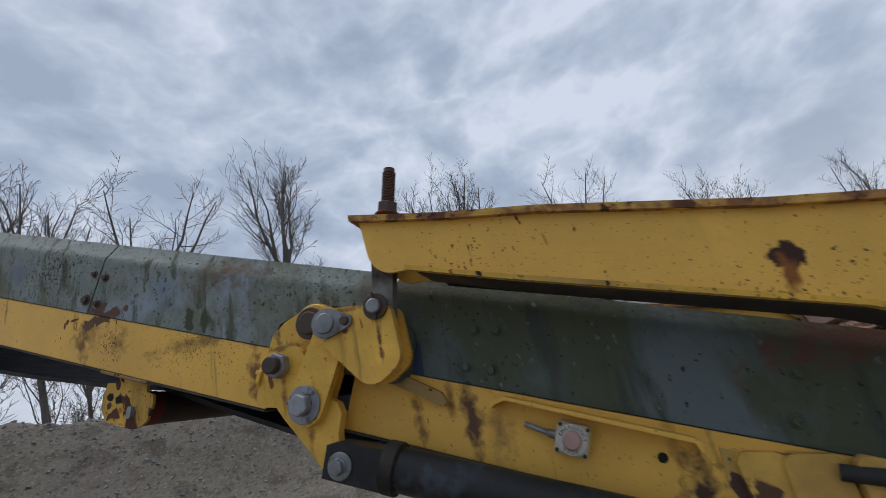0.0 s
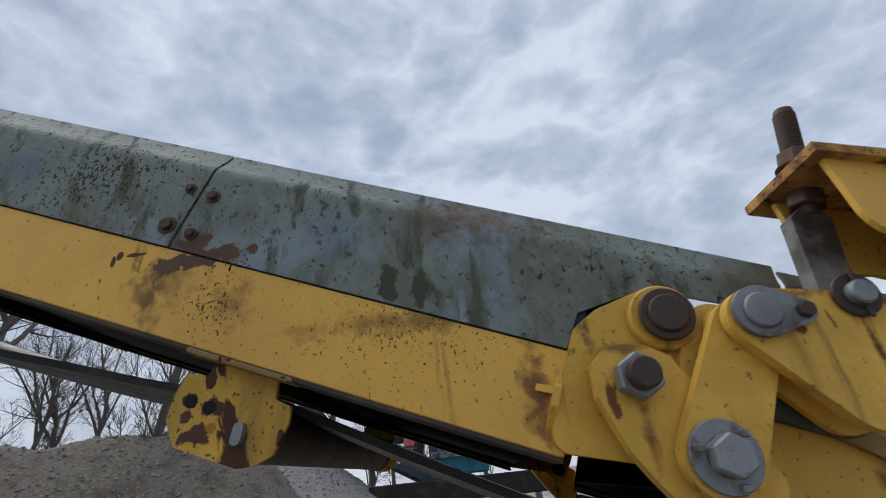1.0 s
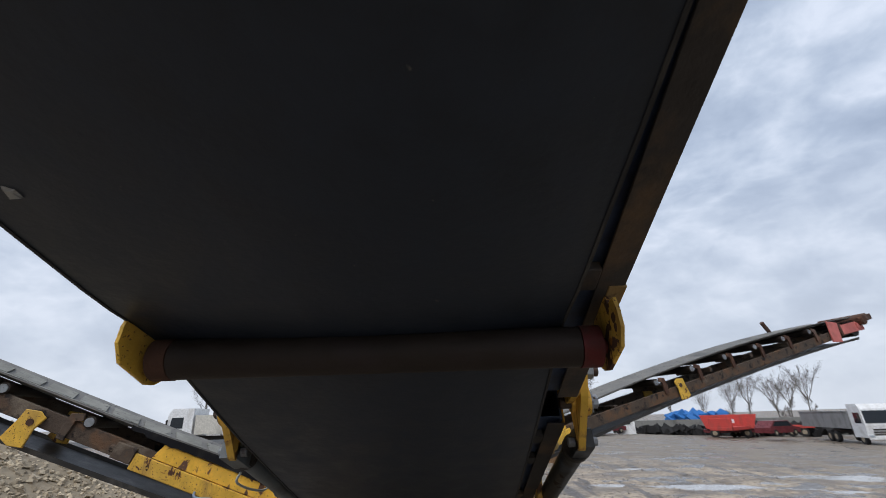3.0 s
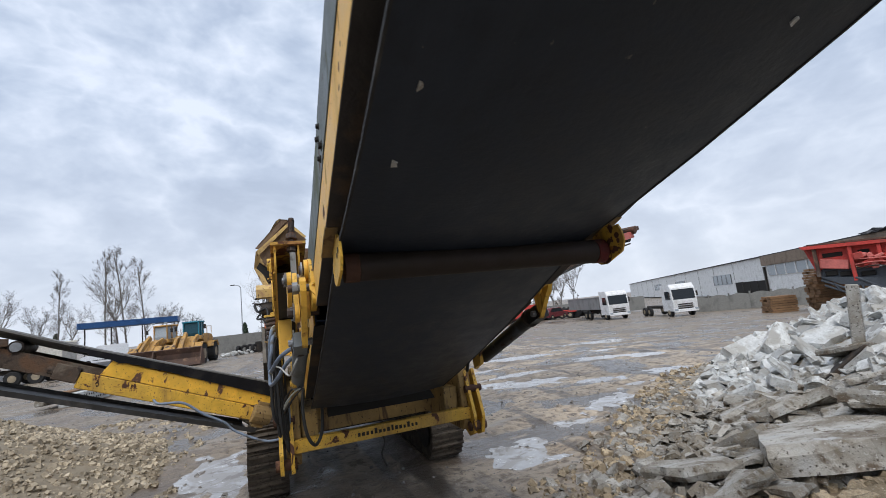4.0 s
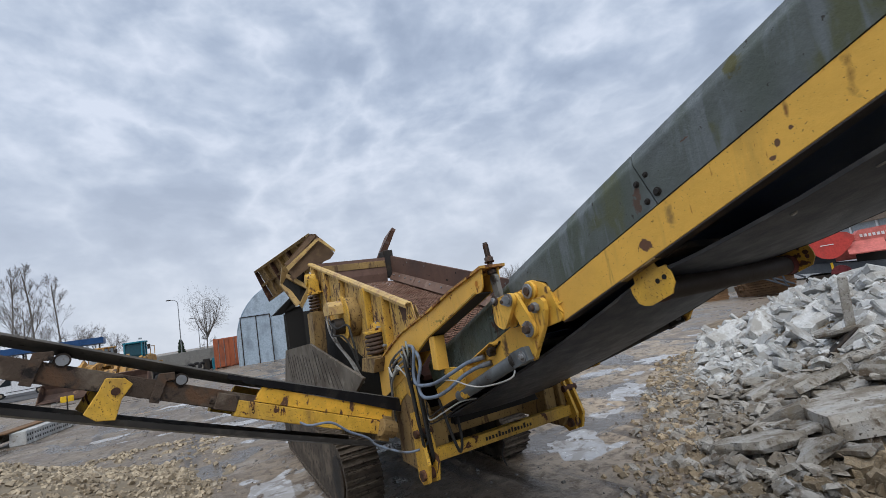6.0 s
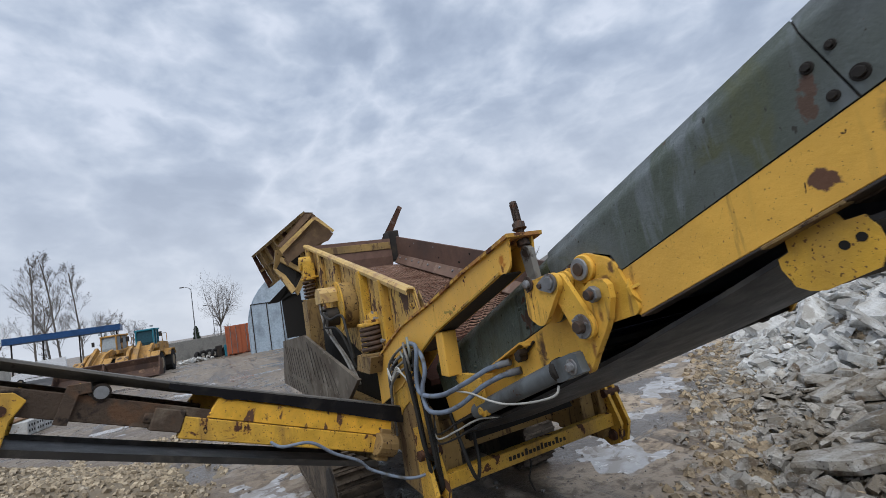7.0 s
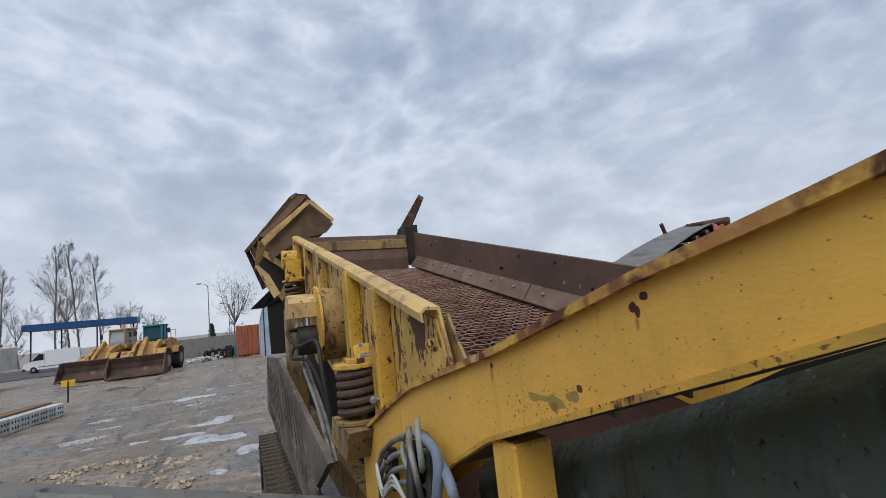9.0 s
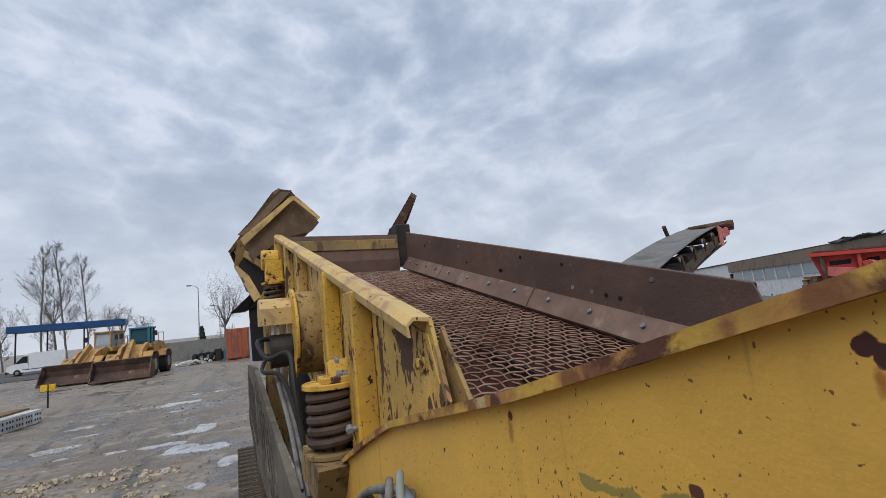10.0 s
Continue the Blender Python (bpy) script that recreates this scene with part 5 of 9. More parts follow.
# clamping bars along the inner side
for s in (1, -1):
    for y0, y1 in ((4.72, 6.22), (6.235, 7.7), (7.715, 8.68)):
        bm = B()
        g = []
        for y in (y0, y1):
            g.append([bm.verts.new((s * x, y, zdeck(y) + dz)) for x, dz in ((0.735, 0.155), (0.722, 0.155), (0.632, 0.035), (0.64, 0.018), (0.735, 0.03))])
        for k in range(5):
            bm.faces.new((g[0][k], g[0][(k + 1) % 5], g[1][(k + 1) % 5], g[1][k]))
        bm.faces.new(g[0])
        bm.faces.new(g[1][::-1])
        bar = pp("clamping_bar", bm, bar_brown, "rusty angled clamping bar with bolts", 0.004)
        n = 4
        for k in range(n):
            y = y0 + (y1 - y0) * (k + 0.5) / n
            bm = B()
            hexnut(bm, (s * 0.686, y, zdeck(y) + 0.112), (-s * 0.8, 0, 0.6), 0.017, 0.024)
            part("bar_bolt", bm, steel_zinc, bar, "", 0.002)
rng = random.Random(3)
for k in range(14):
    y = rng.uniform(5.0, 8.5)
    bm = B()
    z = ztop(y) - rng.choice((0.06, 0.12, 0.2))
    rod(bm, (0.730, y, z), (0.735, y, z), 0.013, sides=10)
    pp("plate_hole", bm, black_void if k % 3 else steel_zinc)

# rear cross wall of the deck, end block, and the open feed hopper wings behind it
bm = B()
prism(bm, [(8.80, 3.26), (8.92, 3.27), (8.94, 3.22), (8.84, 3.12), (8.84, 3.02), (8.96, 2.93), (8.94, 2.80), (8.80, 2.80), (8.78, 2.95)], "x", -0.70, 0.64)
pp("feed_lip", bm, box_rust, "dark brown folded plate across the feed end", 0.004)
bm = B()
box(bm, (-0.03, 8.785, 3.14), (1.32, 0.02, 0.12))
pp("feed_rail", bm, yellow_dirty, "dirty tan rail across the feed end", 0.004)
bm = B()
box(bm, (0.74, 8.98, 3.14), (0.19, 0.30, 0.52))
pp("end_block", bm, steel_dark, "dark corner post at the feed end", 0.01)


for s in (1, -1):
    f0, f1, r0, r1 = Vector((s * 0.33, 8.84, 3.40)), Vector((s * 0.70, 8.76, 3.785)), Vector((s * 0.88, 12.8, 3.05)), Vector((s * 1.20, 12.75, 3.78))
    if s > 0:
        f0, f1 = Vector((0.62, 9.10, 3.33)), Vector((0.98, 9.08, 3.86))
        r0, r1 = Vector((1.75, 12.8, 3.45)), Vector((2.25, 12.75, 4.35))
    bm = B()
    slab(bm, [f0, f1, r1, r0], (s * 0.010, 0, 0.008))
    wing = pp("hopper_wing", bm, yellow_dirty if s < 0 else box_rust, "dirty feed hopper wing with welded ribs", 0.002)
    for k, t in enumerate((0.0, 0.16, 0.32, 0.48, 0.64, 0.80, 1.0)):
        a, b = f0.lerp(r0, t), f1.lerp(r1, t)
        bm = B()
        o = Vector((s * 0.10, 0, -0.06))
        w = (r0 - f0).normalized() * 0.05
        slab(bm, [a + o * 0.1, b + o * 0.1, b + o * (0.75), a + o * 1.2], w)
        part("wing_rib", bm, yellow_dirty if k % 2 and s < 0 else steel_rust, wing, "", 0.003)
    for t in (0.0, 0.5, 0.98):
        a, b = f0.lerp(f1, t), r0.lerp(r1, t)
        bm = B()
        o = Vector((s * 0.075, 0, -0.05))
        w = (f1 - f0).normalized() * 0.055
        slab(bm, [a, b, b + o, a + o], w)
        part("wing_rail", bm, yellow_dirty if s < 0 else box_rust, wing, "", 0.003)
# hopper end plate: the tall folded corner over the side plate
bm = B()
slab(bm, [(-0.30, 8.82, 3.43), (-0.385, 8.82, 3.33), (-0.72, 8.82, 3.24), (-1.02, 8.95, 3.05), (-1.10, 9.0, 3.20), (-0.98, 8.9, 3.42), (-0.70, 8.74, 3.785), (-0.60, 8.74, 3.775)], (0, 0.03, 0))
pp("hopper_corner", bm, hopper_brown, "folded dirty yellow corner plate of the feed hopper", 0.004)
bm = B()
slab(bm, [(-0.60, 8.73, 3.778), (-0.72, 8.73, 3.788), (-1.17, 8.98, 3.33), (-1.10, 8.94, 3.30), (-0.70, 8.72, 3.66)], (0, -0.012, 0.004))
pp("hopper_edge", bm, hopper_brown, "brown top edge of the hopper corner", 0.003)
bm = B()
slab(bm, [(-1.15, 8.93, 3.27), (-0.62, 8.70, 3.70), (-0.56, 8.70, 3.70), (-0.31, 8.70, 3.46), (-0.335, 8.70, 3.43), (-0.585, 8.70, 3.655), (-0.61, 8.70, 3.645), (-1.11, 8.93, 3.20)], (0, -0.03, 0.0))
pp("hopper_fold", bm, cream_worn, "cream-painted fold along the hopper corner", 0.003)
for pts in ([(-1.17, 9.2, 3.32), (-1.22, 9.3, 3.02), (-1.03, 9.0, 2.57), (-0.96, 9.0, 2.63), (-1.12, 9.3, 3.02), (-1.08, 9.2, 3.28)],
            [(-1.15, 9.2, 3.30), (-0.72, 8.80, 3.72), (-0.68, 8.80, 3.62), (-1.08, 9.2, 3.20)],
            [(-1.12, 9.2, 3.12), (-0.80, 8.9, 2.82), (-0.78, 8.9, 2.88), (-1.10, 9.2, 3.20)],
            [(-0.98, 9.0, 2.60), (-0.76, 8.85, 2.98), (-0.72, 8.85, 2.90), (-0.94, 9.0, 2.53)],
            [(-0.90, 9.0, 3.34), (-0.78, 8.9, 3.02), (-0.74, 8.9, 3.06), (-0.86, 9.0, 3.38)]):
    bm = B()
    slab(bm, pts, (0, 0.09, 0))
    pp("hopper_brace", bm, cream_dirty, "dirty yellow brace of the feed hopper", 0.004)
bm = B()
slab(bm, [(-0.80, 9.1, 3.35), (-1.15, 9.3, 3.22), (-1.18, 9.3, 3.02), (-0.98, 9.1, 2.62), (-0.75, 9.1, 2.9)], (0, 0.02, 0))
pp("hopper_flap", bm, black_void, "near-black sheet between the braces")
# plates coloured black to give the deep shade under the hopper
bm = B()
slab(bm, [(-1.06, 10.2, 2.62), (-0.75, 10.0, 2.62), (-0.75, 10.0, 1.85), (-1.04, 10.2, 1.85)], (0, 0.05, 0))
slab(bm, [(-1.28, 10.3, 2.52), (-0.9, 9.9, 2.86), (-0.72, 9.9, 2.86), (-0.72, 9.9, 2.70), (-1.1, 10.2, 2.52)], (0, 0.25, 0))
pp("hopper_chute", bm, black_void, "black plates standing for the dark space below the feed hopper", 0.004)

# coil springs with their seats
def coil(bm, c, r, wire_r, turns, height):
    n = turns * 20
    pts = [(c[0] + r * math.cos(2 * math.pi * k / 20), c[1] + r * math.sin(2 * math.pi * k / 20), c[2] + height * k / n) for k in range(n + 1)]
    return tube(bm, pts, wire_r, 8, 1)


for s in (1, -1):
    for y, zb, r, h, wr in ((5.50, 1.775, 0.088, 0.215, 0.020), (8.25, 2.42, 0.075, 0.25, 0.016)):
        bm = B()
        coil(bm, (s * 0.885, y, zb), r, wr, 5, h)
        spring = pp("coil_spring", bm, spring_steel, "brown coil spring under the screen box", smooth=True)
        bm = B()
        rod(bm, (s * 0.885, y, zb + h + 0.012), (s * 0.885, y, zb + h + 0.034), r + 0.03, sides=20)
        box(bm, (s * 0.84, y, zb + h + 0.045), (0.19, 0.18, 0.024))
        prism(bm, [(y - 0.05, zb + h + 0.05), (y + 0.06, zb + h + 0.05), (y + 0.05, zb + h + 0.10), (y - 0.02, zb + h + 0.12)], "x", s * 0.82, s * 0.90)
        part("upper_seat", bm, yellow_worn, spring, "", 0.003)
        bm = B()
        rod(bm, (s * 0.885, y, zb - 0.03), (s * 0.885, y, zb - 0.012), r + 0.035, sides=20)
        rod(bm, (s * 0.885, y, zb - 0.02), (s * 0.885, y, zb + h * 0.8), r - 0.035, sides=14)
        part("lower_seat", bm, yellow_dirty, spring, "", 0.002)
    bm = B()
    prism(bm, [(5.30, 1.742), (5.72, 1.742), (5.80, 1.60), (5.40, 1.60)], "x", s * 0.79, s * 0.985)
    pp("spring_stool", bm, yellow_dirty, "yellow stool below the coil spring", 0.006)
    bm = B()
    prism(bm, [(8.05, 2.39), (8.45, 2.39), (8.5, 1.2), (8.2, 1.2)], "x", s * 0.80, s * 0.98)
    pp("spring_stool", bm, yellow_dirty, "", 0.006)
    bm = B()
    rod(bm, (s * 0.82, 8.28, 2.93), (s * 0.98, 8.28, 2.93), 0.10, sides=24)
    box(bm, (s * 0.87, 8.28, 2.82), (0.16, 0.2, 0.2))
    pp("spring_bracket", bm, yellow_worn, "rounded yellow bracket over the upper spring", 0.008)

# vibrator drive: drum housing, guard box, motor and its cables
for s in (1, -1):
    bm = B()
    rod(bm, (s * 0.747, 6.55, 2.22), (s * 0.90, 6.55, 2.22), 0.255, sides=36)
    drum = pp("vibrator_drum", bm, yellow_dirty, "round dirty yellow vibrator drum", 0.006, True)
    bm = B()
    rod(bm, (s * 0.90, 6.55, 2.22), (s * 0.918, 6.55, 2.22), 0.275, sides=36)
    part("drum_flange", bm, yellow_worn, drum, "", 0.003, True)
    bm = B()
    prism(bm, [(6.47, 2.28), (6.77, 2.28), (6.77, 2.38), (6.73, 2.425), (6.66, 2.445), (6.58, 2.445), (6.51, 2.425), (6.47, 2.38)], "x", s * 0.918, s * 1.10)
    part("guard_box", bm, cream_worn, drum, "cream-coloured rounded belt guard", 0.008)
    bm = B()
    rod(bm, (s * 0.92, 6.55, 2.12), (s * 1.05, 6.55, 2.12), 0.10, sides=20)
    part("drive_hub", bm, steel_dark, drum, "", 0.004, True)
bm = B()
tube(bm, [(-1.04, 6.55, 2.20), (-1.12, 6.42, 2.19), (-1.08, 6.25, 2.10), (-0.98, 6.15, 2.12), (-0.97, 6.05, 1.95), (-0.95, 6.0, 1.7)], 0.014)
tube(bm, [(-1.06, 6.6, 2.10), (-1.10, 6.45, 2.02), (-1.02, 6.28, 2.0), (-0.97, 6.15, 1.85), (-0.93, 6.05, 1.6)], 0.012)
pp("drive_cable", bm, hose_black, "black hoses hanging at the vibrator", smooth=True)
bm = B()
tube(bm, [(-0.98, 7.2, 2.3), (-1.0, 6.9, 2.0), (-0.98, 6.3, 1.72), (-0.98, 5.9, 1.5)], 0.013, 8)
tube(bm, [(-0.94, 7.2, 2.25), (-0.96, 6.8, 1.92), (-0.95, 6.2, 1.66), (-0.95, 5.9, 1.46)], 0.013, 8)
pp("pale_pipe", bm, rod_grey, "pale pipes below the vibrator", smooth=True)

# slotted engine covers on the near flank
def cover(outline, x0, x1, slots):
    bm = B()
    a = [Vector((x0 + (x1 - x0) * t, y, z)) for t, y, z in outline]
    slab(bm, a, (-0.035, 0, 0))
    cov = pp("engine_cover", bm, grille_grey, "dusty grey engine cover with slanting louvres", 0.004)
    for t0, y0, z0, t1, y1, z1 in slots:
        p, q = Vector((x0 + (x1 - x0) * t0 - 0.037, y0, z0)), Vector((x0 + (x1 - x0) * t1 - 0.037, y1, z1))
        # a thin raised strip, coloured dark like a shaded slot
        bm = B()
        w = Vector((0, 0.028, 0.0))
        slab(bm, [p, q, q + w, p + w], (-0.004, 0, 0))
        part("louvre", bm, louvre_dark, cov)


sl = []
for k in range(9):
    y = 10.2 - 0.26 * k
    sl.append((0, y, 1.74 - 0.02 * (k % 3), 0, y - 0.30, 1.30 - 0.03 * (k % 2)))
for k in range(8):
    y = 10.3 - 0.28 * k
    sl.append((0, y, 1.22, 0, y - 0.18, 1.05))
cover([(0, 10.45, 1.80), (0, 7.95, 1.93), (0, 7.75, 1.10), (0, 11.1, 0.98)], -1.06, -1.06, sl)
sl = []
for k in range(6):
    y = 7.75 - 0.22 * k
    sl.append((k / 8, y, 1.84 - 0.055 * k, (k + 1.2) / 8, y - 0.26, 1.42 - 0.02 * k))
cover([(0, 7.93, 1.92), (1, 5.64, 1.54), (0.72, 6.55, 1.05), (0.1, 7.73, 1.10)], -1.06, -1.0, sl)
# raised nameplate strokes on the cover, unreadable
for k in range(9):
    bm = B()
    y = 7.25 - 0.15 * k
    box(bm, (-1.075 + 0.004 * k, y, 1.30 - 0.006 * k), (0.012, 0.075, 0.10))
    pp("cover_plate_mark", bm, grille_grey)

# chassis, belly and the bumper across the tail
bm = B()
for s in (1, -1):
    box(bm, (s * 0.66, 7.4, 0.98), (0.14, 5.4, 0.30))
    prism(bm, [(4.68, 0.72), (4.62, 0.80), (4.66, 1.30), (4.85, 1.42), (5.25, 1.42), (5.25, 0.72)], "x", s * 0.74, s * 0.86)
box(bm, (0, 5.2, 1.0), (1.2, 0.16, 0.28))
box(bm, (0, 9.6, 1.0), (1.3, 0.16, 0.28))
chassis = pp("chassis_frame", bm, yellow_dirty, "dirty yellow chassis beams", 0.008)
# near-black block standing for the shaded space inside the machine
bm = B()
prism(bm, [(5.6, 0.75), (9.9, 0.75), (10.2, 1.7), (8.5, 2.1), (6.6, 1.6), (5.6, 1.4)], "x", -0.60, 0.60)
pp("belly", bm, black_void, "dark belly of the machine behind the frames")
bm = B()
box(bm, (0, 4.615, 0.888), (1.62, 0.075, 0.105))
bumper = pp("bumper_bar", bm, yellow_worn, "yellow bumper bar with faded black lettering", 0.006)
for s in (1, -1):
    bm = B()
    prism(bm, [(4.55, 0.70), (4.50, 0.86), (4.55, 1.0), (4.66, 1.28), (4.74, 1.26), (4.74, 0.70), (4.66, 0.66)], "x", s * 0.80, s * 0.83)
    prism(bm, [(4.55, 0.70), (4.50, 0.86), (4.55, 1.0), (4.66, 1.28), (4.74, 1.26), (4.74, 0.70), (4.66, 0.66)], "x", s * 0.885, s * 0.915)
    pp("bumper_cheek", bm, yellow_worn, "chipped yellow end cheek of the bumper", 0.004)
    for y, z, r in ((4.62, 1.10, 0.035), (4.60, 0.76, 0.045)):
        bm = B()
        rod(bm, (s * 0.78, y, z), (s * 0.95, y, z), r, sides=16)
        pp("cheek_pin", bm, steel_rust, "", 0.002)
rng = random.Random(11)
for k in range(15):
    bm = B()
    w = rng.uniform(0.018, 0.028)
    h = 0.046 if k in (4, 8, 12) else rng.uniform(0.026, 0.034)
    box(bm, (-0.262 + k * 0.0372, 4.576, 0.888 + (h - 0.03) / 2), (w, 0.004, h))
    part("lettering_bar", bm, print_black, bumper)
bm = B()
for x, y0 in ((-0.42, 4.7), (0.02, 4.75)):
    prism(bm, [(-0.5, 1.16), (0.45, 1.16), (0.5, 1.06), (-0.5, 1.06)], "y", y0, y0 + 0.03)
pp("tail_scraper", bm, black_void, "black rubber scraper over the tail drum")
bm = B()
tube(bm, [(-0.05, 4.7, 0.84), (-0.02, 4.68, 0.76), (-0.06, 4.68, 0.66), (-0.02, 4.69, 0.55)], 0.008)
tube(bm, [(0.05, 4.7, 0.82), (0.12, 4.68, 0.80), (0.20, 4.68, 0.84), (0.3, 4.66, 0.78)], 0.008)
pp("loose_hose_ends", bm, hose_black, "loose hose ends under the bumper", smooth=True)

# crawler tracks
for s in (1, -1):
    y0, y1, r = 6.05, 10.4, 0.36
    bm = B()
    path = arc((y0 + r, r + 0.03), r, 90, 270, 8) + arc((y1 - r, r + 0.03), r, 270, 450, 8)
    prism(bm, path, "x", s * 0.86, s * 1.24)
    track = pp("crawler_track", bm, track_mud, "muddy steel crawler track")
    per = []
    ring = path + [path[0]]
    for a, b in zip(ring, ring[1:]):
        L = math.dist(a, b)
        n = max(1, round(L / 0.16))
        for k in range(n):
            t = (k + 0.5) / n
            per.append((a[0] + (b[0] - a[0]) * t, a[1] + (b[1] - a[1]) * t, math.atan2(b[1] - a[1], b[0] - a[0])))
    shoe = None
    for y, z, a in per:
        m = Matrix.Translation((s * 1.05, y, z)) @ Euler((a, 0, 0)).to_matrix().to_4x4()
        if shoe is None:
            bm = B()
            box(bm, (0, 0, -0.015), (0.42, 0.145, 0.03))
            box(bm, (0, -0.05, -0.045), (0.42, 0.02, 0.04))
            box(bm, (0, 0.03, -0.04), (0.42, 0.02, 0.03))
            bmesh.ops.recalc_face_normals(bm, faces=bm.faces)
            shoe = bpy.data.meshes.new("track_shoe")
            bm.to_mesh(shoe)
            bm.free()
            shoe.materials.append(track_mud)
        ob = new("track_shoe", shoe)
        ob.parent = track
        ob.matrix_basis = m
    for y in (y0 + r, y1 - r):
        bm = B()
        rod(bm, (s * 0.84, y, r + 0.03), (s * 1.26, y, r + 0.03), 0.25, sides=24)
        part("track_wheel", bm, steel_dark, track, "", 0.006, True)

# ---- the two side conveyors ----
def side_conveyor(o, d, far, label, s, bow=0.0, root=1.40):
    """A narrow conveyor from o along the unit direction d, belt on top, with frame, rollers and slack return belt."""
    d = Vector(d).normalized()
    w = d.cross(Vector((0, 0, 1))).normalized() * -s
    n = w.cross(d) * (1 if w.cross(d).z > 0 else -1)
    m = Matrix(((d.x, w.x, n.x, o[0]), (d.y, w.y, n.y, o[1]), (d.z, w.z, n.z, o[2]), (0, 0, 0, 1)))

    def bend(bm):
        for v in bm.verts:
            t = max(0.0, min(1.0, v.co.x / far))
            v.co.z += 4 * bow * t * (1 - t)
        bmesh.ops.transform(bm, matrix=m, verts=bm.verts)

    def put(name, bm, mat, parent, label="", bevel=0.0, smooth=False):
        bend(bm)
        return pp(name, bm, mat, label, bevel, smooth, parent=parent)
    # frame: a cut-off dark channel past the yellow root
    bm = B()
    for y in (0.0, 0.62):
        box(bm, ((far + root - 0.2) / 2, y, -0.155), (far - root + 0.2, 0.05, 0.13))
    for x in np.arange(root - 0.1, far, 0.9):
        box(bm, (x, 0.31, -0.17), (0.06, 0.6, 0.06))
    frame_ob = put("side_conveyor", bm, frame_brown, None, label, 0.004)
    # root beams in yellow with covers
    for y, sg in ((-0.005, -1), (0.625, 1)):
        bm = B()
        box(bm, (0.02 + root / 2, y, -0.20), (root, 0.075, 0.12))
        put("root_beam", bm, yellow_worn, frame_ob, "rust-speckled yellow root beam", 0.006)
        bm = B()
        k = root / 1.40
        prism(bm, [(-0.04, -0.135), (1.30 * k, -0.135), (1.26 * k, -0.02), (-0.02, -0.02)], "y", y - 0.018 + sg * 0.012, y + 0.018 + sg * 0.012)
        put("skirt_cover", bm, yellow_bright, frame_ob, "yellow skirt cover with chipped paint", 0.003)
        bm = B()
        box(bm, (root + 0.1, y, -0.17), (0.16, 0.09, 0.12))
        rod(bm, (root - 0.02, y, -0.17), (root + 0.22, y, -0.17), 0.035, sides=12)
        put("fold_joint", bm, frame_brown, frame_ob, "dark greasy folding joint", 0.006)
        bm = B()
        prism(bm, [(2.13, -0.14), (2.19, -0.11), (2.29, -0.13), (2.30, -0.22), (2.33, -0.36), (2.25, -0.39), (2.15, -0.37), (2.16, -0.24)], "y", y - 0.06, y - 0.04)
        put("leg_bracket", bm, yellow_worn, frame_ob, "yellow leg bracket with a pin hole", 0.004)
        bm = B()
        rod(bm, (2.21, y - 0.066, -0.20), (2.21, y - 0.056, -0.20), 0.026, sides=14)
        put("bracket_pin", bm, steel_rust, frame_ob)
    bm = B()
    box(bm, (0.02, 0.30, -0.20), (0.10, 0.72, 0.22))
    for y in (-0.06, 0.66):
        rod(bm, (-0.06, y, -0.20), (0.10, y, -0.20), 0.08, sides=14)
    put("root_pivot", bm, yellow_dirty, frame_ob, "dirty yellow pivot at the root", 0.006)
    # belt: troughed edge over rollers, raised where it leaves the root
    def lift(x):
        return 0.055 * max(0.0, 1 - x / 1.5) if s < 0 else 0.0

    if s < 0:
        bm = B()
        r = random.Random(6)
        rows = []
        for x in np.linspace(-0.12, 1.55, 48):
            low = -0.030 + 0.022 * max(0.0, x) - r.uniform(0, 0.02) * min(1.0, max(0.0, x - 0.9) / 0.3)
            rows.append([bm.verts.new((x, y, z)) for y, z in ((-0.039, lift(x) + 0.026), (-0.046, lift(x) + 0.026), (-0.050, low), (-0.043, low))])
        for a, b in zip(rows, rows[1:]):
            for j in range(4):
                bm.faces.new((a[j], a[(j + 1) % 4], b[(j + 1) % 4], b[j]))
        bm.faces.new(rows[0])
        bm.faces.new(rows[-1][::-1])
        put("rubber_skirt", bm, skirt_black, frame_ob, "black rubber skirt with a torn end")
    bm = B()
    rows = []
    for x in np.linspace(-0.25, far, 22):
        rows.append([bm.verts.new((x, y, z + lift(x))) for y, z in ((-0.03, 0.035), (0.10, 0.0), (0.31, -0.018), (0.52, 0.0), (0.65, 0.035), (0.65, 0.022), (0.52, -0.013), (0.31, -0.031), (0.10, -0.013), (-0.03, 0.022))])
    for a, b in zip(rows, rows[1:]):
        for j in range(10):
            bm.faces.new((a[j], a[(j + 1) % 10], b[(j + 1) % 10], b[j]))
    bm.faces.new(rows[0])
    bm.faces.new(rows[-1][::-1])
    belt_ob = put("carrying_belt", bm, rubber_dusty, frame_ob, "dusty black ribbed belt", smooth=True)
    for k in range(int(far / 0.29) if s < 0 else 0):
        bm = B()
        x = -0.1 + 0.29 * k
        for y0, z0, y1, z1, lx in ((0.06, 0.014, 0.30, -0.010, 0.09), (0.32, -0.010, 0.56, 0.014, -0.09)):
            a, b = Vector((x + (lx if y0 < 0.2 else 0), y0, z0 + lift(x + 0.12))), Vector((x + (0 if y0 < 0.2 else -lx), y1, z1 + lift(x + 0.12)))
            fall = Vector((0.235, 0, lift(x + 0.235) - lift(x)))
            slab(bm, [a, b, b + fall, a + fall], (0, 0, 0.010))
        bend(bm)
        part("belt_cleat", bm, rubber_pad, belt_ob)
    bm = B()
    rows = []
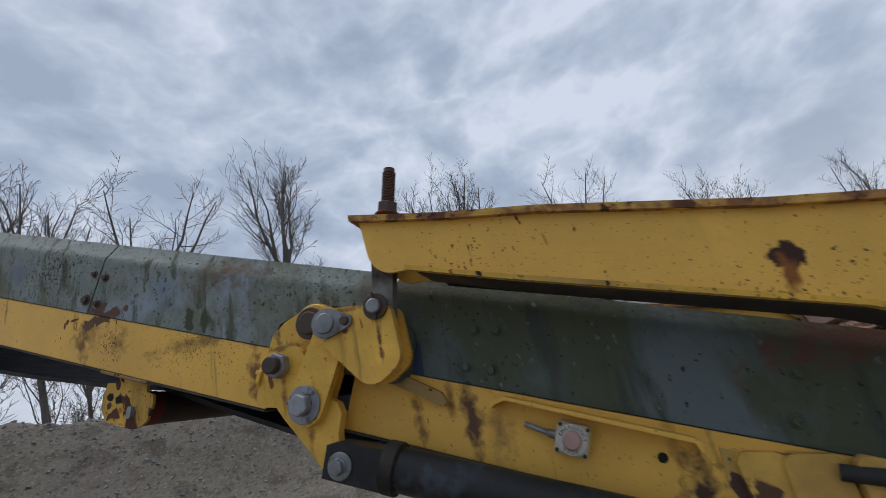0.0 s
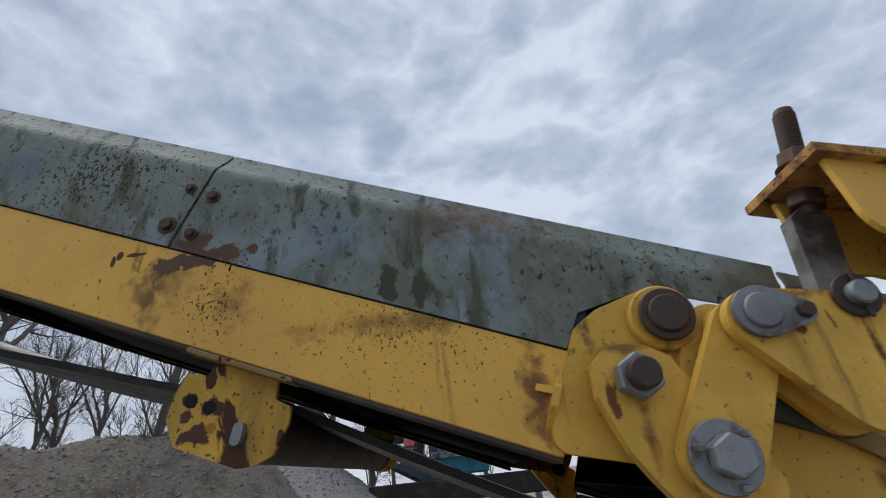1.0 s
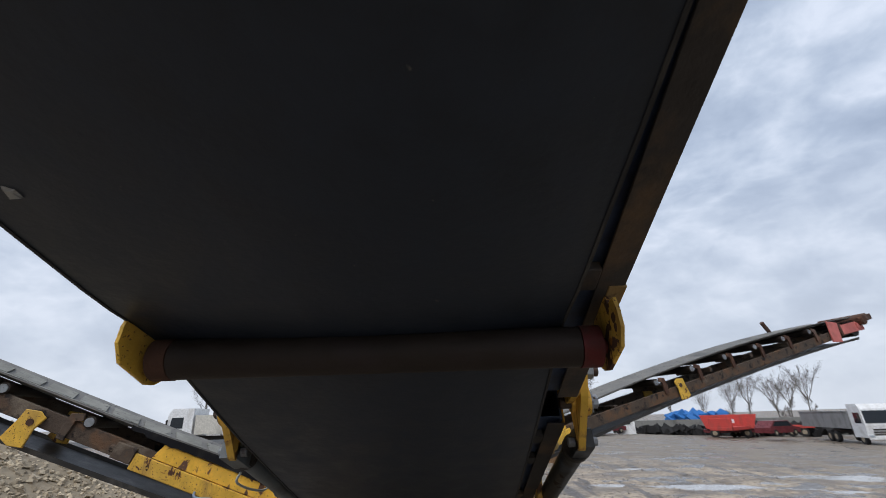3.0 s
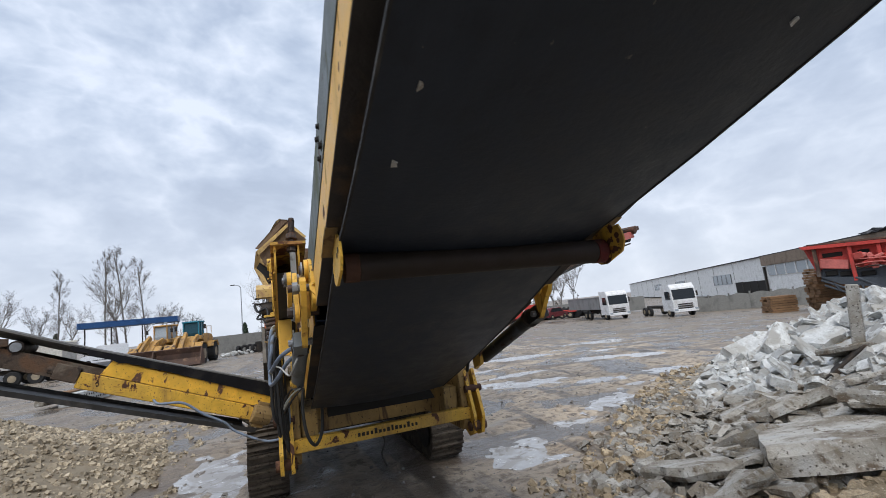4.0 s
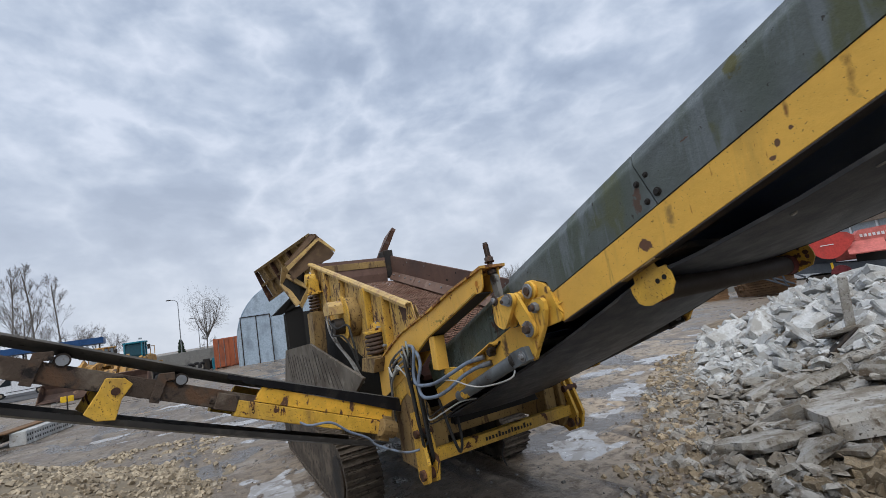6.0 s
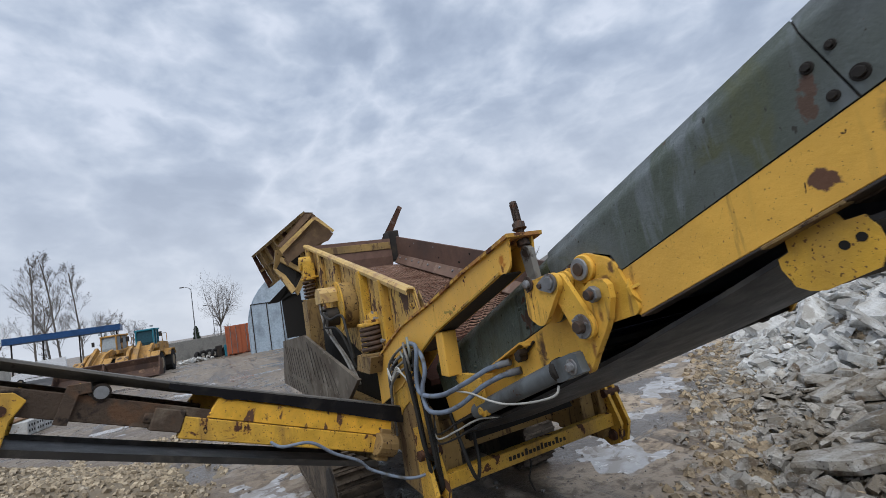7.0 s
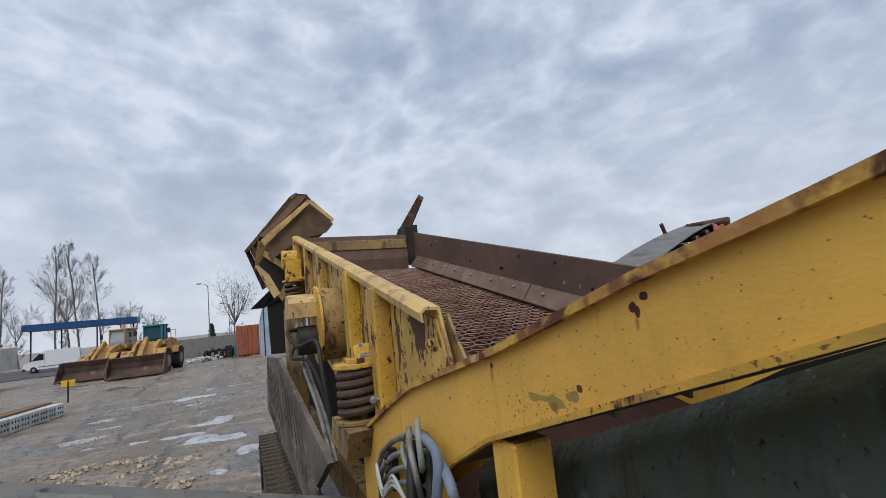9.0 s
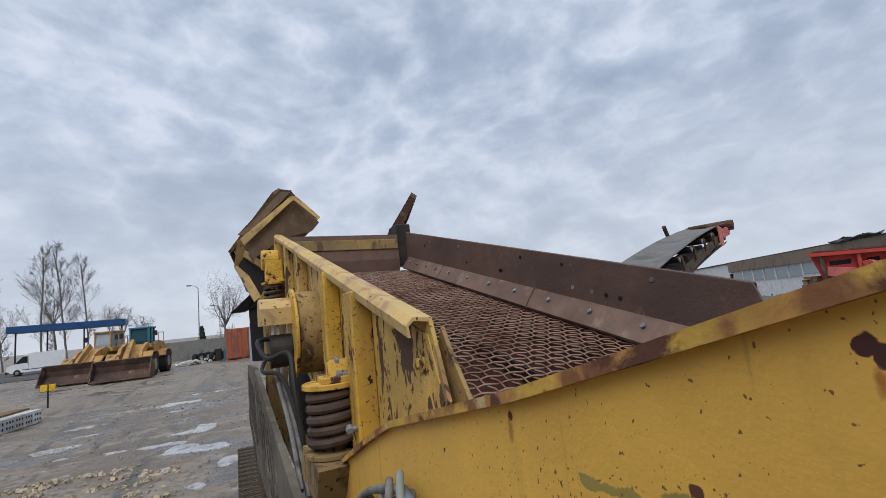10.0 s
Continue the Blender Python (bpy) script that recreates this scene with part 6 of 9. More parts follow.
    for k, x in enumerate(np.linspace(0.0, far, 14)):
        z = -0.37 - 0.05 * math.sin(math.pi * k / 13)
        rows.append([bm.verts.new((x, y, zz)) for y, zz in ((0.0, z + 0.05), (0.02, z + 0.01), (0.3, z - 0.02), (0.6, z + 0.01), (0.62, z + 0.05), (0.60, z + 0.02), (0.3, z), (0.02, z + 0.025))])
    for a, b in zip(rows, rows[1:]):
        for j in range(8):
            bm.faces.new((a[j], a[(j + 1) % 8], b[(j + 1) % 8], b[j]))
    bm.faces.new(rows[0])
    bm.faces.new(rows[-1][::-1])
    put("return_belt", bm, rubber_wet, frame_ob, "slack dark grey return belt", smooth=True)
    for x in np.arange(1.85, far, 0.69):
        bm = B()
        rod(bm, (x, -0.035, -0.065), (x, 0.66, -0.065), 0.045, sides=20)
        rol = put("idler_roller", bm, roller_steel, frame_ob, "grey idler roller", smooth=True)
        bm = B()
        rod(bm, (x, -0.045, -0.065), (x, -0.036, -0.065), 0.034, sides=16)
        bend(bm)
        part("roller_end", bm, steel_zinc, rol)
        bm = B()
        prism(bm, [(x + 0.09, -0.24), (x + 0.15, -0.24), (x + 0.15, -0.05), (x + 0.06, -0.02), (x + 0.04, -0.07), (x + 0.09, -0.09)], "y", -0.05, -0.026)
        put("roller_stand", bm, frame_brown if s < 0 else steel_rust, frame_ob, "", 0.003)
    bm = B()
    rod(bm, (far, 0.02, -0.17), (far, 0.60, -0.17), 0.13, sides=24)
    put("head_drum", bm, steel_dark, frame_ob, smooth=True)
    for y in (-0.03, 0.65):
        bm = B()
        box(bm, (far - 0.15, y, -0.15), (0.65, 0.03, 0.16))
        box(bm, (far + 0.05, y, -0.13), (0.14, 0.06, 0.10))
        put("head_plate", bm, red_faded if s > 0 else steel_rust, frame_ob, "faded red head plate" if s > 0 else "rusty head plate", 0.004)
    if s > 0:
        # rusty drive and tensioner at the head
        for y in (-0.055, 0.675):
            bm = B()
            prism(bm, [(far - 0.85, -0.30), (far - 0.62, -0.34), (far - 0.55, -0.02), (far - 0.80, 0.03)], "y", y - 0.012, y + 0.012)
            put("head_gusset", bm, red_faded, frame_ob, "faded red gusset plate", 0.004)
        bm = B()
        rod(bm, (far + 0.10, -0.14, -0.06), (far + 0.10, 0.30, -0.06), 0.085, sides=16)
        rod(bm, (far + 0.28, -0.10, -0.02), (far + 0.28, 0.66, -0.02), 0.05, sides=14)
        box(bm, (far + 0.22, 0.70, -0.05), (0.34, 0.05, 0.10))
        box(bm, (far + 0.22, -0.08, -0.05), (0.40, 0.05, 0.10))
        put("drive_motor", bm, steel_rust, frame_ob, "rusty drive motor at the head", 0.01)
        bm = B()
        rod(bm, (far - 1.15, 0.66, 0.02), (far - 1.25, 0.66, 0.22), 0.035, sides=10)
        put("frame_stub", bm, steel_rust, frame_ob, "bent rusty stub", 0.004)
    return frame_ob


side_conveyor((-0.98, 5.10, 1.30), (-1.17, -0.31, 0.50), 5.6, "dark side conveyor with a yellow root and slack belt", -1)
side_conveyor((1.15, 6.42, 1.78), (6.0, 2.42, 1.55), 6.6, "rusty side conveyor rising over the yard", 1, 0.14, 0.35)

# ---- hoses, stop buttons and small fittings on the plant ----
def hose(name, pts, r, mat_, label=""):
    bm = B()
    tube(bm, pts, r, 10, 8)
    return pp(name, bm, mat_, label, smooth=True)


# two thick grey hoses that loop from the pipes to the folding cylinder on the conveyor's flank
hose("hydraulic_hose", [(-0.90, 4.62, 1.865), (-0.92, 4.46, 1.862), (-0.93, 4.41, 1.83), (-0.94, 4.42, 1.74), (-0.95, 4.44, 1.62), (-0.95, 4.38, 1.55), (-0.93, 4.11, 1.575), (-0.88, 3.86, 1.664), (-0.81, 3.76, 1.72), (-0.75, 3.71, 1.738)], 0.0145, hose_grey, "thick grey hydraulic hose")
hose("hydraulic_hose", [(-0.90, 4.50, 1.84), (-0.92, 4.36, 1.79), (-0.93, 4.32, 1.70), (-0.95, 4.35, 1.60), (-0.95, 4.36, 1.51), (-0.95, 4.29, 1.458), (-0.93, 4.12, 1.473), (-0.89, 3.96, 1.53), (-0.83, 3.80, 1.63), (-0.77, 3.69, 1.683), (-0.73, 3.65, 1.695)], 0.0145, hose_grey, "thick grey hydraulic hose")
for k, (pts, r0) in enumerate((([(-0.90, 4.63, 1.90), (-0.925, 4.56, 1.87), (-0.93, 4.54, 1.80), (-0.91, 4.60, 1.76)], 0.010), ([(-0.90, 4.72, 1.86), (-0.935, 4.62, 1.83), (-0.94, 4.57, 1.76), (-0.92, 4.60, 1.68)], 0.010), ([(-0.90, 4.80, 1.80), (-0.935, 4.70, 1.79), (-0.94, 4.62, 1.74), (-0.92, 4.62, 1.62)], 0.008))):
    hose("bent_pipe", pts, r0, rod_grey if k % 2 else hose_pale, "pale greenish bent pipe")
for x, y, z in ((-0.745, 3.70, 1.741), (-0.725, 3.64, 1.698)):
    bm = B()
    rod(bm, (x - 0.012, y + 0.03, z - 0.006), (x + 0.03, y - 0.05, z + 0.012), 0.02, sides=10)
    pp("hose_fitting", bm, steel_zinc, "crimped steel hose end", 0.003)
hose("pale_hose", [(-0.90, 3.97, 1.607), (-0.87, 3.855, 1.60), (-0.84, 3.73, 1.572), (-0.82, 3.58, 1.568), (-0.81, 3.37, 1.605), (-0.80, 3.22, 1.65), (-0.78, 3.205, 1.69)], 0.0055, wire_white, "thin pale hose to the cylinder")
for k, (dx, dy, low) in enumerate(((0, 0, 1.05), (0.03, 0.04, 0.95), (-0.02, 0.08, 1.0), (0.05, 0.1, 0.9), (-0.05, 0.03, 1.15))):
    hose("black_hose", [(-0.87 + dx, 4.62 + dy, 1.82), (-0.91 + dx, 4.54 + dy, 1.70), (-0.90 + dx, 4.50 + dy, 1.45), (-0.88 + dx, 4.48 + dy, low), (-0.80, 4.6 + dy, low - 0.12)], 0.014 + 0.003 * (k % 2), hose_black, "black hydraulic hose")
hose("looped_hose", [(-0.70, 4.55, 1.35), (-0.72, 4.42, 1.20), (-0.70, 4.36, 1.02), (-0.64, 4.40, 0.92), (-0.58, 4.46, 1.0), (-0.56, 4.52, 1.2), (-0.55, 4.55, 1.4)], 0.013, hose_black, "looped black hose behind the bumper")
hose("drooping_hose", [(-1.86, 4.86, 1.42), (-1.79, 4.75, 1.385), (-1.62, 4.73, 1.365), (-1.477, 4.74, 1.252), (-1.327, 4.74, 1.16), (-1.24, 4.74, 1.07), (-1.0, 4.68, 0.96), (-0.84, 4.6, 1.02), (-0.82, 4.58, 1.25)], 0.010, hose_grey, "thin grey hose drooping from the side conveyor")
for k in range(3):
    hose("thin_cable", [(-0.80, 4.6, 1.25 + 0.05 * k), (-0.86, 4.45, 1.20 + 0.03 * k), (-0.84, 4.2, 1.28 + 0.04 * k), (-0.78, 4.0, 1.38 + 0.03 * k), (-0.74, 3.8, 1.45)], 0.006, wire_white if k == 1 else hose_black, "thin loose cable")
# steel pipes with their manifold on the flank of the arm
for k in range(4):
    z = 1.86 - 0.05 * k
    hose("steel_pipe", [(-0.885, 4.60, z), (-0.90, 4.75, z - 0.03), (-0.905, 4.95, z - 0.10), (-0.91, 5.10, z - 0.20), (-0.90, 5.16, z - 0.36), (-0.89, 5.2, z - 0.6)], 0.011, steel_zinc if k % 2 else rod_grey, "bent steel pipe")
for k in range(3):
    hose("coiled_cable", [(-0.93, 5.08, 1.66 - 0.02 * k), (-0.94, 4.98, 1.60 - 0.012 * k), (-0.94, 4.90, 1.64 - 0.01 * k), (-0.94, 4.82, 1.69 - 0.015 * k), (-0.93, 4.74, 1.64), (-0.92, 4.66, 1.60 - 0.01 * k)], 0.006, wire_white, "bundle of pale cables")
for y, z in ((4.66, 1.74), (4.98, 1.66), (4.58, 1.60)):
    bm = B()
    box(bm, (-0.89, y, z), (0.03, 0.04, 0.15))
    for k in range(3):
        hexnut(bm, (-0.912, y, z - 0.05 + 0.05 * k), "x", 0.013, 0.025)
    pp("pipe_clamp", bm, steel_dark, "dark pipe clamp with fittings", 0.003)
bm = B()
prism(bm, [(4.62, 1.90), (4.98, 1.74), (5.22, 1.55), (5.30, 1.25), (5.15, 1.22), (5.02, 1.34), (4.86, 1.42), (4.70, 1.36), (4.58, 1.24), (4.56, 1.72)], "x", -0.868, -0.85)
pp("flank_plate", bm, yellow_worn, "chipped yellow flank plate with an arched cut-out", 0.003)
bm = B()
box(bm, (-0.80, 4.24, 1.80), (0.09, 0.012, 0.10))
pp("white_tag", bm, white_paint, "blank white plate behind the post", 0.002)
bm = B()
prism(bm, [(4.17, 1.63), (4.14, 1.665), (4.035, 1.678), (3.93, 1.68), (3.89, 1.655), (3.835, 1.50), (3.85, 1.46), (3.895, 1.445), (3.94, 1.47), (4.02, 1.57), (4.12, 1.60)], "x", -0.80, -0.772)
rod(bm, (-0.815, 3.895, 1.481), (-0.75, 3.895, 1.481), 0.022, sides=14)
pp("cylinder_anchor", bm, yellow_worn, "yellow anchor lug for the cylinder", 0.003)
bm = B()
hexnut(bm, cv(-0.72, -0.64, -0.16), "x", 0.03, 0.05)
rod(bm, cv(-0.70, -0.64, -0.16), cv(-0.70, -0.52, -0.13), 0.008, sides=8)
hexnut(bm, cv(-0.735, -0.60, -0.15), "x", 0.018, 0.05)
pp("stop_switch", bm, steel_dark, "broken black stop switch with a bare stud", 0.003)

# emergency stop on the other flank
switch_m = Matrix.Translation(cv(0.69, -0.742, -0.172)) @ Euler((radians(-21.6 - 2), 0, 0)).to_matrix().to_4x4() @ Matrix.Scale(0.9, 4)
bm = B()
box(bm, (0.020, 0, 0), (0.04, 0.084, 0.078), switch_m)
stop_box = pp("stop_button_box", bm, surface("cream_plastic", (0.52, 0.47, 0.33), 0.5, layers=[layer((0.3, 0.25, 0.16), 9, 0.5, 0.7)]), "dusty cream emergency stop box", 0.006)


def disc(name, r0, x0, x1, mat_, bev=0.0):
    bm = B()
    rod(bm, (x0, 0.0, 0.0), (x1, 0.0, 0.0), r0, sides=32)
    bmesh.ops.transform(bm, matrix=switch_m, verts=bm.verts)
    return part(name, bm, mat_, stop_box, "", bev, True)


disc("label_ring", 0.037, 0.040, 0.0425, plain("white_ring_label", (0.62, 0.60, 0.55), 0.6))
disc("push_button", 0.0235, 0.0425, 0.062, plain("faded_pink_button", (0.44, 0.28, 0.25), 0.5), 0.004)
for y, z in ((-0.034, 0.031), (0.034, 0.031), (-0.034, -0.031), (0.034, -0.031)):
    bm = B()
    rod(bm, (0.040, y, z), (0.0425, y, z), 0.005, sides=10)
    bmesh.ops.transform(bm, matrix=switch_m, verts=bm.verts)
    part("cover_screw", bm, steel_dark, stop_box)


def letter(ch, size, m, material, parent):
    """One raised letter as a mesh, from the built-in font."""
    cu = bpy.data.curves.new("letter", "FONT")
    cu.body, cu.size, cu.align_x, cu.align_y, cu.extrude = ch, size, "CENTER", "CENTER", 0.0004
    tmp = bpy.data.objects.new("letter", cu)
    me = bpy.data.meshes.new_from_object(tmp)
    bpy.data.objects.remove(tmp)
    bpy.data.curves.remove(cu)
    me.transform(m)
    me.materials.append(material)
    ob = new("letter", me)
    ob.parent = parent
    return ob


FACE = Matrix(((0, 0, 1, 0.0433), (1, 0, 0, 0), (0, 1, 0, 0), (0, 0, 0, 1)))
for k, ch in enumerate("EMERGENCY"):
    a = radians(168 - 19.5 * k)
    letter(ch, 0.0125, switch_m @ FACE @ Matrix.Translation((0.0302 * math.cos(a), 0.0302 * math.sin(a), 0)) @ Matrix.Rotation(a - math.pi / 2, 4, "Z"), print_black, stop_box)
for k, ch in enumerate("STOP"):
    a = radians(240 + 20 * k)
    letter(ch, 0.0125, switch_m @ FACE @ Matrix.Translation((0.0302 * math.cos(a), 0.0302 * math.sin(a), 0)) @ Matrix.Rotation(a + math.pi / 2, 4, "Z"), print_black, stop_box)
bm = B()
rod(bm, (0.02, -0.042, 0.0), (0.02, -0.062, 0.0), 0.011, sides=12)
rod(bm, (0.02, -0.062, 0.0), (0.018, -0.125, 0.008), 0.007, sides=10)
bmesh.ops.transform(bm, matrix=switch_m, verts=bm.verts)
part("cable_gland", bm, steel_zinc, stop_box, "grey cable gland with a stub of cable")
bm = B()
c = cv(0.69, -0.933, -0.174)
rod(bm, (0.689, c[1], c[2]), (0.6925, c[1], c[2]), 0.011, sides=16)
cp("bolt_hole", bm, black_void)
# chipped hose guards further down that flank, on a stained patch
bm = B()
uvprism(bm, [(-1.04, -0.13), (-1.42, -0.13), (-1.42, -0.262), (-1.12, -0.262), (-1.06, -0.20)], 0.6905, 0.6935)
pp("stained_plate", bm, yellow_peeled, "stained plate behind the hose guards", 0.001)
for y, z, w, lean, x0 in ((3.985, 1.655, 0.050, 0.02, 0.715), (4.065, 1.64, 0.055, 0.0, 0.725), (4.16, 1.62, 0.022, -0.02, 0.745)):
    bm = B()
    prism(bm, hull2([((y - w * 0.5, z - 0.02), 0.022), ((y + w * 0.55, z - 0.03), 0.022), ((y - w * 0.6 + lean, z - 0.24), 0.02), ((y + w * 0.6 + lean, z - 0.26), 0.02)]), "x", x0 - 0.03, x0)
    pp("hose_guard", bm, yellow_edge_light, "chipped yellow hose guard plate", 0.008)
hose("black_hose", [(0.73, 4.10, 1.60), (0.76, 4.20, 1.57), (0.75, 4.30, 1.50), (0.74, 4.4, 1.3)], 0.016, hose_black, "black hydraulic hose")

# ---- ground: one sheet to the horizon, rutted near the machine ----
def smooth(t):
    t = max(0.0, min(1.0, t))
    return t * t * (3 - 2 * t)


def lie(x, y):
    """The broad lie of the land."""
    z = -0.024 * max(0.0, min(x, 75) - 5) * smooth((x - 5) / 8)
    z -= 0.45 * smooth((x - 14) / 18) * smooth((y - 20) / 12)
    return z


POOLS = [(-1.75, 7.6, 0.55, 1.5), (2.25, 6.2, 0.6, 0.3), (1.7, 5.5, 0.45, 0.25), (3.7, 6.7, 0.75, 0.35), (4.9, 7.3, 1.0, 0.4), (7.5, 8.9, 0.9, 0.35), (8.6, 12.0, 1.3, 0.4), (11.5, 17.0, 2.2, 0.6), (1.2, 4.0, 0.28, 0.2), (6.5, 15.0, 1.6, 0.35), (3.2, 10.5, 1.2, 0.3),
         (-2.3, 15.0, 0.25, 0.24), (-1.7, 14.5, 0.2, 0.22), (-1.4, 13.1, 0.2, 0.25), (-2.5, 13.3, 0.2, 0.22), (-3.1, 18.8, 0.6, 0.4), (-1.9, 12.0, 0.18, 0.18), (-4.7, 16.1, 0.5, 0.2), (-2.0, 17.0, 0.35, 0.5), (-3.2, 22.5, 2.6, 0.5), (-1.6, 24.5, 2.2, 0.4), (-1.0, 11.0, 0.4, 0.5)]


pool_rng = random.Random(12)
for _ in range(46):
    px, py = pool_rng.uniform(0.5, 13), pool_rng.uniform(5.5, 20)
    POOLS.append((px, py, pool_rng.uniform(0.25, 0.8), pool_rng.uniform(0.12, 0.3)))
for _ in range(14):
    POOLS.append((pool_rng.uniform(-6, -1.2), pool_rng.uniform(10, 26), pool_rng.uniform(0.2, 0.5), pool_rng.uniform(0.15, 0.35)))


def relief(x, y):
    f = max(0.0, 1 - max(abs(x) - 30, abs(y - 15) - 35, 0) / 30)
    r = 0.03 * noise.noise((x * 0.35, y * 0.35, 0)) + 0.022 * noise.noise((x * 1.3 + 0.5 * y, y * 1.1, 3)) + 0.020 * noise.noise((x * 3.1, y * 3.3, 7)) + 0.020 * noise.noise((x * 6.3, y * 5.1, 11)) + 0.014
    for px, py, qx, qy in POOLS:
        d = ((x - px) / (qx * 1.5)) ** 2 + ((y - py) / (qy * 1.5)) ** 2
        if d < 5:
            r -= 0.052 * math.exp(-d * 1.3)
    return lie(x, y) + r * f


def spread(lo, hi, near_lo, near_hi, step):
    seq = list(np.arange(near_lo, near_hi + 1e-6, step))
    for sign, edge, end in ((-1, near_lo, lo), (1, near_hi, hi)):
        p, st = edge, step
        while abs(p) < abs(end):
            st *= 1.22
            p += sign * st
            seq.append(p)
    return sorted(seq)


gx, gy = spread(-900, 900, -8, 11, 0.09), spread(-900, 900, 0, 21, 0.10)
verts = [(x, y, relief(x, y)) for y in gy for x in gx]
nx = len(gx)
faces = [(j * nx + i, j * nx + i + 1, (j + 1) * nx + i + 1, (j + 1) * nx + i) for j in range(len(gy) - 1) for i in range(nx - 1)]
me = bpy.data.meshes.new("ground")
me.from_pydata(verts, [], faces)
me.materials.append(mud)
for p in me.polygons:
    p.use_smooth = True
tagged(new("ground", me), "wet rutted brown mud yard with icy puddles", "ground", kind="structure")

# the hollows hold thinly frozen water, its colour whitened for the reflected sky
wx, wy = np.arange(-12, 20, 1.0), np.arange(1, 31, 1.0)
wn_ = len(wx)
me = bpy.data.meshes.new("puddle_water")
me.from_pydata([(x, y, lie(x, y) - 0.026) for y in wy for x in wx], [], [(j * wn_ + i, j * wn_ + i + 1, (j + 1) * wn_ + i + 1, (j + 1) * wn_ + i) for j in range(len(wy) - 1) for i in range(wn_ - 1)])
me.materials.append(puddle_ice)
tagged(new("puddle_water", me), "thinly frozen water in the ruts, whitened for the sky's reflection", "water", kind="structure")

# asphalt road past the far end of the yard
rx, ry = np.arange(-75, -8.9, 1.5), np.arange(53.5, 77, 1.0)
rv = [(x, y + 0.06 * (x + 20) + 0.4 * noise.noise((x * 0.4, y * 0.2, 2)), relief(x, y) + 0.035 + 0.08 * smooth((y - 53.5) / 6)) for y in ry for x in rx]
rn = len(rx)
me = bpy.data.meshes.new("road")
me.from_pydata(rv, [], [(j * rn + i, j * rn + i + 1, (j + 1) * rn + i + 1, (j + 1) * rn + i) for j in range(len(ry) - 1) for i in range(rn - 1)])
me.materials.append(surface("old_asphalt", (0.065, 0.066, 0.07), 0.8, layers=[layer((0.10, 0.095, 0.09), 0.4, 0.48, 0.64), layer((0.15, 0.135, 0.115), 1.5, 0.58, 0.68, seed=4)], bump=(30, 0.3)))
tagged(new("road", me), "dark worn asphalt road past the yard", "road", kind="structure")

# ---- heaps of rubble, gravel and soil ----
def rubble_height(x, y):
    d = (x - 1.2) * 0.538 - (y - 3.7) * 0.843
    a = smooth(d / 3.6) * smooth((x - 0.9 + 1.1 * noise.noise((x * 0.7, y * 0.7, 9)) * (1 - smooth((x - 1) / 2.5)) * (1 - smooth((y - 0.5) / 1.5))) / 3.2)
    b = smooth((x - 3.5) / 4.0)
    return relief(x, y) + a * (0.55 + 0.75 * b) * (1 - smooth((d - 6.5) / 4)) * (1 - smooth((x - 12) / 6)) + 0.10 * a * noise.noise((x * 0.9, y * 0.9, 5))


def height_sheet(name, fn, x0, x1, y0, y1, step, material, sink=0.02, keep=0.012):
    """A sheet over part of the ground wherever fn stands clear of it, sunk at its rim."""
    xs, ys = np.arange(x0, x1, step), np.arange(y0, y1, step)
    bm = B()
    grid = {}
    for i, x in enumerate(xs):
        for j, y in enumerate(ys):
            h = fn(x, y)
            grid[i, j] = bm.verts.new((x, y, h if h > relief(x, y) + keep else relief(x, y) - sink))
    for i in range(len(xs) - 1):
        for j in range(len(ys) - 1):
            q = [grid[i, j], grid[i + 1, j], grid[i + 1, j + 1], grid[i, j + 1]]
            if any(v.co.z > relief(v.co.x, v.co.y) for v in q):
                bm.faces.new(q)
    bmesh.ops.delete(bm, geom=[v for v in bm.verts if not v.link_faces], context="VERTS")
    return part(name, bm, material, smooth=True)


heap = height_sheet("rubble_mound", rubble_height, -0.2, 19, -6, 12, 0.2, rubble_soil)
tagged(heap, "heap of broken concrete slabs and stones on muddy ground", "rubble heap")

rng = random.Random(21)


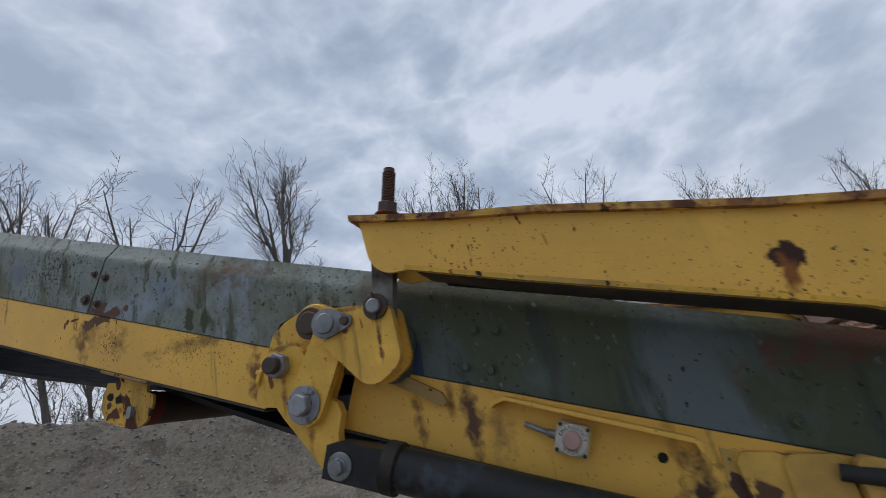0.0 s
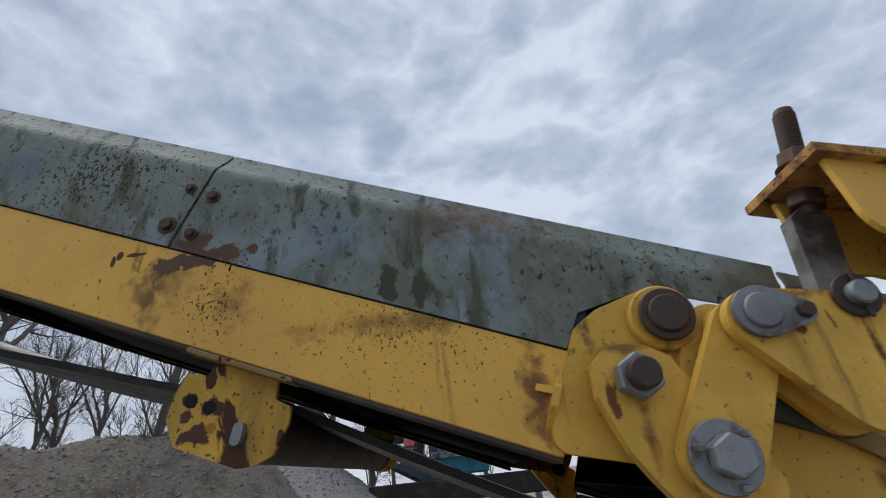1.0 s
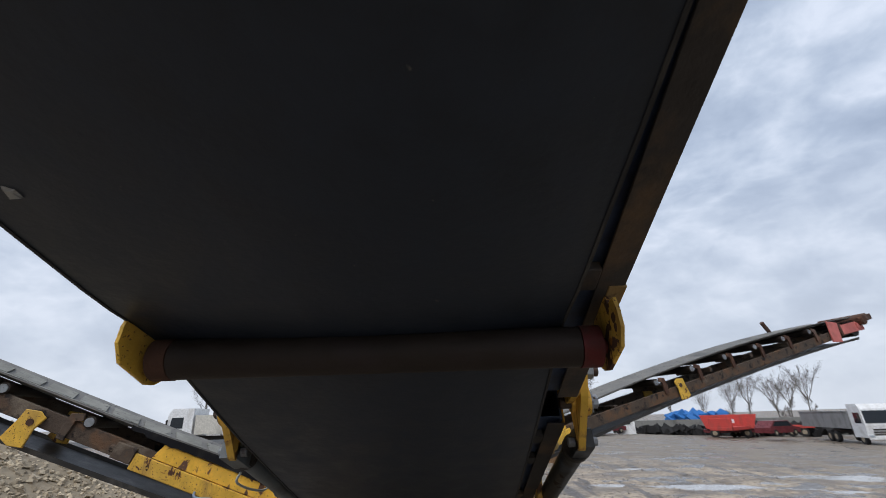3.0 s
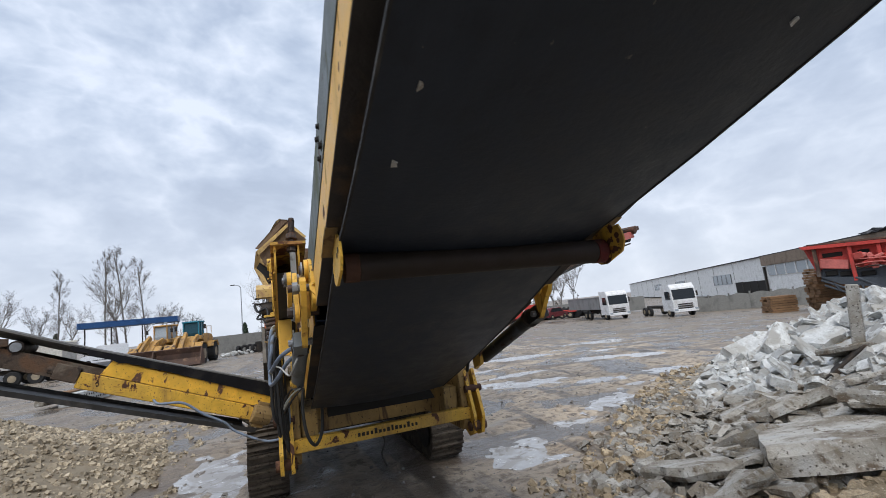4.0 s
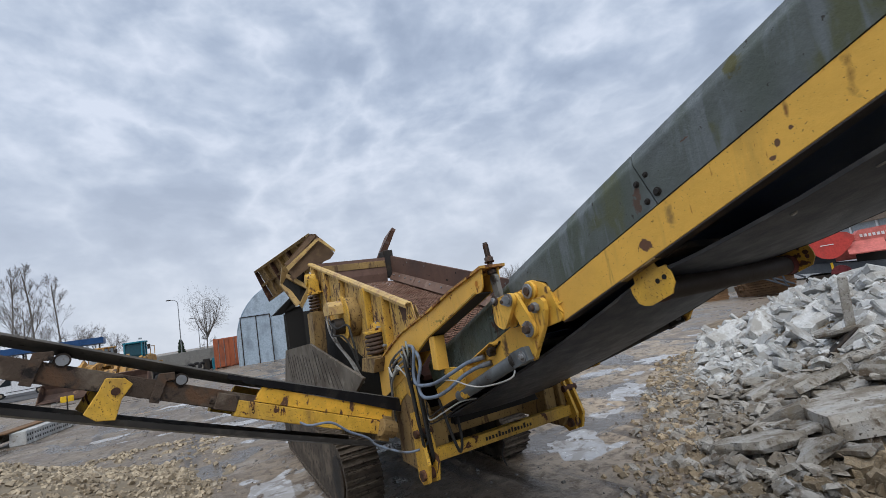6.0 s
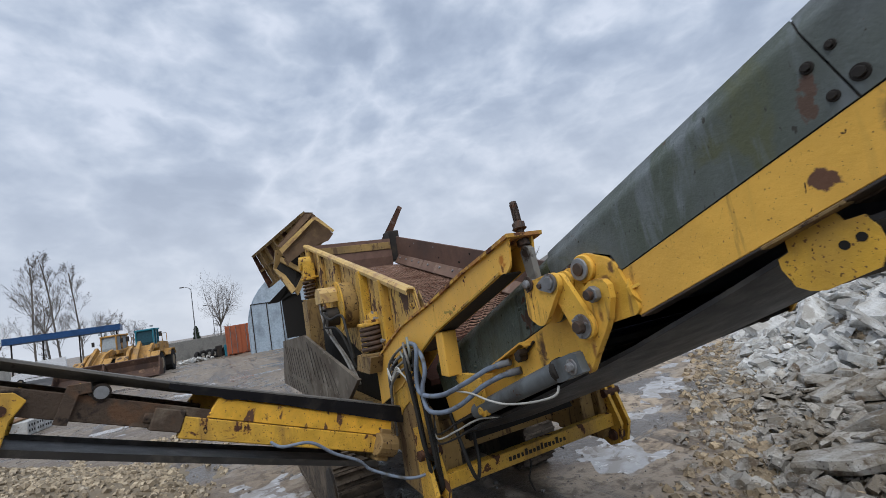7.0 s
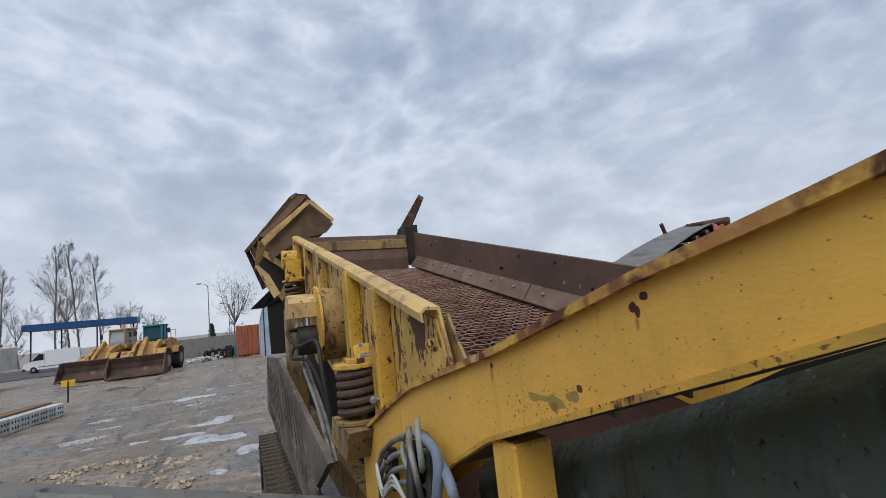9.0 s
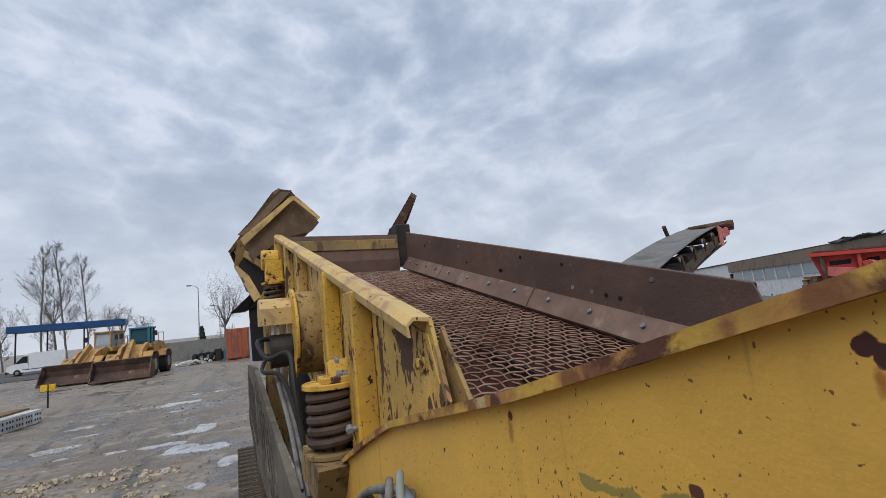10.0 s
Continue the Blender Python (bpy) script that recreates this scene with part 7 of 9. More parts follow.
def chunk_mesh(name, material, size, flat, seed, corners=4):
    """One broken piece of concrete: a slab with a few straight sides, ragged where it broke."""
    r = random.Random(seed)
    base = []
    for k in range(corners):
        a = 2 * math.pi * (k + 0.5 + r.uniform(-0.16, 0.16)) / corners
        q = r.uniform(0.82, 1.18) * (0.66 if corners == 4 else 0.56)
        base.append(Vector((q * math.cos(a), q * math.sin(a) * size[1] / size[0])))
    pts = []
    for k, p in enumerate(base):
        q = base[(k + 1) % corners]
        n = (q - p).orthogonal().normalized()
        pts.append(p)
        for t in (r.uniform(0.25, 0.4), r.uniform(0.6, 0.78)):
            pts.append(p.lerp(q, t) + n * r.gauss(0, 0.035))
    n = len(pts)
    bm = B()
    shift = Vector((r.uniform(-0.06, 0.06), r.uniform(-0.06, 0.06)))
    lo = [bm.verts.new((p.x * 0.97 + shift.x * flat * 3, p.y * 0.97 + shift.y * flat * 3, -flat / 2 + r.gauss(0, 0.06) * flat)) for p in pts]
    mid = [bm.verts.new((p.x * r.uniform(0.97, 1.06), p.y * r.uniform(0.97, 1.06), r.uniform(-0.25, 0.3) * flat)) for p in pts]
    hi = [bm.verts.new((p.x * r.uniform(0.93, 1.0), p.y * r.uniform(0.93, 1.0), flat / 2 + r.gauss(0, 0.05) * flat)) for p in pts]
    top = bm.verts.new((0.02, 0.01, flat / 2 + r.uniform(-0.02, 0.05) * flat))
    bm.faces.new(lo[::-1])
    for k in range(n):
        bm.faces.new((hi[k], hi[(k + 1) % n], top))
    for a, b in ((lo, mid), (mid, hi)):
        for k in range(n):
            bm.faces.new((a[k], a[(k + 1) % n], b[(k + 1) % n], b[k]))
    bmesh.ops.recalc_face_normals(bm, faces=bm.faces)
    me = bpy.data.meshes.new(name)
    bm.to_mesh(me)
    bm.free()
    me.materials.append(material)
    return me


grey_slabs = [chunk_mesh("concrete_slab", concrete, (1, 0.5 + 0.07 * k), 0.12 + 0.03 * (k % 4), 100 + k, (4, 5, 4, 3)[k % 4]) for k in range(8)]
pale_slabs = [chunk_mesh("pale_slab", concrete_pale, (1, 0.42 + 0.08 * k), 0.12 + 0.07 * (k % 3), 200 + k, (4, 5, 3, 4)[k % 4]) for k in range(8)]
tan_stones = [chunk_mesh("stone", brick_stone, (1, 0.65 + 0.05 * k), 0.5 + 0.09 * (k % 3), 300 + k, (4, 5)[k % 2]) for k in range(6)]
grey_stones = [chunk_mesh("stone", concrete, (1, 0.65 + 0.05 * k), 0.40 + 0.08 * (k % 3), 400 + k, (4, 5, 3)[k % 3]) for k in range(6)]


def lay(name, me, x, y, z, size, rx, ry, rz):
    ob = new(name, me)
    ob.parent = heap
    ob.matrix_basis = pose(x, y, z, rx, ry, rz) @ Matrix.Diagonal((size, size, size, 1))
    return ob


# the large slabs, one by one
for x, y, z, L, rx, ry, rz, k in ((3.38, 3.15, 0.40, 1.20, -7, -9, -52, 6), (2.62, 3.80, 0.20, 0.75, -12, -5, -35, 5), (4.88, 4.55, 0.26, 0.95, 3, -16, -72, 0), (4.52, 4.05, 0.29, 0.95, 4, -17, -66, 1), (4.25, 3.55, 0.34, 0.8, 5, -12, -50, 2), (4.1, 4.35, 0.18, 0.7, 3, -10, -60, 0),
                                  (4.75, 3.1, 0.55, 1.1, 6, -16, -55, 4), (4.15, 2.75, 0.46, 1.0, 5, -14, -45, 1), (5.35, 3.55, 0.66, 1.1, 6, -22, -62, 0), (5.15, 2.7, 0.78, 1.2, 8, -18, -50, 1), (6.05, 3.0, 1.0, 1.7, 30, -27, -55, 0), (5.75, 2.5, 1.05, 1.4, 12, -20, -45, 4)):
    lay("concrete_slab", grey_slabs[k], x, y, z, L, rx, ry, rz)
for x, y, z, L, rx, ry, rz, k in ((6.2, 3.25, 1.18, 1.75, 26, -29, -57, 0), (6.9, 3.4, 1.35, 1.1, 30, -34, -45, 3), (6.6, 4.9, 0.85, 0.8, 18, -12, -20, 1), (7.4, 5.4, 0.8, 0.8, 30, 10, 50, 2), (8.2, 6.0, 0.6, 0.7, 12, -8, 10, 4), (7.0, 5.9, 0.3, 0.9, 6, -8, -10, 0), (6.2, 5.2, 0.3, 0.8, 5, -10, 10, 0)):
    lay("pale_slab", pale_slabs[k], x, y, z, L, rx, ry, rz)
# an upright post and a leaning beam in the pile
bm = B()
box(bm, (0, 0, 0.0), (0.12, 0.12, 1.3))
post = part("fence_post", bm, concrete, None, "", 0.012)
post.matrix_basis = pose(5.72, 3.95, 1.0, 4, 6, 20)
post.parent = heap
bm = B()
box(bm, (0, 0, 0), (0.9, 0.16, 0.07))
beam = part("leaning_board", bm, steel_dark, None, "", 0.012)
beam.matrix_basis = pose(5.45, 4.12, 0.62, 0, -42, -50)
beam.parent = heap
made = {"pale_slab": 0, "concrete_slab": 0}
while sum(made.values()) < 520:
    x, y = rng.uniform(1.5, 11.5), rng.uniform(-0.5, 9.5)
    h = rubble_height(x, y)
    d = (x - 1.2) * 0.538 - (y - 3.7) * 0.843
    if h - relief(x, y) < 0.06 or d > 4.2 or (x < 3.4 and y < 3.0):
        continue
    name = "pale_slab" if x > 5.2 + rng.uniform(-0.6, 0.6) and y > 2.6 else "concrete_slab"
    if made[name] > 268:
        continue
    made[name] += 1
    if name == "pale_slab":
        lay(name, rng.choice(pale_slabs), x, y, h + rng.uniform(0.0, 0.12), (0.25 + 0.55 * rng.random() ** 2) * rng.uniform(0.8, 1.2), rng.uniform(-45, 45), rng.uniform(-45, 45), rng.uniform(0, 360))
    else:
        lay(name, rng.choice(grey_slabs), x, y, h + rng.uniform(0.0, 0.2), (0.20 + 0.50 * rng.random() ** 2) * rng.uniform(0.8, 1.2), rng.uniform(-30, 14), rng.uniform(-28, 8), rng.uniform(-110, -10))
count = 0
while count < 290:
    x, y = rng.uniform(1.2, 4.4), rng.uniform(0.8, 3.9)
    h = rubble_height(x, y)
    d = (x - 1.2) * 0.538 - (y - 3.7) * 0.843
    if d < 0.1 or d > 2.6 or rng.random() > 0.2 + 0.8 * smooth((d - 0.3) / 0.8) or (x > 2.7 and y > 2.75) or y > 3.2 and rng.random() < 0.7:
        continue
    tan = rng.random() < (0.85 if y < 3.0 else 0.4)
    lay("stone", rng.choice(tan_stones if tan else grey_stones), x, y, h + 0.04, (0.06 + 0.15 * rng.random() ** 2) * rng.uniform(0.8, 1.2), rng.uniform(-35, 35), rng.uniform(-35, 35), rng.uniform(0, 360))
    count += 1
for x, y, z, L, turn in ((1.74, 3.46, 0.03, 0.30, 20), (2.15, 3.55, 0.07, 0.24, 60), (2.54, 2.91, 0.18, 0.36, -30), (2.89, 2.56, 0.26, 0.34, -50), (3.1, 2.38, 0.34, 0.36, -40), (2.35, 2.75, 0.14, 0.26, 10), (2.7, 2.75, 0.22, 0.28, 80)):
    lay("stone", tan_stones[int(x * 10) % 6], x, y, z, L * 0.72, 12, -14, turn)


def scatter(name, label, material, n, where, size, seed, squash=0.65, parent=None):
    """Many small stones in one mesh of kind stuff; where(rng) gives a place x, y, z or None."""
    r = random.Random(seed)
    V, Fc = [], []
    base = [(-1, -1, -1), (1, -1, -1), (1, 1, -1), (-1, 1, -1), (-0.7, -0.7, 1), (0.7, -0.7, 1), (0.7, 0.7, 1), (-0.7, 0.7, 1)]
    quads = [(0, 3, 2, 1), (4, 5, 6, 7), (0, 1, 5, 4), (1, 2, 6, 5), (2, 3, 7, 6), (3, 0, 4, 7)]
    k = 0
    tries = 0
    while k < n and tries < n * 12:
        tries += 1
        p = where(r)
        if p is None:
            continue
        s = size(r)
        m = Matrix.Translation(p) @ Euler((r.uniform(-0.7, 0.7), r.uniform(-0.7, 0.7), r.uniform(0, 6.3))).to_matrix().to_4x4()
        o = len(V)
        for b in base:
            q = Vector((b[0] * r.uniform(0.6, 1.1), b[1] * r.uniform(0.5, 1.0), b[2] * squash * r.uniform(0.6, 1.1))) * s * 0.5
            V.append(tuple(m @ q))
        Fc += [tuple(o + c for c in f) for f in quads]
        k += 1
    me = bpy.data.meshes.new(name)
    me.from_pydata(V, [], Fc)
    me.materials.append(material)
    ob = new(name, me)
    if parent is not None:
        ob.parent = parent
        ob["kind"] = "stuff"
        return ob
    return tagged(ob, label, name.replace("_", " "), kind="stuff")


def near_rubble(r):
    x, y = r.uniform(0.3, 9.0), r.uniform(-0.5, 8.5)
    d = (x - 1.2) * 0.538 - (y - 3.7) * 0.843
    if d < -0.9 or d > 3.5 or r.random() > smooth((d + 1.0) / 1.3):
        return None
    return (x, y, rubble_height(x, y) + 0.01)


scatter("stone_rubble", "small broken stones and brick bits lying in mud", brick_stone, 11000, near_rubble, lambda r: 0.02 + 0.13 * r.random() ** 3, 31)
scatter("concrete_crumbs", "grey crumbs of concrete among the slabs", concrete, 4200, lambda r: (lambda p: p if p and (p[1] > 3.0 or r.random() < 0.25) else None)(near_rubble(r)), lambda r: 0.03 + 0.22 * r.random() ** 3, 32, 0.35)


def slab_fill(lo, hi):
    def where(r):
        x, y = r.uniform(1.6, 11.5), r.uniform(-0.3, 9.5)
        d = (x - 1.2) * 0.538 - (y - 3.7) * 0.843
        if not 0.1 < d < 4.0 or not lo < x + r.uniform(-0.6, 0.6) < hi or (x < 3.3 and y < 2.9):
            return None
        return (x, y, rubble_height(x, y) + r.uniform(0.0, 0.12))
    return where


scatter("slab_fragments", "thin grey fragments of concrete slab heaped up", concrete, 1500, slab_fill(0, 5.3), lambda r: 0.06 + 0.18 * r.random() ** 2, 41, 0.3)
scatter("pale_fragments", "pale broken pieces of concrete heaped up", concrete_pale, 1300, slab_fill(5.3, 12), lambda r: 0.10 + 0.26 * r.random() ** 2, 42, 0.5)


def yard_bit(r):
    x, y = r.gauss(0, 5), r.uniform(1.0, 22)
    return (x, y, relief(x, y) + 0.004)


scatter("yard_pebbles", "pebbles pressed into the muddy yard", gravel_grey, 2600, yard_bit, lambda r: 0.02 + 0.06 * r.random() ** 3, 33)

# pale crushed limestone under the side conveyor
GC, GR, GH = (-7.4, 8.7), 4.7, 2.05


def gravel_height(x, y):
    d = math.hypot((x - GC[0]), (y - GC[1]) * 0.92)
    wob = 0.35 * noise.noise((x * 0.5, y * 0.5, 9))
    return relief(x, y) + GH * max(0.0, 1 - (d + wob) / GR) ** 1.15 + 0.05 * noise.noise((x * 2, y * 2, 2))


gheap = height_sheet("gravel_heap", gravel_height, -13, -2, 3, 15, 0.25, gravel_mat)
tagged(gheap, "low heap of pale crushed limestone", "gravel heap", kind="stuff")


def on_gravel(r):
    x, y = r.uniform(-11.5, -2.2), r.uniform(4, 14)
    h = gravel_height(x, y)
    return (x, y, h + 0.005) if h > relief(x, y) + 0.01 or r.random() < 0.06 else None


scatter("gravel_stones", "", gravel_mat, 15000, on_gravel, lambda r: 0.035 + 0.075 * r.random() ** 2, 34, 0.7, gheap)


# the soil bank behind the conveyor
def mound_height(x, y):
    a = math.degrees(math.atan2(x - 1.7, y - 3.2))
    d = math.hypot(x - 1.7, y - 3.2)
    along = smooth((a + 180) / 16) * (1 - smooth((a + 119) / 15))
    ridge = math.exp(-((d - 17.5) / 3.3) ** 2)
    lump = 0.97 + 0.06 * noise.noise((x * 0.3, y * 0.3, 4)) + 0.05 * noise.noise((x * 0.8, y * 0.8, 6))
    high = 3.75 + 0.35 * smooth((a + 138) / 18)
    return relief(x, y) + high * along * ridge * lump + 0.12 * along * noise.noise((x * 1.9, y * 1.9, 1)) * ridge


mound = height_sheet("soil_bank", mound_height, -25, 5, -23, 4, 0.3, soil)
tagged(mound, "long bank of brown soil and gravel with a rounded crest", "soil bank")


def on_mound(r):
    x, y = r.uniform(-19, 1), r.uniform(-16, 1)
    h = mound_height(x, y)
    return (x, y, h) if h > relief(x, y) + 0.1 else None


scatter("bank_gravel", "", gravel_grey, 9000, on_mound, lambda r: 0.03 + 0.09 * r.random() ** 3, 36, 0.7, mound)

# a cone of grey gravel dropped by the teal crusher's conveyor
def cone_height(x, y):
    d = math.hypot(x + 16.7, y + 3.9)
    return relief(x, y) + 3.75 * max(0.0, 1 - d / 5.4) ** 1.05 + 0.06 * noise.noise((x * 1.6, y * 1.6, 8))


cone = height_sheet("gravel_cone", cone_height, -23, -11, -10, 2, 0.3, gravel_grey)
tagged(cone, "cone of grey crushed stone under the teal conveyor", "gravel heap", kind="stuff")


def on_cone(r):
    x, y = r.uniform(-22, -11.3), r.uniform(-10, 1.4)
    h = cone_height(x, y)
    return (x, y, h) if h > relief(x, y) + 0.1 else None


scatter("cone_stones", "", gravel_grey, 4000, on_cone, lambda r: 0.03 + 0.07 * r.random() ** 2, 38, 0.7, cone)

# ---- bare winter trees ----
def tree_meshes(seed, height, spread_deg, limbs, upright, twig_len, bole=0.46, thin=1.0, gnarl=1.0):
    """Trunk and crown of one bare tree, as two meshes."""
    r = random.Random(seed)
    parts = {"trunk": ([], []), "crown": ([], [])}

    def stick(key, a, b, ra, rb, sides):
        V, Fc = parts[key]
        d = (b - a).normalized()
        u = d.cross(Vector((0.3, 0.9, 0.2))).normalized()
        w = d.cross(u)
        o = len(V)
        for p, q in ((a, ra), (b, rb)):
            for k in range(sides):
                t = 2 * math.pi * k / sides
                V.append(tuple(p + q * (math.cos(t) * u + math.sin(t) * w)))
        for k in range(sides):
            Fc.append((o + k, o + (k + 1) % sides, o + sides + (k + 1) % sides, o + sides + k))

    def grow(p, d, length, rad, level):
        segs = (5 if bole < 0.6 else 9, 5, 4, 3)[level] + (2 if level == 0 and bole > 0.8 else 0)
        for k in range(segs):
            bend = Vector((r.gauss(0, 1), r.gauss(0, 1), r.gauss(0, 0.5))) * (0.04, 0.07 * gnarl, 0.10 * gnarl, 0.13 * gnarl)[level]
            d = (d + bend + Vector((0, 0, upright * (0.0, 0.09, 0.10, 0.06)[level]))).normalized()
            q = p + d * length / segs
            ra, rb = rad * (1 - (0.45, 0.78, 0.8, 0.8)[level] * k / segs), rad * (1 - (0.45, 0.78, 0.8, 0.8)[level] * (k + 1) / segs)
            stick("trunk" if level < 2 else "crown", p, q, max(ra, 0.010 * thin), max(rb, 0.008 * thin), (7, 5, 4, 3)[level])
            n = (5 if bole > 0.8 else 2, 3, 3, 0)[level] if k > (1 if bole > 0.8 else 0) or level > 1 else 0
            for j in range(n if r.random() < 0.85 else 1 if n else 0):
                ang = radians(r.uniform(0.6, 1.25) * spread_deg)
                turn = r.uniform(0, 6.28)
                side = d.cross(Vector((math.cos(turn), math.sin(turn), 0.2))).normalized()
                nd = (d * math.cos(ang) + side * math.sin(ang)).normalized()
                ln = length * (0.42 if bole < 0.8 else 0.26, 0.46, 0.55, 0)[level] * r.uniform(0.55, 1.15) * (1.1 - 0.5 * k / segs) * (twig_len if level > 1 else 1)
                grow(p.lerp(q, r.random()), nd, ln, rb * (r.uniform(0.2, 0.34) if level == 0 else r.uniform(0.4, 0.6)), level + 1)
            p = q
        if level == 0:
            for j in range(limbs):
                ang = radians(spread_deg * r.uniform(0.15, 0.95))
                turn = 6.28 * (j + r.uniform(-0.3, 0.3)) / limbs
                nd = Vector((math.sin(ang) * math.cos(turn), math.sin(ang) * math.sin(turn), math.cos(ang)))
                grow(p - d * length * 0.25 * r.random(), nd, height * r.uniform(0.8, 1.05) * (1 - bole), rad * r.uniform(0.4, 0.6), 1)

    grow(Vector((0, 0, 0)), Vector((r.uniform(-0.05, 0.05), r.uniform(-0.05, 0.05), 1)), height * bole, height * (0.012 if bole < 0.8 else 0.008), 0)
    tall = max(v[2] for key in parts for v in parts[key][0])
    for key in parts:
        parts[key] = ([tuple(c * height / tall for c in v) for v in parts[key][0]], parts[key][1])
    made = []
    for key, mat_ in (("trunk", bark), ("crown", twig)):
        me = bpy.data.meshes.new(key)
        me.from_pydata(parts[key][0], [], parts[key][1])
        me.materials.append(mat_)
        made.append(me)
    return made


TREES = [tree_meshes(1, 10.0, 46, 6, 1.1, 0.9), tree_meshes(2, 10.0, 38, 5, 1.2, 0.9), tree_meshes(3, 10.0, 46, 2, 1.6, 0.8, 0.9, 0.4, 1.3), tree_meshes(4, 10.0, 52, 8, 1.5, 0.75, 0.5, 0.5, 1.45), tree_meshes(5, 10.0, 42, 5, 1.1, 0.9),
         tree_meshes(6, 10.0, 46, 6, 1.7, 0.7, 0.6, 0.55, 1.9), tree_meshes(7, 10.0, 38, 5, 1.6, 0.75, 0.62, 0.55, 1.8), tree_meshes(8, 10.0, 52, 6, 1.5, 0.7, 0.56, 0.55, 1.9), tree_meshes(9, 10.0, 62, 9, 1.2, 0.95, 0.40, 0.6, 1.5)]


def plant_tree(kind, x, y, size, turn, label, group, z=None):
    e = empty("tree", label, "tree", group, at=(0, 0, 0))
    z = relief(x, y) - 0.05 if z is None else z
    for name, me in zip(("trunk", "crown"), TREES[kind]):
        o = new(name, me)
        o.parent = e
    e.matrix_basis = pose(x, y, z, 0, 0, turn) @ Matrix.Diagonal((size, size, size, 1))
    return e


def tree_size(kind, turn, d, eye_h, az, slope):
    """The scale at which a tree's highest twig stands at that slope, seen from the eye."""
    pts = np.array([v.co for v in TREES[kind][1].vertices])[::3]
    a = radians(turn)
    x, y = pts[:, 0] * math.cos(a) - pts[:, 1] * math.sin(a), pts[:, 0] * math.sin(a) + pts[:, 1] * math.cos(a)
    along = x * math.sin(az) + y * math.cos(az)
    lo, hi = 0.1, 6.0
    for _ in range(16):
        m = (lo + hi) / 2
        top = np.max((m * pts[:, 2] - eye_h) / np.maximum(1.0, d + m * along))
        lo, hi = (m, hi) if top < slope else (lo, m)
    return lo


def tree_row(eye, rows, label, group):
    """Trees by bearing, distance and the angle at which their tops stand from a point in the yard."""
    for k, (az, d, el, kind) in enumerate(rows):
        x, y = eye[0] + d * math.sin(radians(az)), eye[1] + d * math.cos(radians(az))
        size = tree_size(kind, 67 * k, d, eye[2] - relief(x, y) + 0.05, math.atan2(x - eye[0], y - eye[1]), math.tan(radians(el * 1.05)))
        plant_tree(kind, x, y, size, 67 * k, label, group)


# a row along the edge of the yard, behind the soil bank
tree_row((1.86, 3.71, 1.87), [(-152, 21, 29.5, 5), (-146.5, 23, 27, 6), (-140, 19.5, 31, 7), (-127, 18.5, 33.5, 6), (-108.5, 21, 30, 5), (-104.5, 24, 25, 5), (-98.8, 23, 28.5, 6), 
                              (-86, 26, 26, 7), (-73, 34, 19.5, 5), (-70, 36, 17, 7), (-60.6, 45, 15, 7), (-160, 24, 27, 5), (-131, 27, 18, 5), (-168, 26, 24, 7),
                              (-136, 23, 17, 6), (-133, 25, 17, 7), (-123.5, 23, 17, 5), (-120, 25, 17, 6), (-116, 23, 17, 7), (-112.5, 25, 17, 5), (-101.5, 27, 16, 7), (-95, 26, 16, 5), (-91, 27, 16, 6), (-143, 25, 18, 6)],
         "bare grey-brown tree at the edge of the yard", "trees behind the soil bank")
# tall trees beyond the canopy, a lone broad one by the container, small ones at the far side
tree_row((-1.3, 3.2, 2.25), [(-16.6, 96, 10.0, 2), (-14.8, 98, 10.2, 2), (-13.2, 97, 9.0, 2), (-20.6, 88, 7.8, 2), (-19.2, 90, 4.6, 4), (-11.6, 110, 4.0, 1), (-10.4, 115, 3.6, 4), (-15.6, 104, 7.5, 1), (-9.0, 112, 3.0, 0), (-22, 88, 4.5, 4)],
         "tall bare tree standing beyond the yard", "trees beyond the yard")
tree_row((-1.3, 3.2, 2.25), [(-1.1, 62, 7.2, 8)], "broad bare tree beside the red container", "trees beyond the yard")
tree_row((-0.62, 0.54, 1.87), [(-27.4, 85, 10.4, 2), (-25.6, 86, 10.8, 2), (-24.2, 90, 6.5, 1)], "tall bare tree standing beyond the yard", "trees beyond the yard")
tree_row((0.67, 1.29, 1.9), [(12.9, 62, 8.0, 3), (10.6, 66, 6.0, 0), (14.2, 70, 5.5, 0), (29.5, 105, 3.9, 0), (31, 108, 3.6, 1), (27, 110, 3.0, 3), (33.5, 104, 3.6, 0), (24, 112, 3.0, 1), (36, 110, 4.2, 1), (34.5, 118, 3.9, 0), (-60, 60, 9, 0), (-63.5, 55, 11, 1), (-56, 62, 8, 3), (-50, 66, 8, 0), (-67, 52, 10, 2)],
         "bare tree behind the far buildings", "trees behind the hangar")

# ---- vehicles, buildings and machines round the yard ----
def wheel(parent, c, r, w, axis=(0, 1, 0), name="wheel"):
    a = Vector(axis)
    bm = B()
    rod(bm, Vector(c) - a * w / 2, Vector(c) + a * w / 2, r, sides=24)
    wh = part(name, bm, tyre, parent, "", r * 0.08)
    bm = B()
    rod(bm, Vector(c) - a * (w / 2 + 0.01), Vector(c) + a * (w / 2 + 0.01), r * 0.5, sides=16)
    part("rim", bm, rim_grey, wh, "", 0.01)
    return wh


def bx(name, parent, mat_, centre, size, label="", bevel=0.02, turn=None):
    bm = B()
    box(bm, (0, 0, 0), size)
    if turn:
        bmesh.ops.transform(bm, matrix=Euler([radians(a) for a in turn]).to_matrix().to_4x4(), verts=bm.verts)
    bmesh.ops.translate(bm, vec=centre, verts=bm.verts)
    return part(name, bm, mat_, parent, label, bevel)


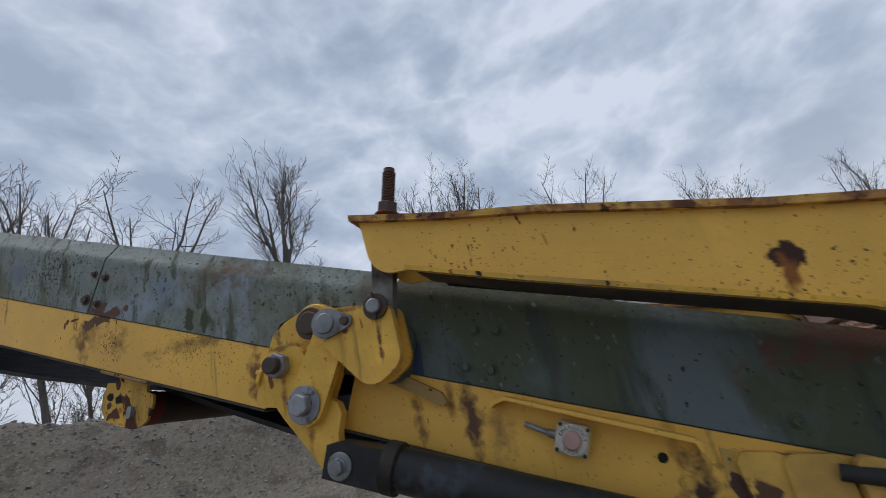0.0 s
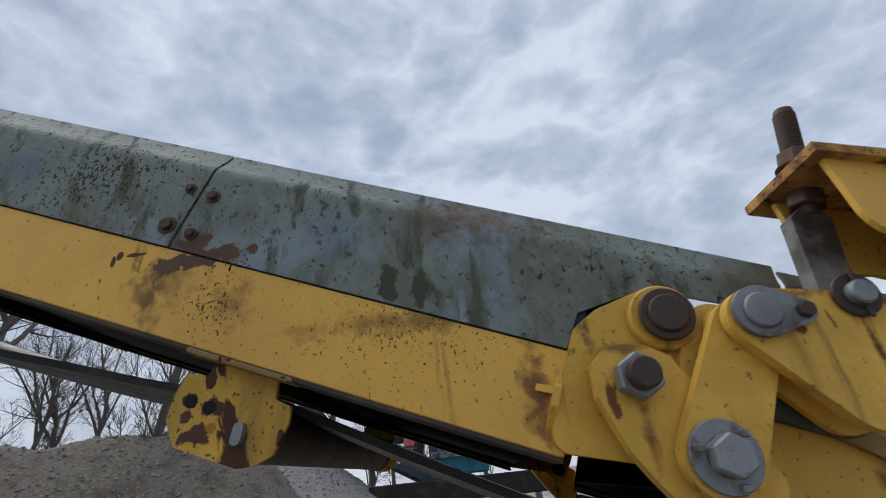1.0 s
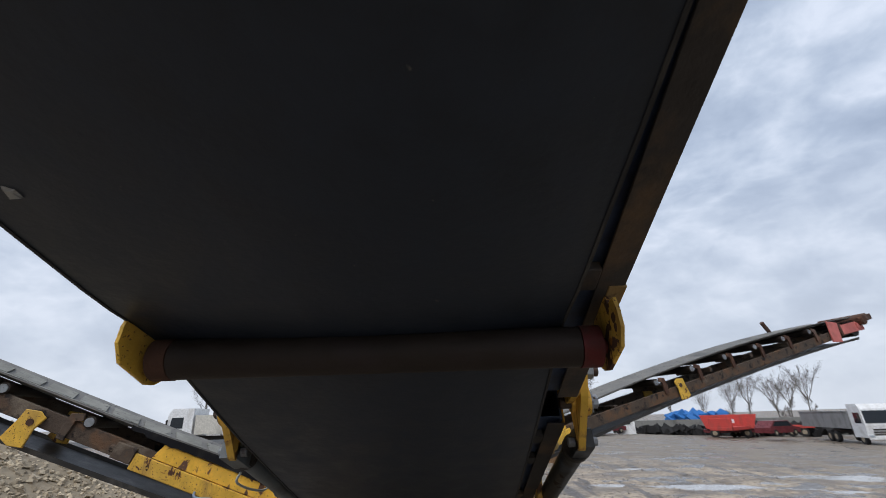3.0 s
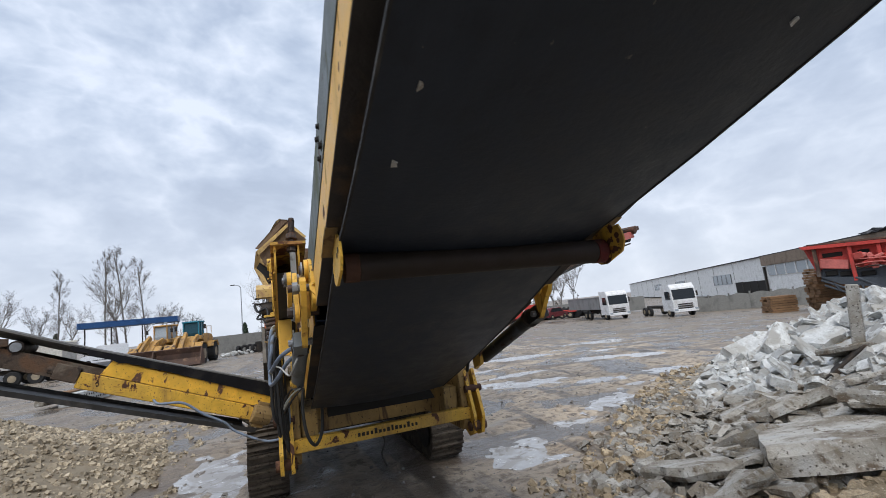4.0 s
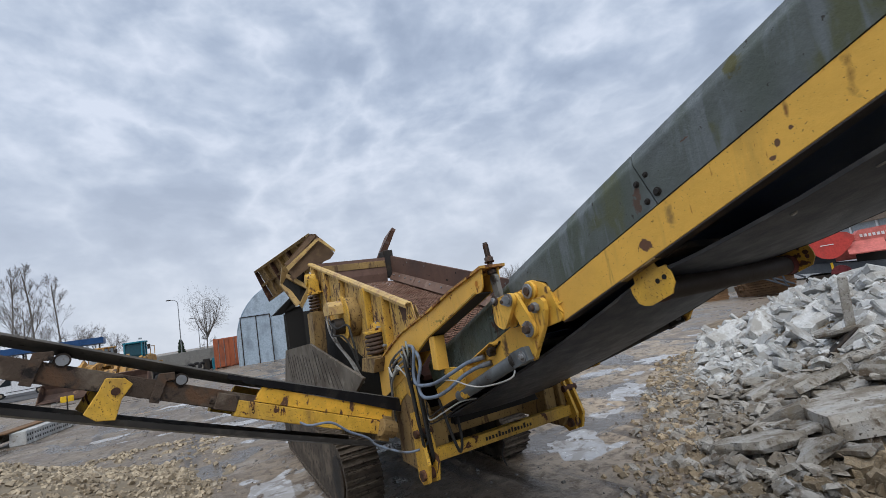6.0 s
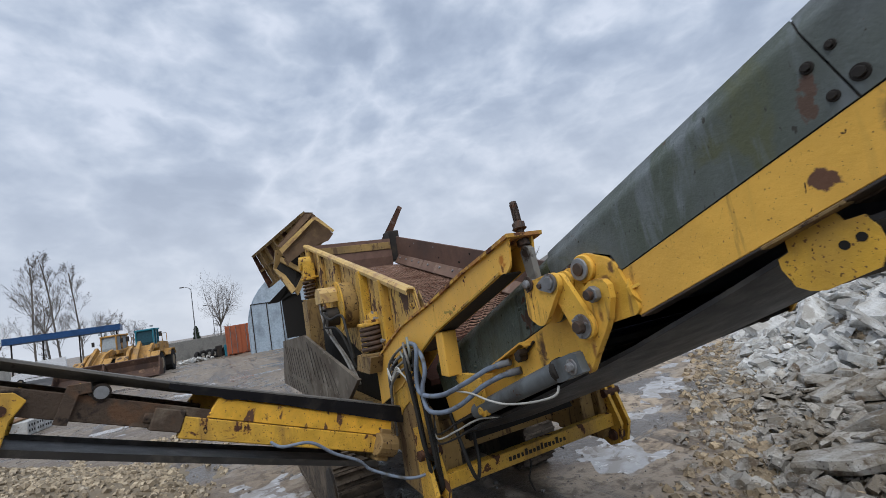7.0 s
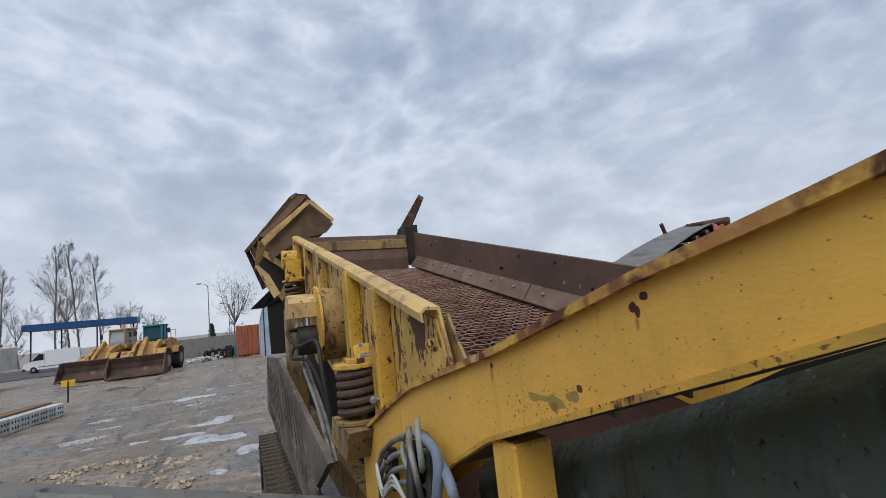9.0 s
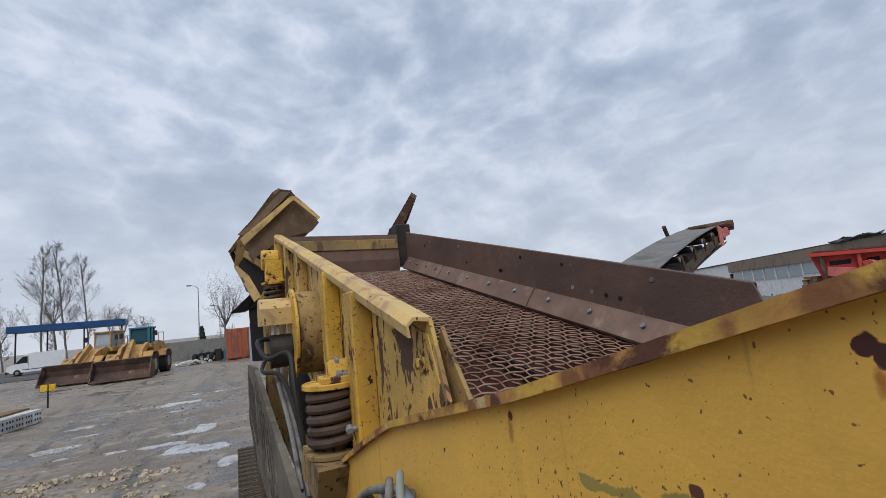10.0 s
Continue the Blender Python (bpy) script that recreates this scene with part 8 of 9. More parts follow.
def shape(name, parent, mat_, pts, axis, a, b, label="", bevel=0.02):
    bm = B()
    prism(bm, pts, axis, a, b)
    return part(name, bm, mat_, parent, label, bevel)


def wheel_loader(m, label, cab_glass, cab_top):
    """An articulated loader, bucket towards +x, on the ground at the origin."""
    e = empty("wheel_loader", label, "wheel loader", "parked wheel loaders")
    hood = shape("rear_body", e, loader_yellow, [(-3.2, 1.0), (-0.6, 0.9), (-0.5, 2.0), (-1.4, 2.25), (-2.9, 2.15), (-3.2, 1.9)], "y", -0.75, 0.75, "faded yellow engine hood", 0.06)
    for k in range(5):
        bx("louvre", hood, steel_dark, (-2.7 + 0.22 * k, -0.76, 1.75), (0.14, 0.03, 0.3), "", 0.0)
    bx("counterweight", e, steel_dark, (-3.25, 0, 1.05), (0.3, 1.6, 0.6), "", 0.06)
    shape("front_frame", e, loader_yellow, [(-0.4, 0.7), (1.5, 0.6), (1.7, 1.3), (0.9, 2.0), (0.3, 2.05), (-0.3, 1.4)], "y", -0.45, 0.45)
    for y in (-0.62, 0.62):
        shape("lift_arm", e, loader_yellow, [(0.3, 1.95), (0.6, 2.2), (1.4, 1.95), (2.1, 1.2), (2.6, 0.7), (2.5, 0.45), (1.8, 0.95), (1.2, 1.6)], "y", y - 0.09, y + 0.09, "worn yellow lift arm")
        bm = B()
        rod(bm, (0.5, y * 0.7, 1.2), (1.9, y * 0.7, 1.0), 0.07, sides=12)
        part("lift_cylinder", bm, steel_zinc, e)
    shape("tilt_link", e, loader_yellow, [(1.0, 2.2), (1.25, 2.45), (2.3, 1.45), (2.5, 1.1), (2.3, 1.0), (2.0, 1.35)], "y", -0.1, 0.1)
    shape("bucket", e, bucket_rust, [(2.5, 0.15), (3.55, 0.08), (3.6, 0.14), (3.0, 0.30), (2.75, 0.60), (2.78, 0.95), (3.0, 1.30), (2.92, 1.34), (2.5, 1.05), (2.35, 0.5)], "y", -1.5, 1.5, "rusty brown loader bucket", 0.01)
    for y in (-1.52, 1.52):
        shape("bucket_cheek", e, bucket_rust, [(2.4, 0.1), (3.55, 0.08), (3.05, 1.28), (2.45, 1.05)], "y", y - 0.03, y + 0.03)
    for x in (-2.0, 1.15):
        for y in (-1.0, 1.0):
            wh = wheel(e, (x, y, 0.74), 0.74, 0.52)
            for k in range(16):
                q = 2 * math.pi * k / 16
                bx("tread_lug", wh, tyre, (x + 0.73 * math.cos(q), y, 0.74 + 0.73 * math.sin(q)), (0.08, 0.5, 0.11), "", 0.0, (0, -math.degrees(q), 0))
            shape("mudguard", e, loader_yellow, [(x - 0.9, 1.2), (x - 0.5, 1.62), (x + 0.5, 1.62), (x + 0.9, 1.2), (x + 0.85, 1.15), (x + 0.45, 1.54), (x - 0.45, 1.54), (x - 0.85, 1.15)], "y", y - 0.27, y + 0.27)
    c = shape("cab", e, cab_glass, [(-1.30, 1.9), (-0.10, 1.9), (-0.05, 2.3), (-0.2, 3.1), (-1.35, 3.1)], "y", -0.52, 0.52, "tinted glass cab", 0.03)
    bx("roof", c, cab_top, (-0.78, 0, 3.17), (1.45, 1.25, 0.13), "", 0.04)
    bx("sill", c, loader_yellow, (-0.7, 0, 1.95), (1.45, 1.45, 0.3), "", 0.03)
    for x, z in ((-1.34, 2.5), (-0.68, 2.5), (-0.10, 2.5)):
        for y in (-0.53, 0.53):
            bx("pillar", c, cab_top, (x, y, z), (0.11, 0.08, 1.25), "", 0.01)
    for y in (-1.0, 1.0):
        bx("mirror", c, steel_dark, (0.05, y, 2.75), (0.06, 0.2, 0.34))
        bx("work_lamp", c, glass_pale, (0.02, y * 0.5, 3.4), (0.1, 0.2, 0.12), "", 0.01)
    for y in (-0.72, 0.72):
        for x in (-2.9, -1.6):
            bx("rail_post", e, loader_yellow, (x, y, 2.5), (0.04, 0.04, 0.6), "", 0)
        bx("rail", e, loader_yellow, (-2.25, y, 2.8), (1.35, 0.04, 0.04), "", 0)
    bx("exhaust", e, steel_dark, (-1.9, -0.3, 2.6), (0.12, 0.12, 0.8), "", 0.02)
    e.matrix_basis = m
    return e


wheel_loader(pose(-7.1, 39.95, 0, 0, 0, -97), "yellow wheel loader with a teal cab and rusty bucket", glass_blue, teal)
wheel_loader(pose(-9.7, 42.6, 0, 0, 0, -112), "older yellow wheel loader with a pale cab and lowered rusty bucket", glass_pale, loader_yellow)

# van
van = empty("delivery_van", "white delivery van parked beyond the canopy", "van")
shape("body", van, van_white, [(-2.8, 0.35), (2.3, 0.35), (2.75, 0.6), (2.7, 1.05), (1.9, 1.3), (1.15, 2.1), (0.6, 2.35), (-2.75, 2.35)], "y", -0.95, 0.95, "", 0.06)
shape("windscreen", van, glass_dark, [(1.95, 1.30), (1.25, 2.02), (0.80, 2.02), (0.80, 1.34)], "y", -0.965, 0.965, "", 0.0)
for x in (-1.8, 1.75):
    for y in (-0.86, 0.86):
        wheel(van, (x, y, 0.34), 0.34, 0.24)
bx("bumper", van, steel_dark, (2.72, 0, 0.42), (0.2, 1.8, 0.22))
for y in (-0.955, 0.955):
    bx("sill_trim", van, steel_dark, (-0.2, y, 0.62), (3.0, 0.03, 0.07))
    bx("door_seam", van, steel_dark, (0.72, y, 1.35), (0.02, 0.02, 1.5))
van.matrix_basis = pose(-19.6, 63.5, relief(-19.6, 63.5) + 0.115, 0, 0, 192) @ Matrix.Diagonal((0.80, 0.9, 0.92, 1))

# the blue canopy on thin posts
canopy = empty("canopy", "long blue sheet-metal canopy on thin posts", "canopy")
cz0 = 4.6
shape("roof", canopy, canopy_blue, [(-5.2, cz0 + 0.36), (7.2, cz0 + 0.27), (7.2, cz0 + 1.1), (-5.2, cz0 + 1.2)], "y", -2.5, 2.5, "deep blue corrugated fascia", 0.03)
for k in range(33):
    x = -5.05 + 0.372 * k
    bx("fascia_rib", canopy, canopy_blue, (x, -2.508, cz0 + 0.75 - 0.008 * (x + 5.2)), (0.10, 0.016, 0.70), "", 0.0)
for x in (-4.8, -1.6, 2.3, 6.6):
    bx("post", canopy, steel_dark, (x, 0, cz0 / 2 + 0.2), (0.16, 0.16, cz0 + 0.6), "", 0.01)
canopy.matrix_basis = pose(-22.6, 82.0, 0, 0, 0, 6)

# shipping container
cont = empty("shipping_container", "faded red shipping container", "container")
bx("body", cont, container_red, (0, 0, 1.3), (2.36, 6.0, 2.5), "", 0.01)
for x in (-1.2, 1.2):
    for y in (-3.02, 3.02):
        bx("corner_post", cont, container_red, (x, y, 1.3), (0.14, 0.14, 2.59), "", 0.01)
for k in range(20):
    for x in (-1.205, 1.205):
        bx("wall_rib", cont, container_red, (x, -2.75 + 0.29 * k, 1.3), (0.05, 0.13, 2.3), "", 0.01)
for x in (-0.62, 0.62):
    d = bx("door", cont, container_red, (x, -3.03, 1.3), (1.1, 0.05, 2.35), "", 0.01)
    for dx in (-0.25, 0.2):
        bm = B()
        rod(bm, (x + dx, -3.08, 0.15), (x + dx, -3.08, 2.5), 0.025, sides=8)
        part("lock_bar", bm, steel_zinc, d)
cont.matrix_basis = pose(-0.6, 48.4, 0, 0, 0, -2)

# arched hangar with a flat front
hangar = empty("hangar", "pale blue arched hangar with an open dark doorway", "hangar")
HW, HH = 4.7, 6.7
ar = [(HW * math.cos(radians(a)), 2.0 + (HH - 2.0) * math.sin(radians(a))) for a in range(0, 181, 10)]
outline = [(HW, 0)] + ar + [(-HW, 0)]
shape("front_wall", hangar, hangar_skin, outline, "y", 0, 0.2, "", 0.0)
bm = B()
rows = [[bm.verts.new((x, y, z)) for x, z in outline] for y in (0.2, 18.0)]
rows2 = [[bm.verts.new((x * 0.985, y, z * 0.985)) for x, z in outline] for y in (0.2, 18.0)]
for k in range(len(outline) - 1):
    bm.faces.new((rows[0][k], rows[0][k + 1], rows[1][k + 1], rows[1][k]))
    bm.faces.new((rows2[0][k + 1], rows2[0][k], rows2[1][k], rows2[1][k + 1]))
part("arched_roof", bm, hangar_skin, hangar, "", 0, True)
for k in range(9):
    bm = B()
    y = 0.3 + 2.1 * k
    pts = [(x * 1.012, y, z * 1.012) for x, z in outline]
    tube(bm, pts, 0.05, 6, 1)
    part("roof_rib", bm, hangar_skin, hangar)
shape("sliding_door", hangar, hangar_door, [(-4.35, 0.0), (-2.1, 0.0), (-2.1, 3.9), (-4.35, 3.9)], "y", -0.12, -0.02, "blue-grey sheet door", 0.01)
for x in (-4.4, -3.2, -2.1):
    bx("door_frame", hangar, steel_dark, (x, -0.14, 1.95), (0.07, 0.06, 3.95), "", 0.0)
bx("door_frame", hangar, steel_dark, (-3.25, -0.14, 3.92), (2.35, 0.06, 0.07), "", 0.0)
# a black sheet on the wall paints the unlit inside
shape("doorway", hangar, black_void, [(-1.0, 0.0), (3.0, 0.0), (3.0, 3.7), (-1.0, 3.7)], "y", -0.05, 0.0, "black sheet standing for the dark open doorway", 0.0)
bx("sign_plate", hangar, white_paint, (1.9, -0.08, 3.4), (0.7, 0.05, 0.25), "", 0.0)
hangar.matrix_basis = pose(4.5, 41.5, 0, 0, 0, -4)
# a second lower tent behind it
tent = empty("storage_tent", "white storage tent roof beside the hangar", "tent")
shape("cover", tent, plain("white_tent_sheet", (0.6, 0.64, 0.68), 0.5), [(-4.5, 0), (4.5, 0), (4.5, 2.2), (0, 4.6), (-4.5, 2.2)], "y", 0, 14, "", 0.05)
tent.matrix_basis = pose(12.0, 52, 0, 0, 0, -4)

# stacked timber in front of the hangar
def timber_stack(m, label, nx, nz, length, pw, ph):
    st = empty("timber_stack", label, "timber stack", "stacks of timber")
    r = random.Random(nx * 7 + nz)
    for k in range(nz):
        for j in range(nx):
            bx("plank", st, timber, (r.uniform(-0.08, 0.08), (j - nx / 2) * pw * 1.06, ph / 2 + k * ph * 1.12), (length * r.uniform(0.92, 1.0), pw, ph), "", 0.004)
    st.matrix_basis = m
    return st


timber_stack(pose(4.0, 23.0, 0, 0, 0, 8), "stack of orange-brown boards", 3, 8, 1.6, 0.4, 0.10)
timber_stack(pose(30.6, 21.2, lie(30.6, 21), 0, 0, -35), "stack of weathered brown timber", 3, 7, 1.6, 0.5, 0.14)
timber_stack(pose(33.0, 18.8, lie(33, 19), 0, 0, -35), "stack of weathered brown timber", 3, 16, 3.4, 0.5, 0.15)

# low concrete wall, tyres and clutter by the container
wall = bx("yard_wall_north", None, wall_grey, (0, 0, 0.9), (12, 0.25, 1.9), "", 0.02)
wall.matrix_basis = pose(-6.6, 55, 0, 0, 0, 3)
tagged(wall, "low grey concrete wall of the yard", "wall", kind="structure")
r = random.Random(8)
for k in range(7):
    x, y, z, tilt = -4.3 + 0.28 * (k % 6) * 1.6, 46.5 + (k % 3) * 0.7, 0.27, r.choice((90, 86, 82))
    bm = B()
    seg = 20
    for ring_r, tw in ((0.30, 0.12),):
        V = [[bm.verts.new(((ring_r + tw * math.cos(b)) * math.cos(a), (ring_r + tw * math.cos(b)) * math.sin(a), tw * math.sin(b))) for b in [2 * math.pi * q / 8 for q in range(8)]] for a in [2 * math.pi * q / seg for q in range(seg)]]
        for i in range(seg):
            for q in range(8):
                bm.faces.new((V[i][q], V[(i + 1) % seg][q], V[(i + 1) % seg][(q + 1) % 8], V[i][(q + 1) % 8]))
    t = part("old_tyre", bm, tyre, smooth=True)
    t.matrix_basis = pose(x, y, z + 0.14, tilt, 0, r.uniform(0, 180))
    tagged(t, "worn black tyre on a pile by the wall", "tyre", "pile of old tyres")
bins = [(-1.9, 46.2, 0.5, teal), (-1.3, 46.4, 0.45, steel_dark), (0.9, 44.6, 0.4, tarp_blue), (-2.6, 46.8, 0.5, steel_dark), (0.3, 44.5, 0.35, concrete_pale)]
for k, (x, y, h, mt) in enumerate(bins):
    b = bx("waste_bin", None, mt, (x, y, h), (0.55, 0.5, 2 * h), "", 0.04)
    tagged(b, "small upright waste bin beside the container", "bin", "bins by the container")

# pale debris dumped beside the tyres
scatter("debris_heap", "low heap of pale debris by the tyres", concrete_pale, 160, lambda r: (r.gauss(-4.6, 0.5), r.gauss(45.6, 0.4), r.uniform(0.02, 0.3)), lambda r: r.uniform(0.1, 0.4), 55, 0.6)

# lamp post
lamp = empty("street_lamp", "tall grey street lamp beyond the yard", "street lamp")
bm = B()
rod(bm, (0, 0, 0), (0, 0, 8.2), 0.075, 0.045, 10)
part("pole", bm, steel_zinc, lamp)
bm = B()
tube(bm, [(0, 0, 8.1), (-0.3, 0, 8.45), (-0.9, 0, 8.55)], 0.04)
part("arm", bm, steel_zinc, lamp)
bx("head", lamp, steel_dark, (-1.0, 0, 8.55), (0.55, 0.25, 0.12))
lamp.matrix_basis = pose(-5.3, 68, 0, 0, 0, 0)
copy_thing(lamp, pose(-3.4, 84, -1.8, 0, 0, 0))

# conifers and a far wood line
for k, (az, d, h) in enumerate(((-3.3, 84, 3.6), (-20.6, 96, 5.0), (-22.2, 98, 3.5))):
    x, y = -1.3 + d * math.sin(radians(az)), 3.2 + d * math.cos(radians(az))
    e = empty("conifer", "small dark conifer far beyond the yard", "tree", "conifers")
    bm = B()
    rod(bm, (0, 0, 0), (0, 0, h * 0.9), 0.08, 0.03, 8)
    part("trunk", bm, bark, e)
    bm = B()
    r = random.Random(k)
    for j in range(150):
        t = r.random() ** 0.7
        a = r.uniform(0, 6.28)
        q = (1 - t) * h * 0.22 * r.uniform(0.5, 1.0) + 0.05
        rough_stone(bm, (q * math.cos(a), q * math.sin(a), h * (0.08 + 0.92 * t)), (0.35, 0.35, 0.12), r)
    part("crown", bm, conifer, e)
    e.matrix_basis = pose(x, y, 0)

# tipper lorry at the edge of the yard
def lorry(m, label, body_mat, long=4.6):
    e = empty("lorry", label, "lorry", "parked lorries")
    c = shape("cab", e, white_paint, [(2.1, 0.6), (4.3, 0.6), (4.4, 1.6), (4.2, 2.9), (3.9, 3.3), (2.1, 3.3)], "y", -1.22, 1.22, "white lorry cab", 0.08)
    shape("windscreen", c, glass_dark, [(4.405, 1.75), (4.25, 2.75), (4.2, 2.75), (4.3, 1.75)], "y", -1.1, 1.1, "", 0.0)
    for y in (-1.23, 1.23):
        shape("side_window", c, glass_dark, [(2.9, 1.75), (4.0, 1.75), (3.9, 2.6), (2.9, 2.6)], "y", y - 0.01, y + 0.01, "", 0.0)
    for z in (0.85, 1.05, 1.25):
        bx("grille_bar", c, steel_dark, (4.39, 0, z), (0.08, 1.5, 0.10), "", 0.01)
    bx("bumper", c, white_paint, (4.42, 0, 0.62), (0.2, 2.4, 0.3), "", 0.03)
    for y in (-1.0, 1.0):
        bx("headlight", c, glass_pale, (4.48, y, 0.72), (0.1, 0.35, 0.18), "", 0.02)
        bx("mirror", c, steel_dark, (4.2, y * 1.4, 2.2), (0.1, 0.15, 0.5), "", 0.02)
    if body_mat:
        shape("tipper_body", e, body_mat, [(-long, 1.25), (1.85, 1.25), (1.9, 2.75), (-long, 2.65)], "y", -1.25, 1.25, "tipper body", 0.05)
        bx("body_rail", e, body_mat, (-long / 2 + 0.9, -1.27, 2.7), (long + 1.9, 0.08, 0.12), "", 0.01)
    bx("chassis", e, steel_dark, (-0.6, 0, 0.95), (6.5, 0.9, 0.3), "", 0.02)
    for x in (3.3, -1.6, -2.9):
        for y in (-1.05, 1.05):
            wheel(e, (x, y, 0.5), 0.5, 0.32)
    e.matrix_basis = m
    return e


lorry(pose(-19.6, 41.5, 0, 0, 0, 180), "cream tipper lorry at the edge of the yard", plain("cream_tipper", (0.52, 0.50, 0.45)), 4.4)
lorry(pose(39.05, 38.6, lie(38.4, 37), 0, 0, 248), "white lorry tractor with a low red trailer coupling", None)
lorry(pose(36.9, 46.1, lie(36.5, 45), 0, 0, 253), "white lorry with a dark tipping trailer", plain("grey_tipper", (0.24, 0.24, 0.24)), 9.0)
trailer = empty("low_trailer", "low red flatbed trailer", "trailer", "parked trailers")
bx("bed", trailer, red_paint, (0, 0, 1.1), (9, 2.4, 0.35))
bx("headboard", trailer, red_paint, (4.3, 0, 1.6), (0.3, 2.4, 1.2))
for x in (-3.4, -2.2, -1.0):
    for y in (-1.0, 1.0):
        wheel(trailer, (x, y, 0.5), 0.5, 0.3)
trailer.matrix_basis = pose(39, 62, lie(39, 62), 0, 0, 150)
copy_thing(trailer, pose(33.0, 58.0, lie(33, 58), 0, 0, 218))

# long white factory hall, its office wing with a stained fascia on the same line, and the concrete fence
FRONT = pose(84.3, 57.7, 0, 0, 0, 235)
hall = empty("factory_hall", "long low white factory hall with a dark roof edge", "building")
bx("wall", hall, wall_white, (-85, 6, 1.8), (170, 12, 7.2), "", 0.02)
bx("roof", hall, roof_grey, (-85, 6, 5.5), (170.4, 12.6, 0.22), "", 0.02)
for k in range(12):
    bx("wall_joint", hall, wall_grey, (-13.0 * k - 15.4, -0.01, 1.8), (0.10, 0.06, 7.0), "", 0.0)
# the gateway's black sheet paints its unlit inside too
for x, w, z, h, mt in ((-23.2, 12.0, 2.0, 2.3, glass_pale), (-7.6, 14.6, -0.3, 2.8, black_void), (-62, 12.0, 2.0, 2.3, glass_pale), (-96, 12.0, 2.0, 2.3, glass_pale)):
    wd = bx("window" if mt is glass_pale else "dark_gateway", hall, mt, (x, -0.03, z), (w, 0.1, h), "", 0.0)
    for k in range(5):
        bx("mullion", wd, steel_dark, (x - w / 2 + w * k / 4, -0.10, z), (0.14, 0.06, h), "", 0.0)
hall.matrix_basis = FRONT
office = empty("office_block", "flat-roofed white wing with a stained concrete fascia and window band", "building")
bx("wall", office, wall_white, (42, 6, 1.8), (84, 12, 7.0), "", 0.02)
bx("fascia", office, fascia, (42.05, -0.15, 4.6), (84, 0.5, 1.75), "stained brown concrete fascia", 0.02)
bx("roof", office, roof_grey, (42, 6, 5.55), (84.6, 12.8, 0.16), "", 0.02)
bx("downpipe", office, steel_dark, (0.5, -0.2, 1.0), (0.5, 0.3, 5.0), "", 0.02)
for k in range(23):
    x = 3.2 + 3.5 * k
    wd = bx("window", office, glass_pale, (x, -0.05, 2.75 if k < 6 else 3.0), (3.2, 0.12, 1.8), "", 0.0)
    bx("window_frame", wd, white_paint, (x + 1.7, -0.14, 2.75 if k < 6 else 3.0), (0.26, 0.1, 1.85), "", 0.0)
r = random.Random(2)
for k in range(16):
    bx("torn_roofing", office, roof_grey, (30 + 0.5 * k + r.uniform(-0.6, 0.6), -0.3 + r.uniform(-0.4, 0.3), 5.62 + r.uniform(0, 0.22)), (r.uniform(0.8, 2.4), r.uniform(0.4, 1.2), 0.1), "", 0.0, (r.uniform(-25, 25), r.uniform(-14, 14), 0))
office.matrix_basis = FRONT
fence = empty("panel_fence", "grey precast concrete panel fence", "fence")
for k in range(8):
    x = -7 + 2.0 * k
    bx("fence_post", fence, wall_grey, (x - 1.0, 0, 1.0), (0.14, 0.16, 2.1), "", 0.01)
    pts = [(x - 0.93, 0.0), (x + 0.93, 0.0), (x + 0.93, 1.75)] + [(x + 0.93 - 1.86 * j / 8, 1.75 + 0.2 * math.sin(math.pi * j / 8)) for j in range(1, 8)] + [(x - 0.93, 1.75)]
    shape("fence_panel", fence, wall_grey, pts, "y", -0.04, 0.04, "", 0.0)
fence.matrix_basis = pose(49.1, 33.8, lie(49, 34) - 0.1, 0, 0, -40.4)

# red tracked crusher
crusher = empty("red_crusher", "red tracked crusher with a folded hopper", "crusher")
shape("hopper_rail", crusher, red_paint, [(-5.5, 3.98), (-3.0, 3.85), (-0.6, 3.72), (-0.6, 3.55), (-3.0, 3.66), (-5.35, 3.78)], "y", -1.62, -1.3, "red rim of the folded hopper", 0.02)
shape("hopper", crusher, red_paint, [(-5.35, 3.8), (-0.7, 3.6), (-0.8, 2.5), (-2.9, 2.35), (-3.6, 2.75), (-4.4, 2.7), (-4.95, 2.35)], "y", -1.15, 1.4, "red feed hopper", 0.02)
shape("folded_wing", crusher, bucket_rust, [(-5.3, 3.99), (-0.6, 3.76), (-0.7, 3.86), (-3.2, 3.98), (-5.1, 4.06)], "y", -1.4, 0.6, "rusty folded hopper wing", 0.01)
for x, z0, z1 in ((-4.85, 2.1, 3.75), (-3.3, 1.7, 3.7), (-2.1, 2.6, 3.6)):
    bx("hopper_post", crusher, red_paint if x > -4 else bucket_rust, (x, -1.36, (z0 + z1) / 2), (0.18, 0.3, z1 - z0), "", 0.02)
bx("feeder_side", crusher, red_faded, (-4.1, -1.1, 2.75), (1.3, 0.5, 0.55), "", 0.04, (0, 10, 0))
bx("lower_frame", crusher, crusher_steel, (-2.6, -0.9, 2.0), (4.4, 0.4, 0.75), "", 0.03, (0, 5, 0))
for x, z, w, h in ((-4.3, 2.25, 0.55, 0.3), (-3.7, 2.15, 0.5, 0.28), (-2.75, 2.05, 0.6, 0.26), (-1.7, 1.95, 0.6, 0.24), (-2.75, 3.25, 0.5, 0.3), (-4.1, 3.3, 0.9, 0.25)):
    bx("frame_opening", crusher, black_void, (x, -1.14, z), (w, 0.1, h), "", 0.03)
r = random.Random(14)
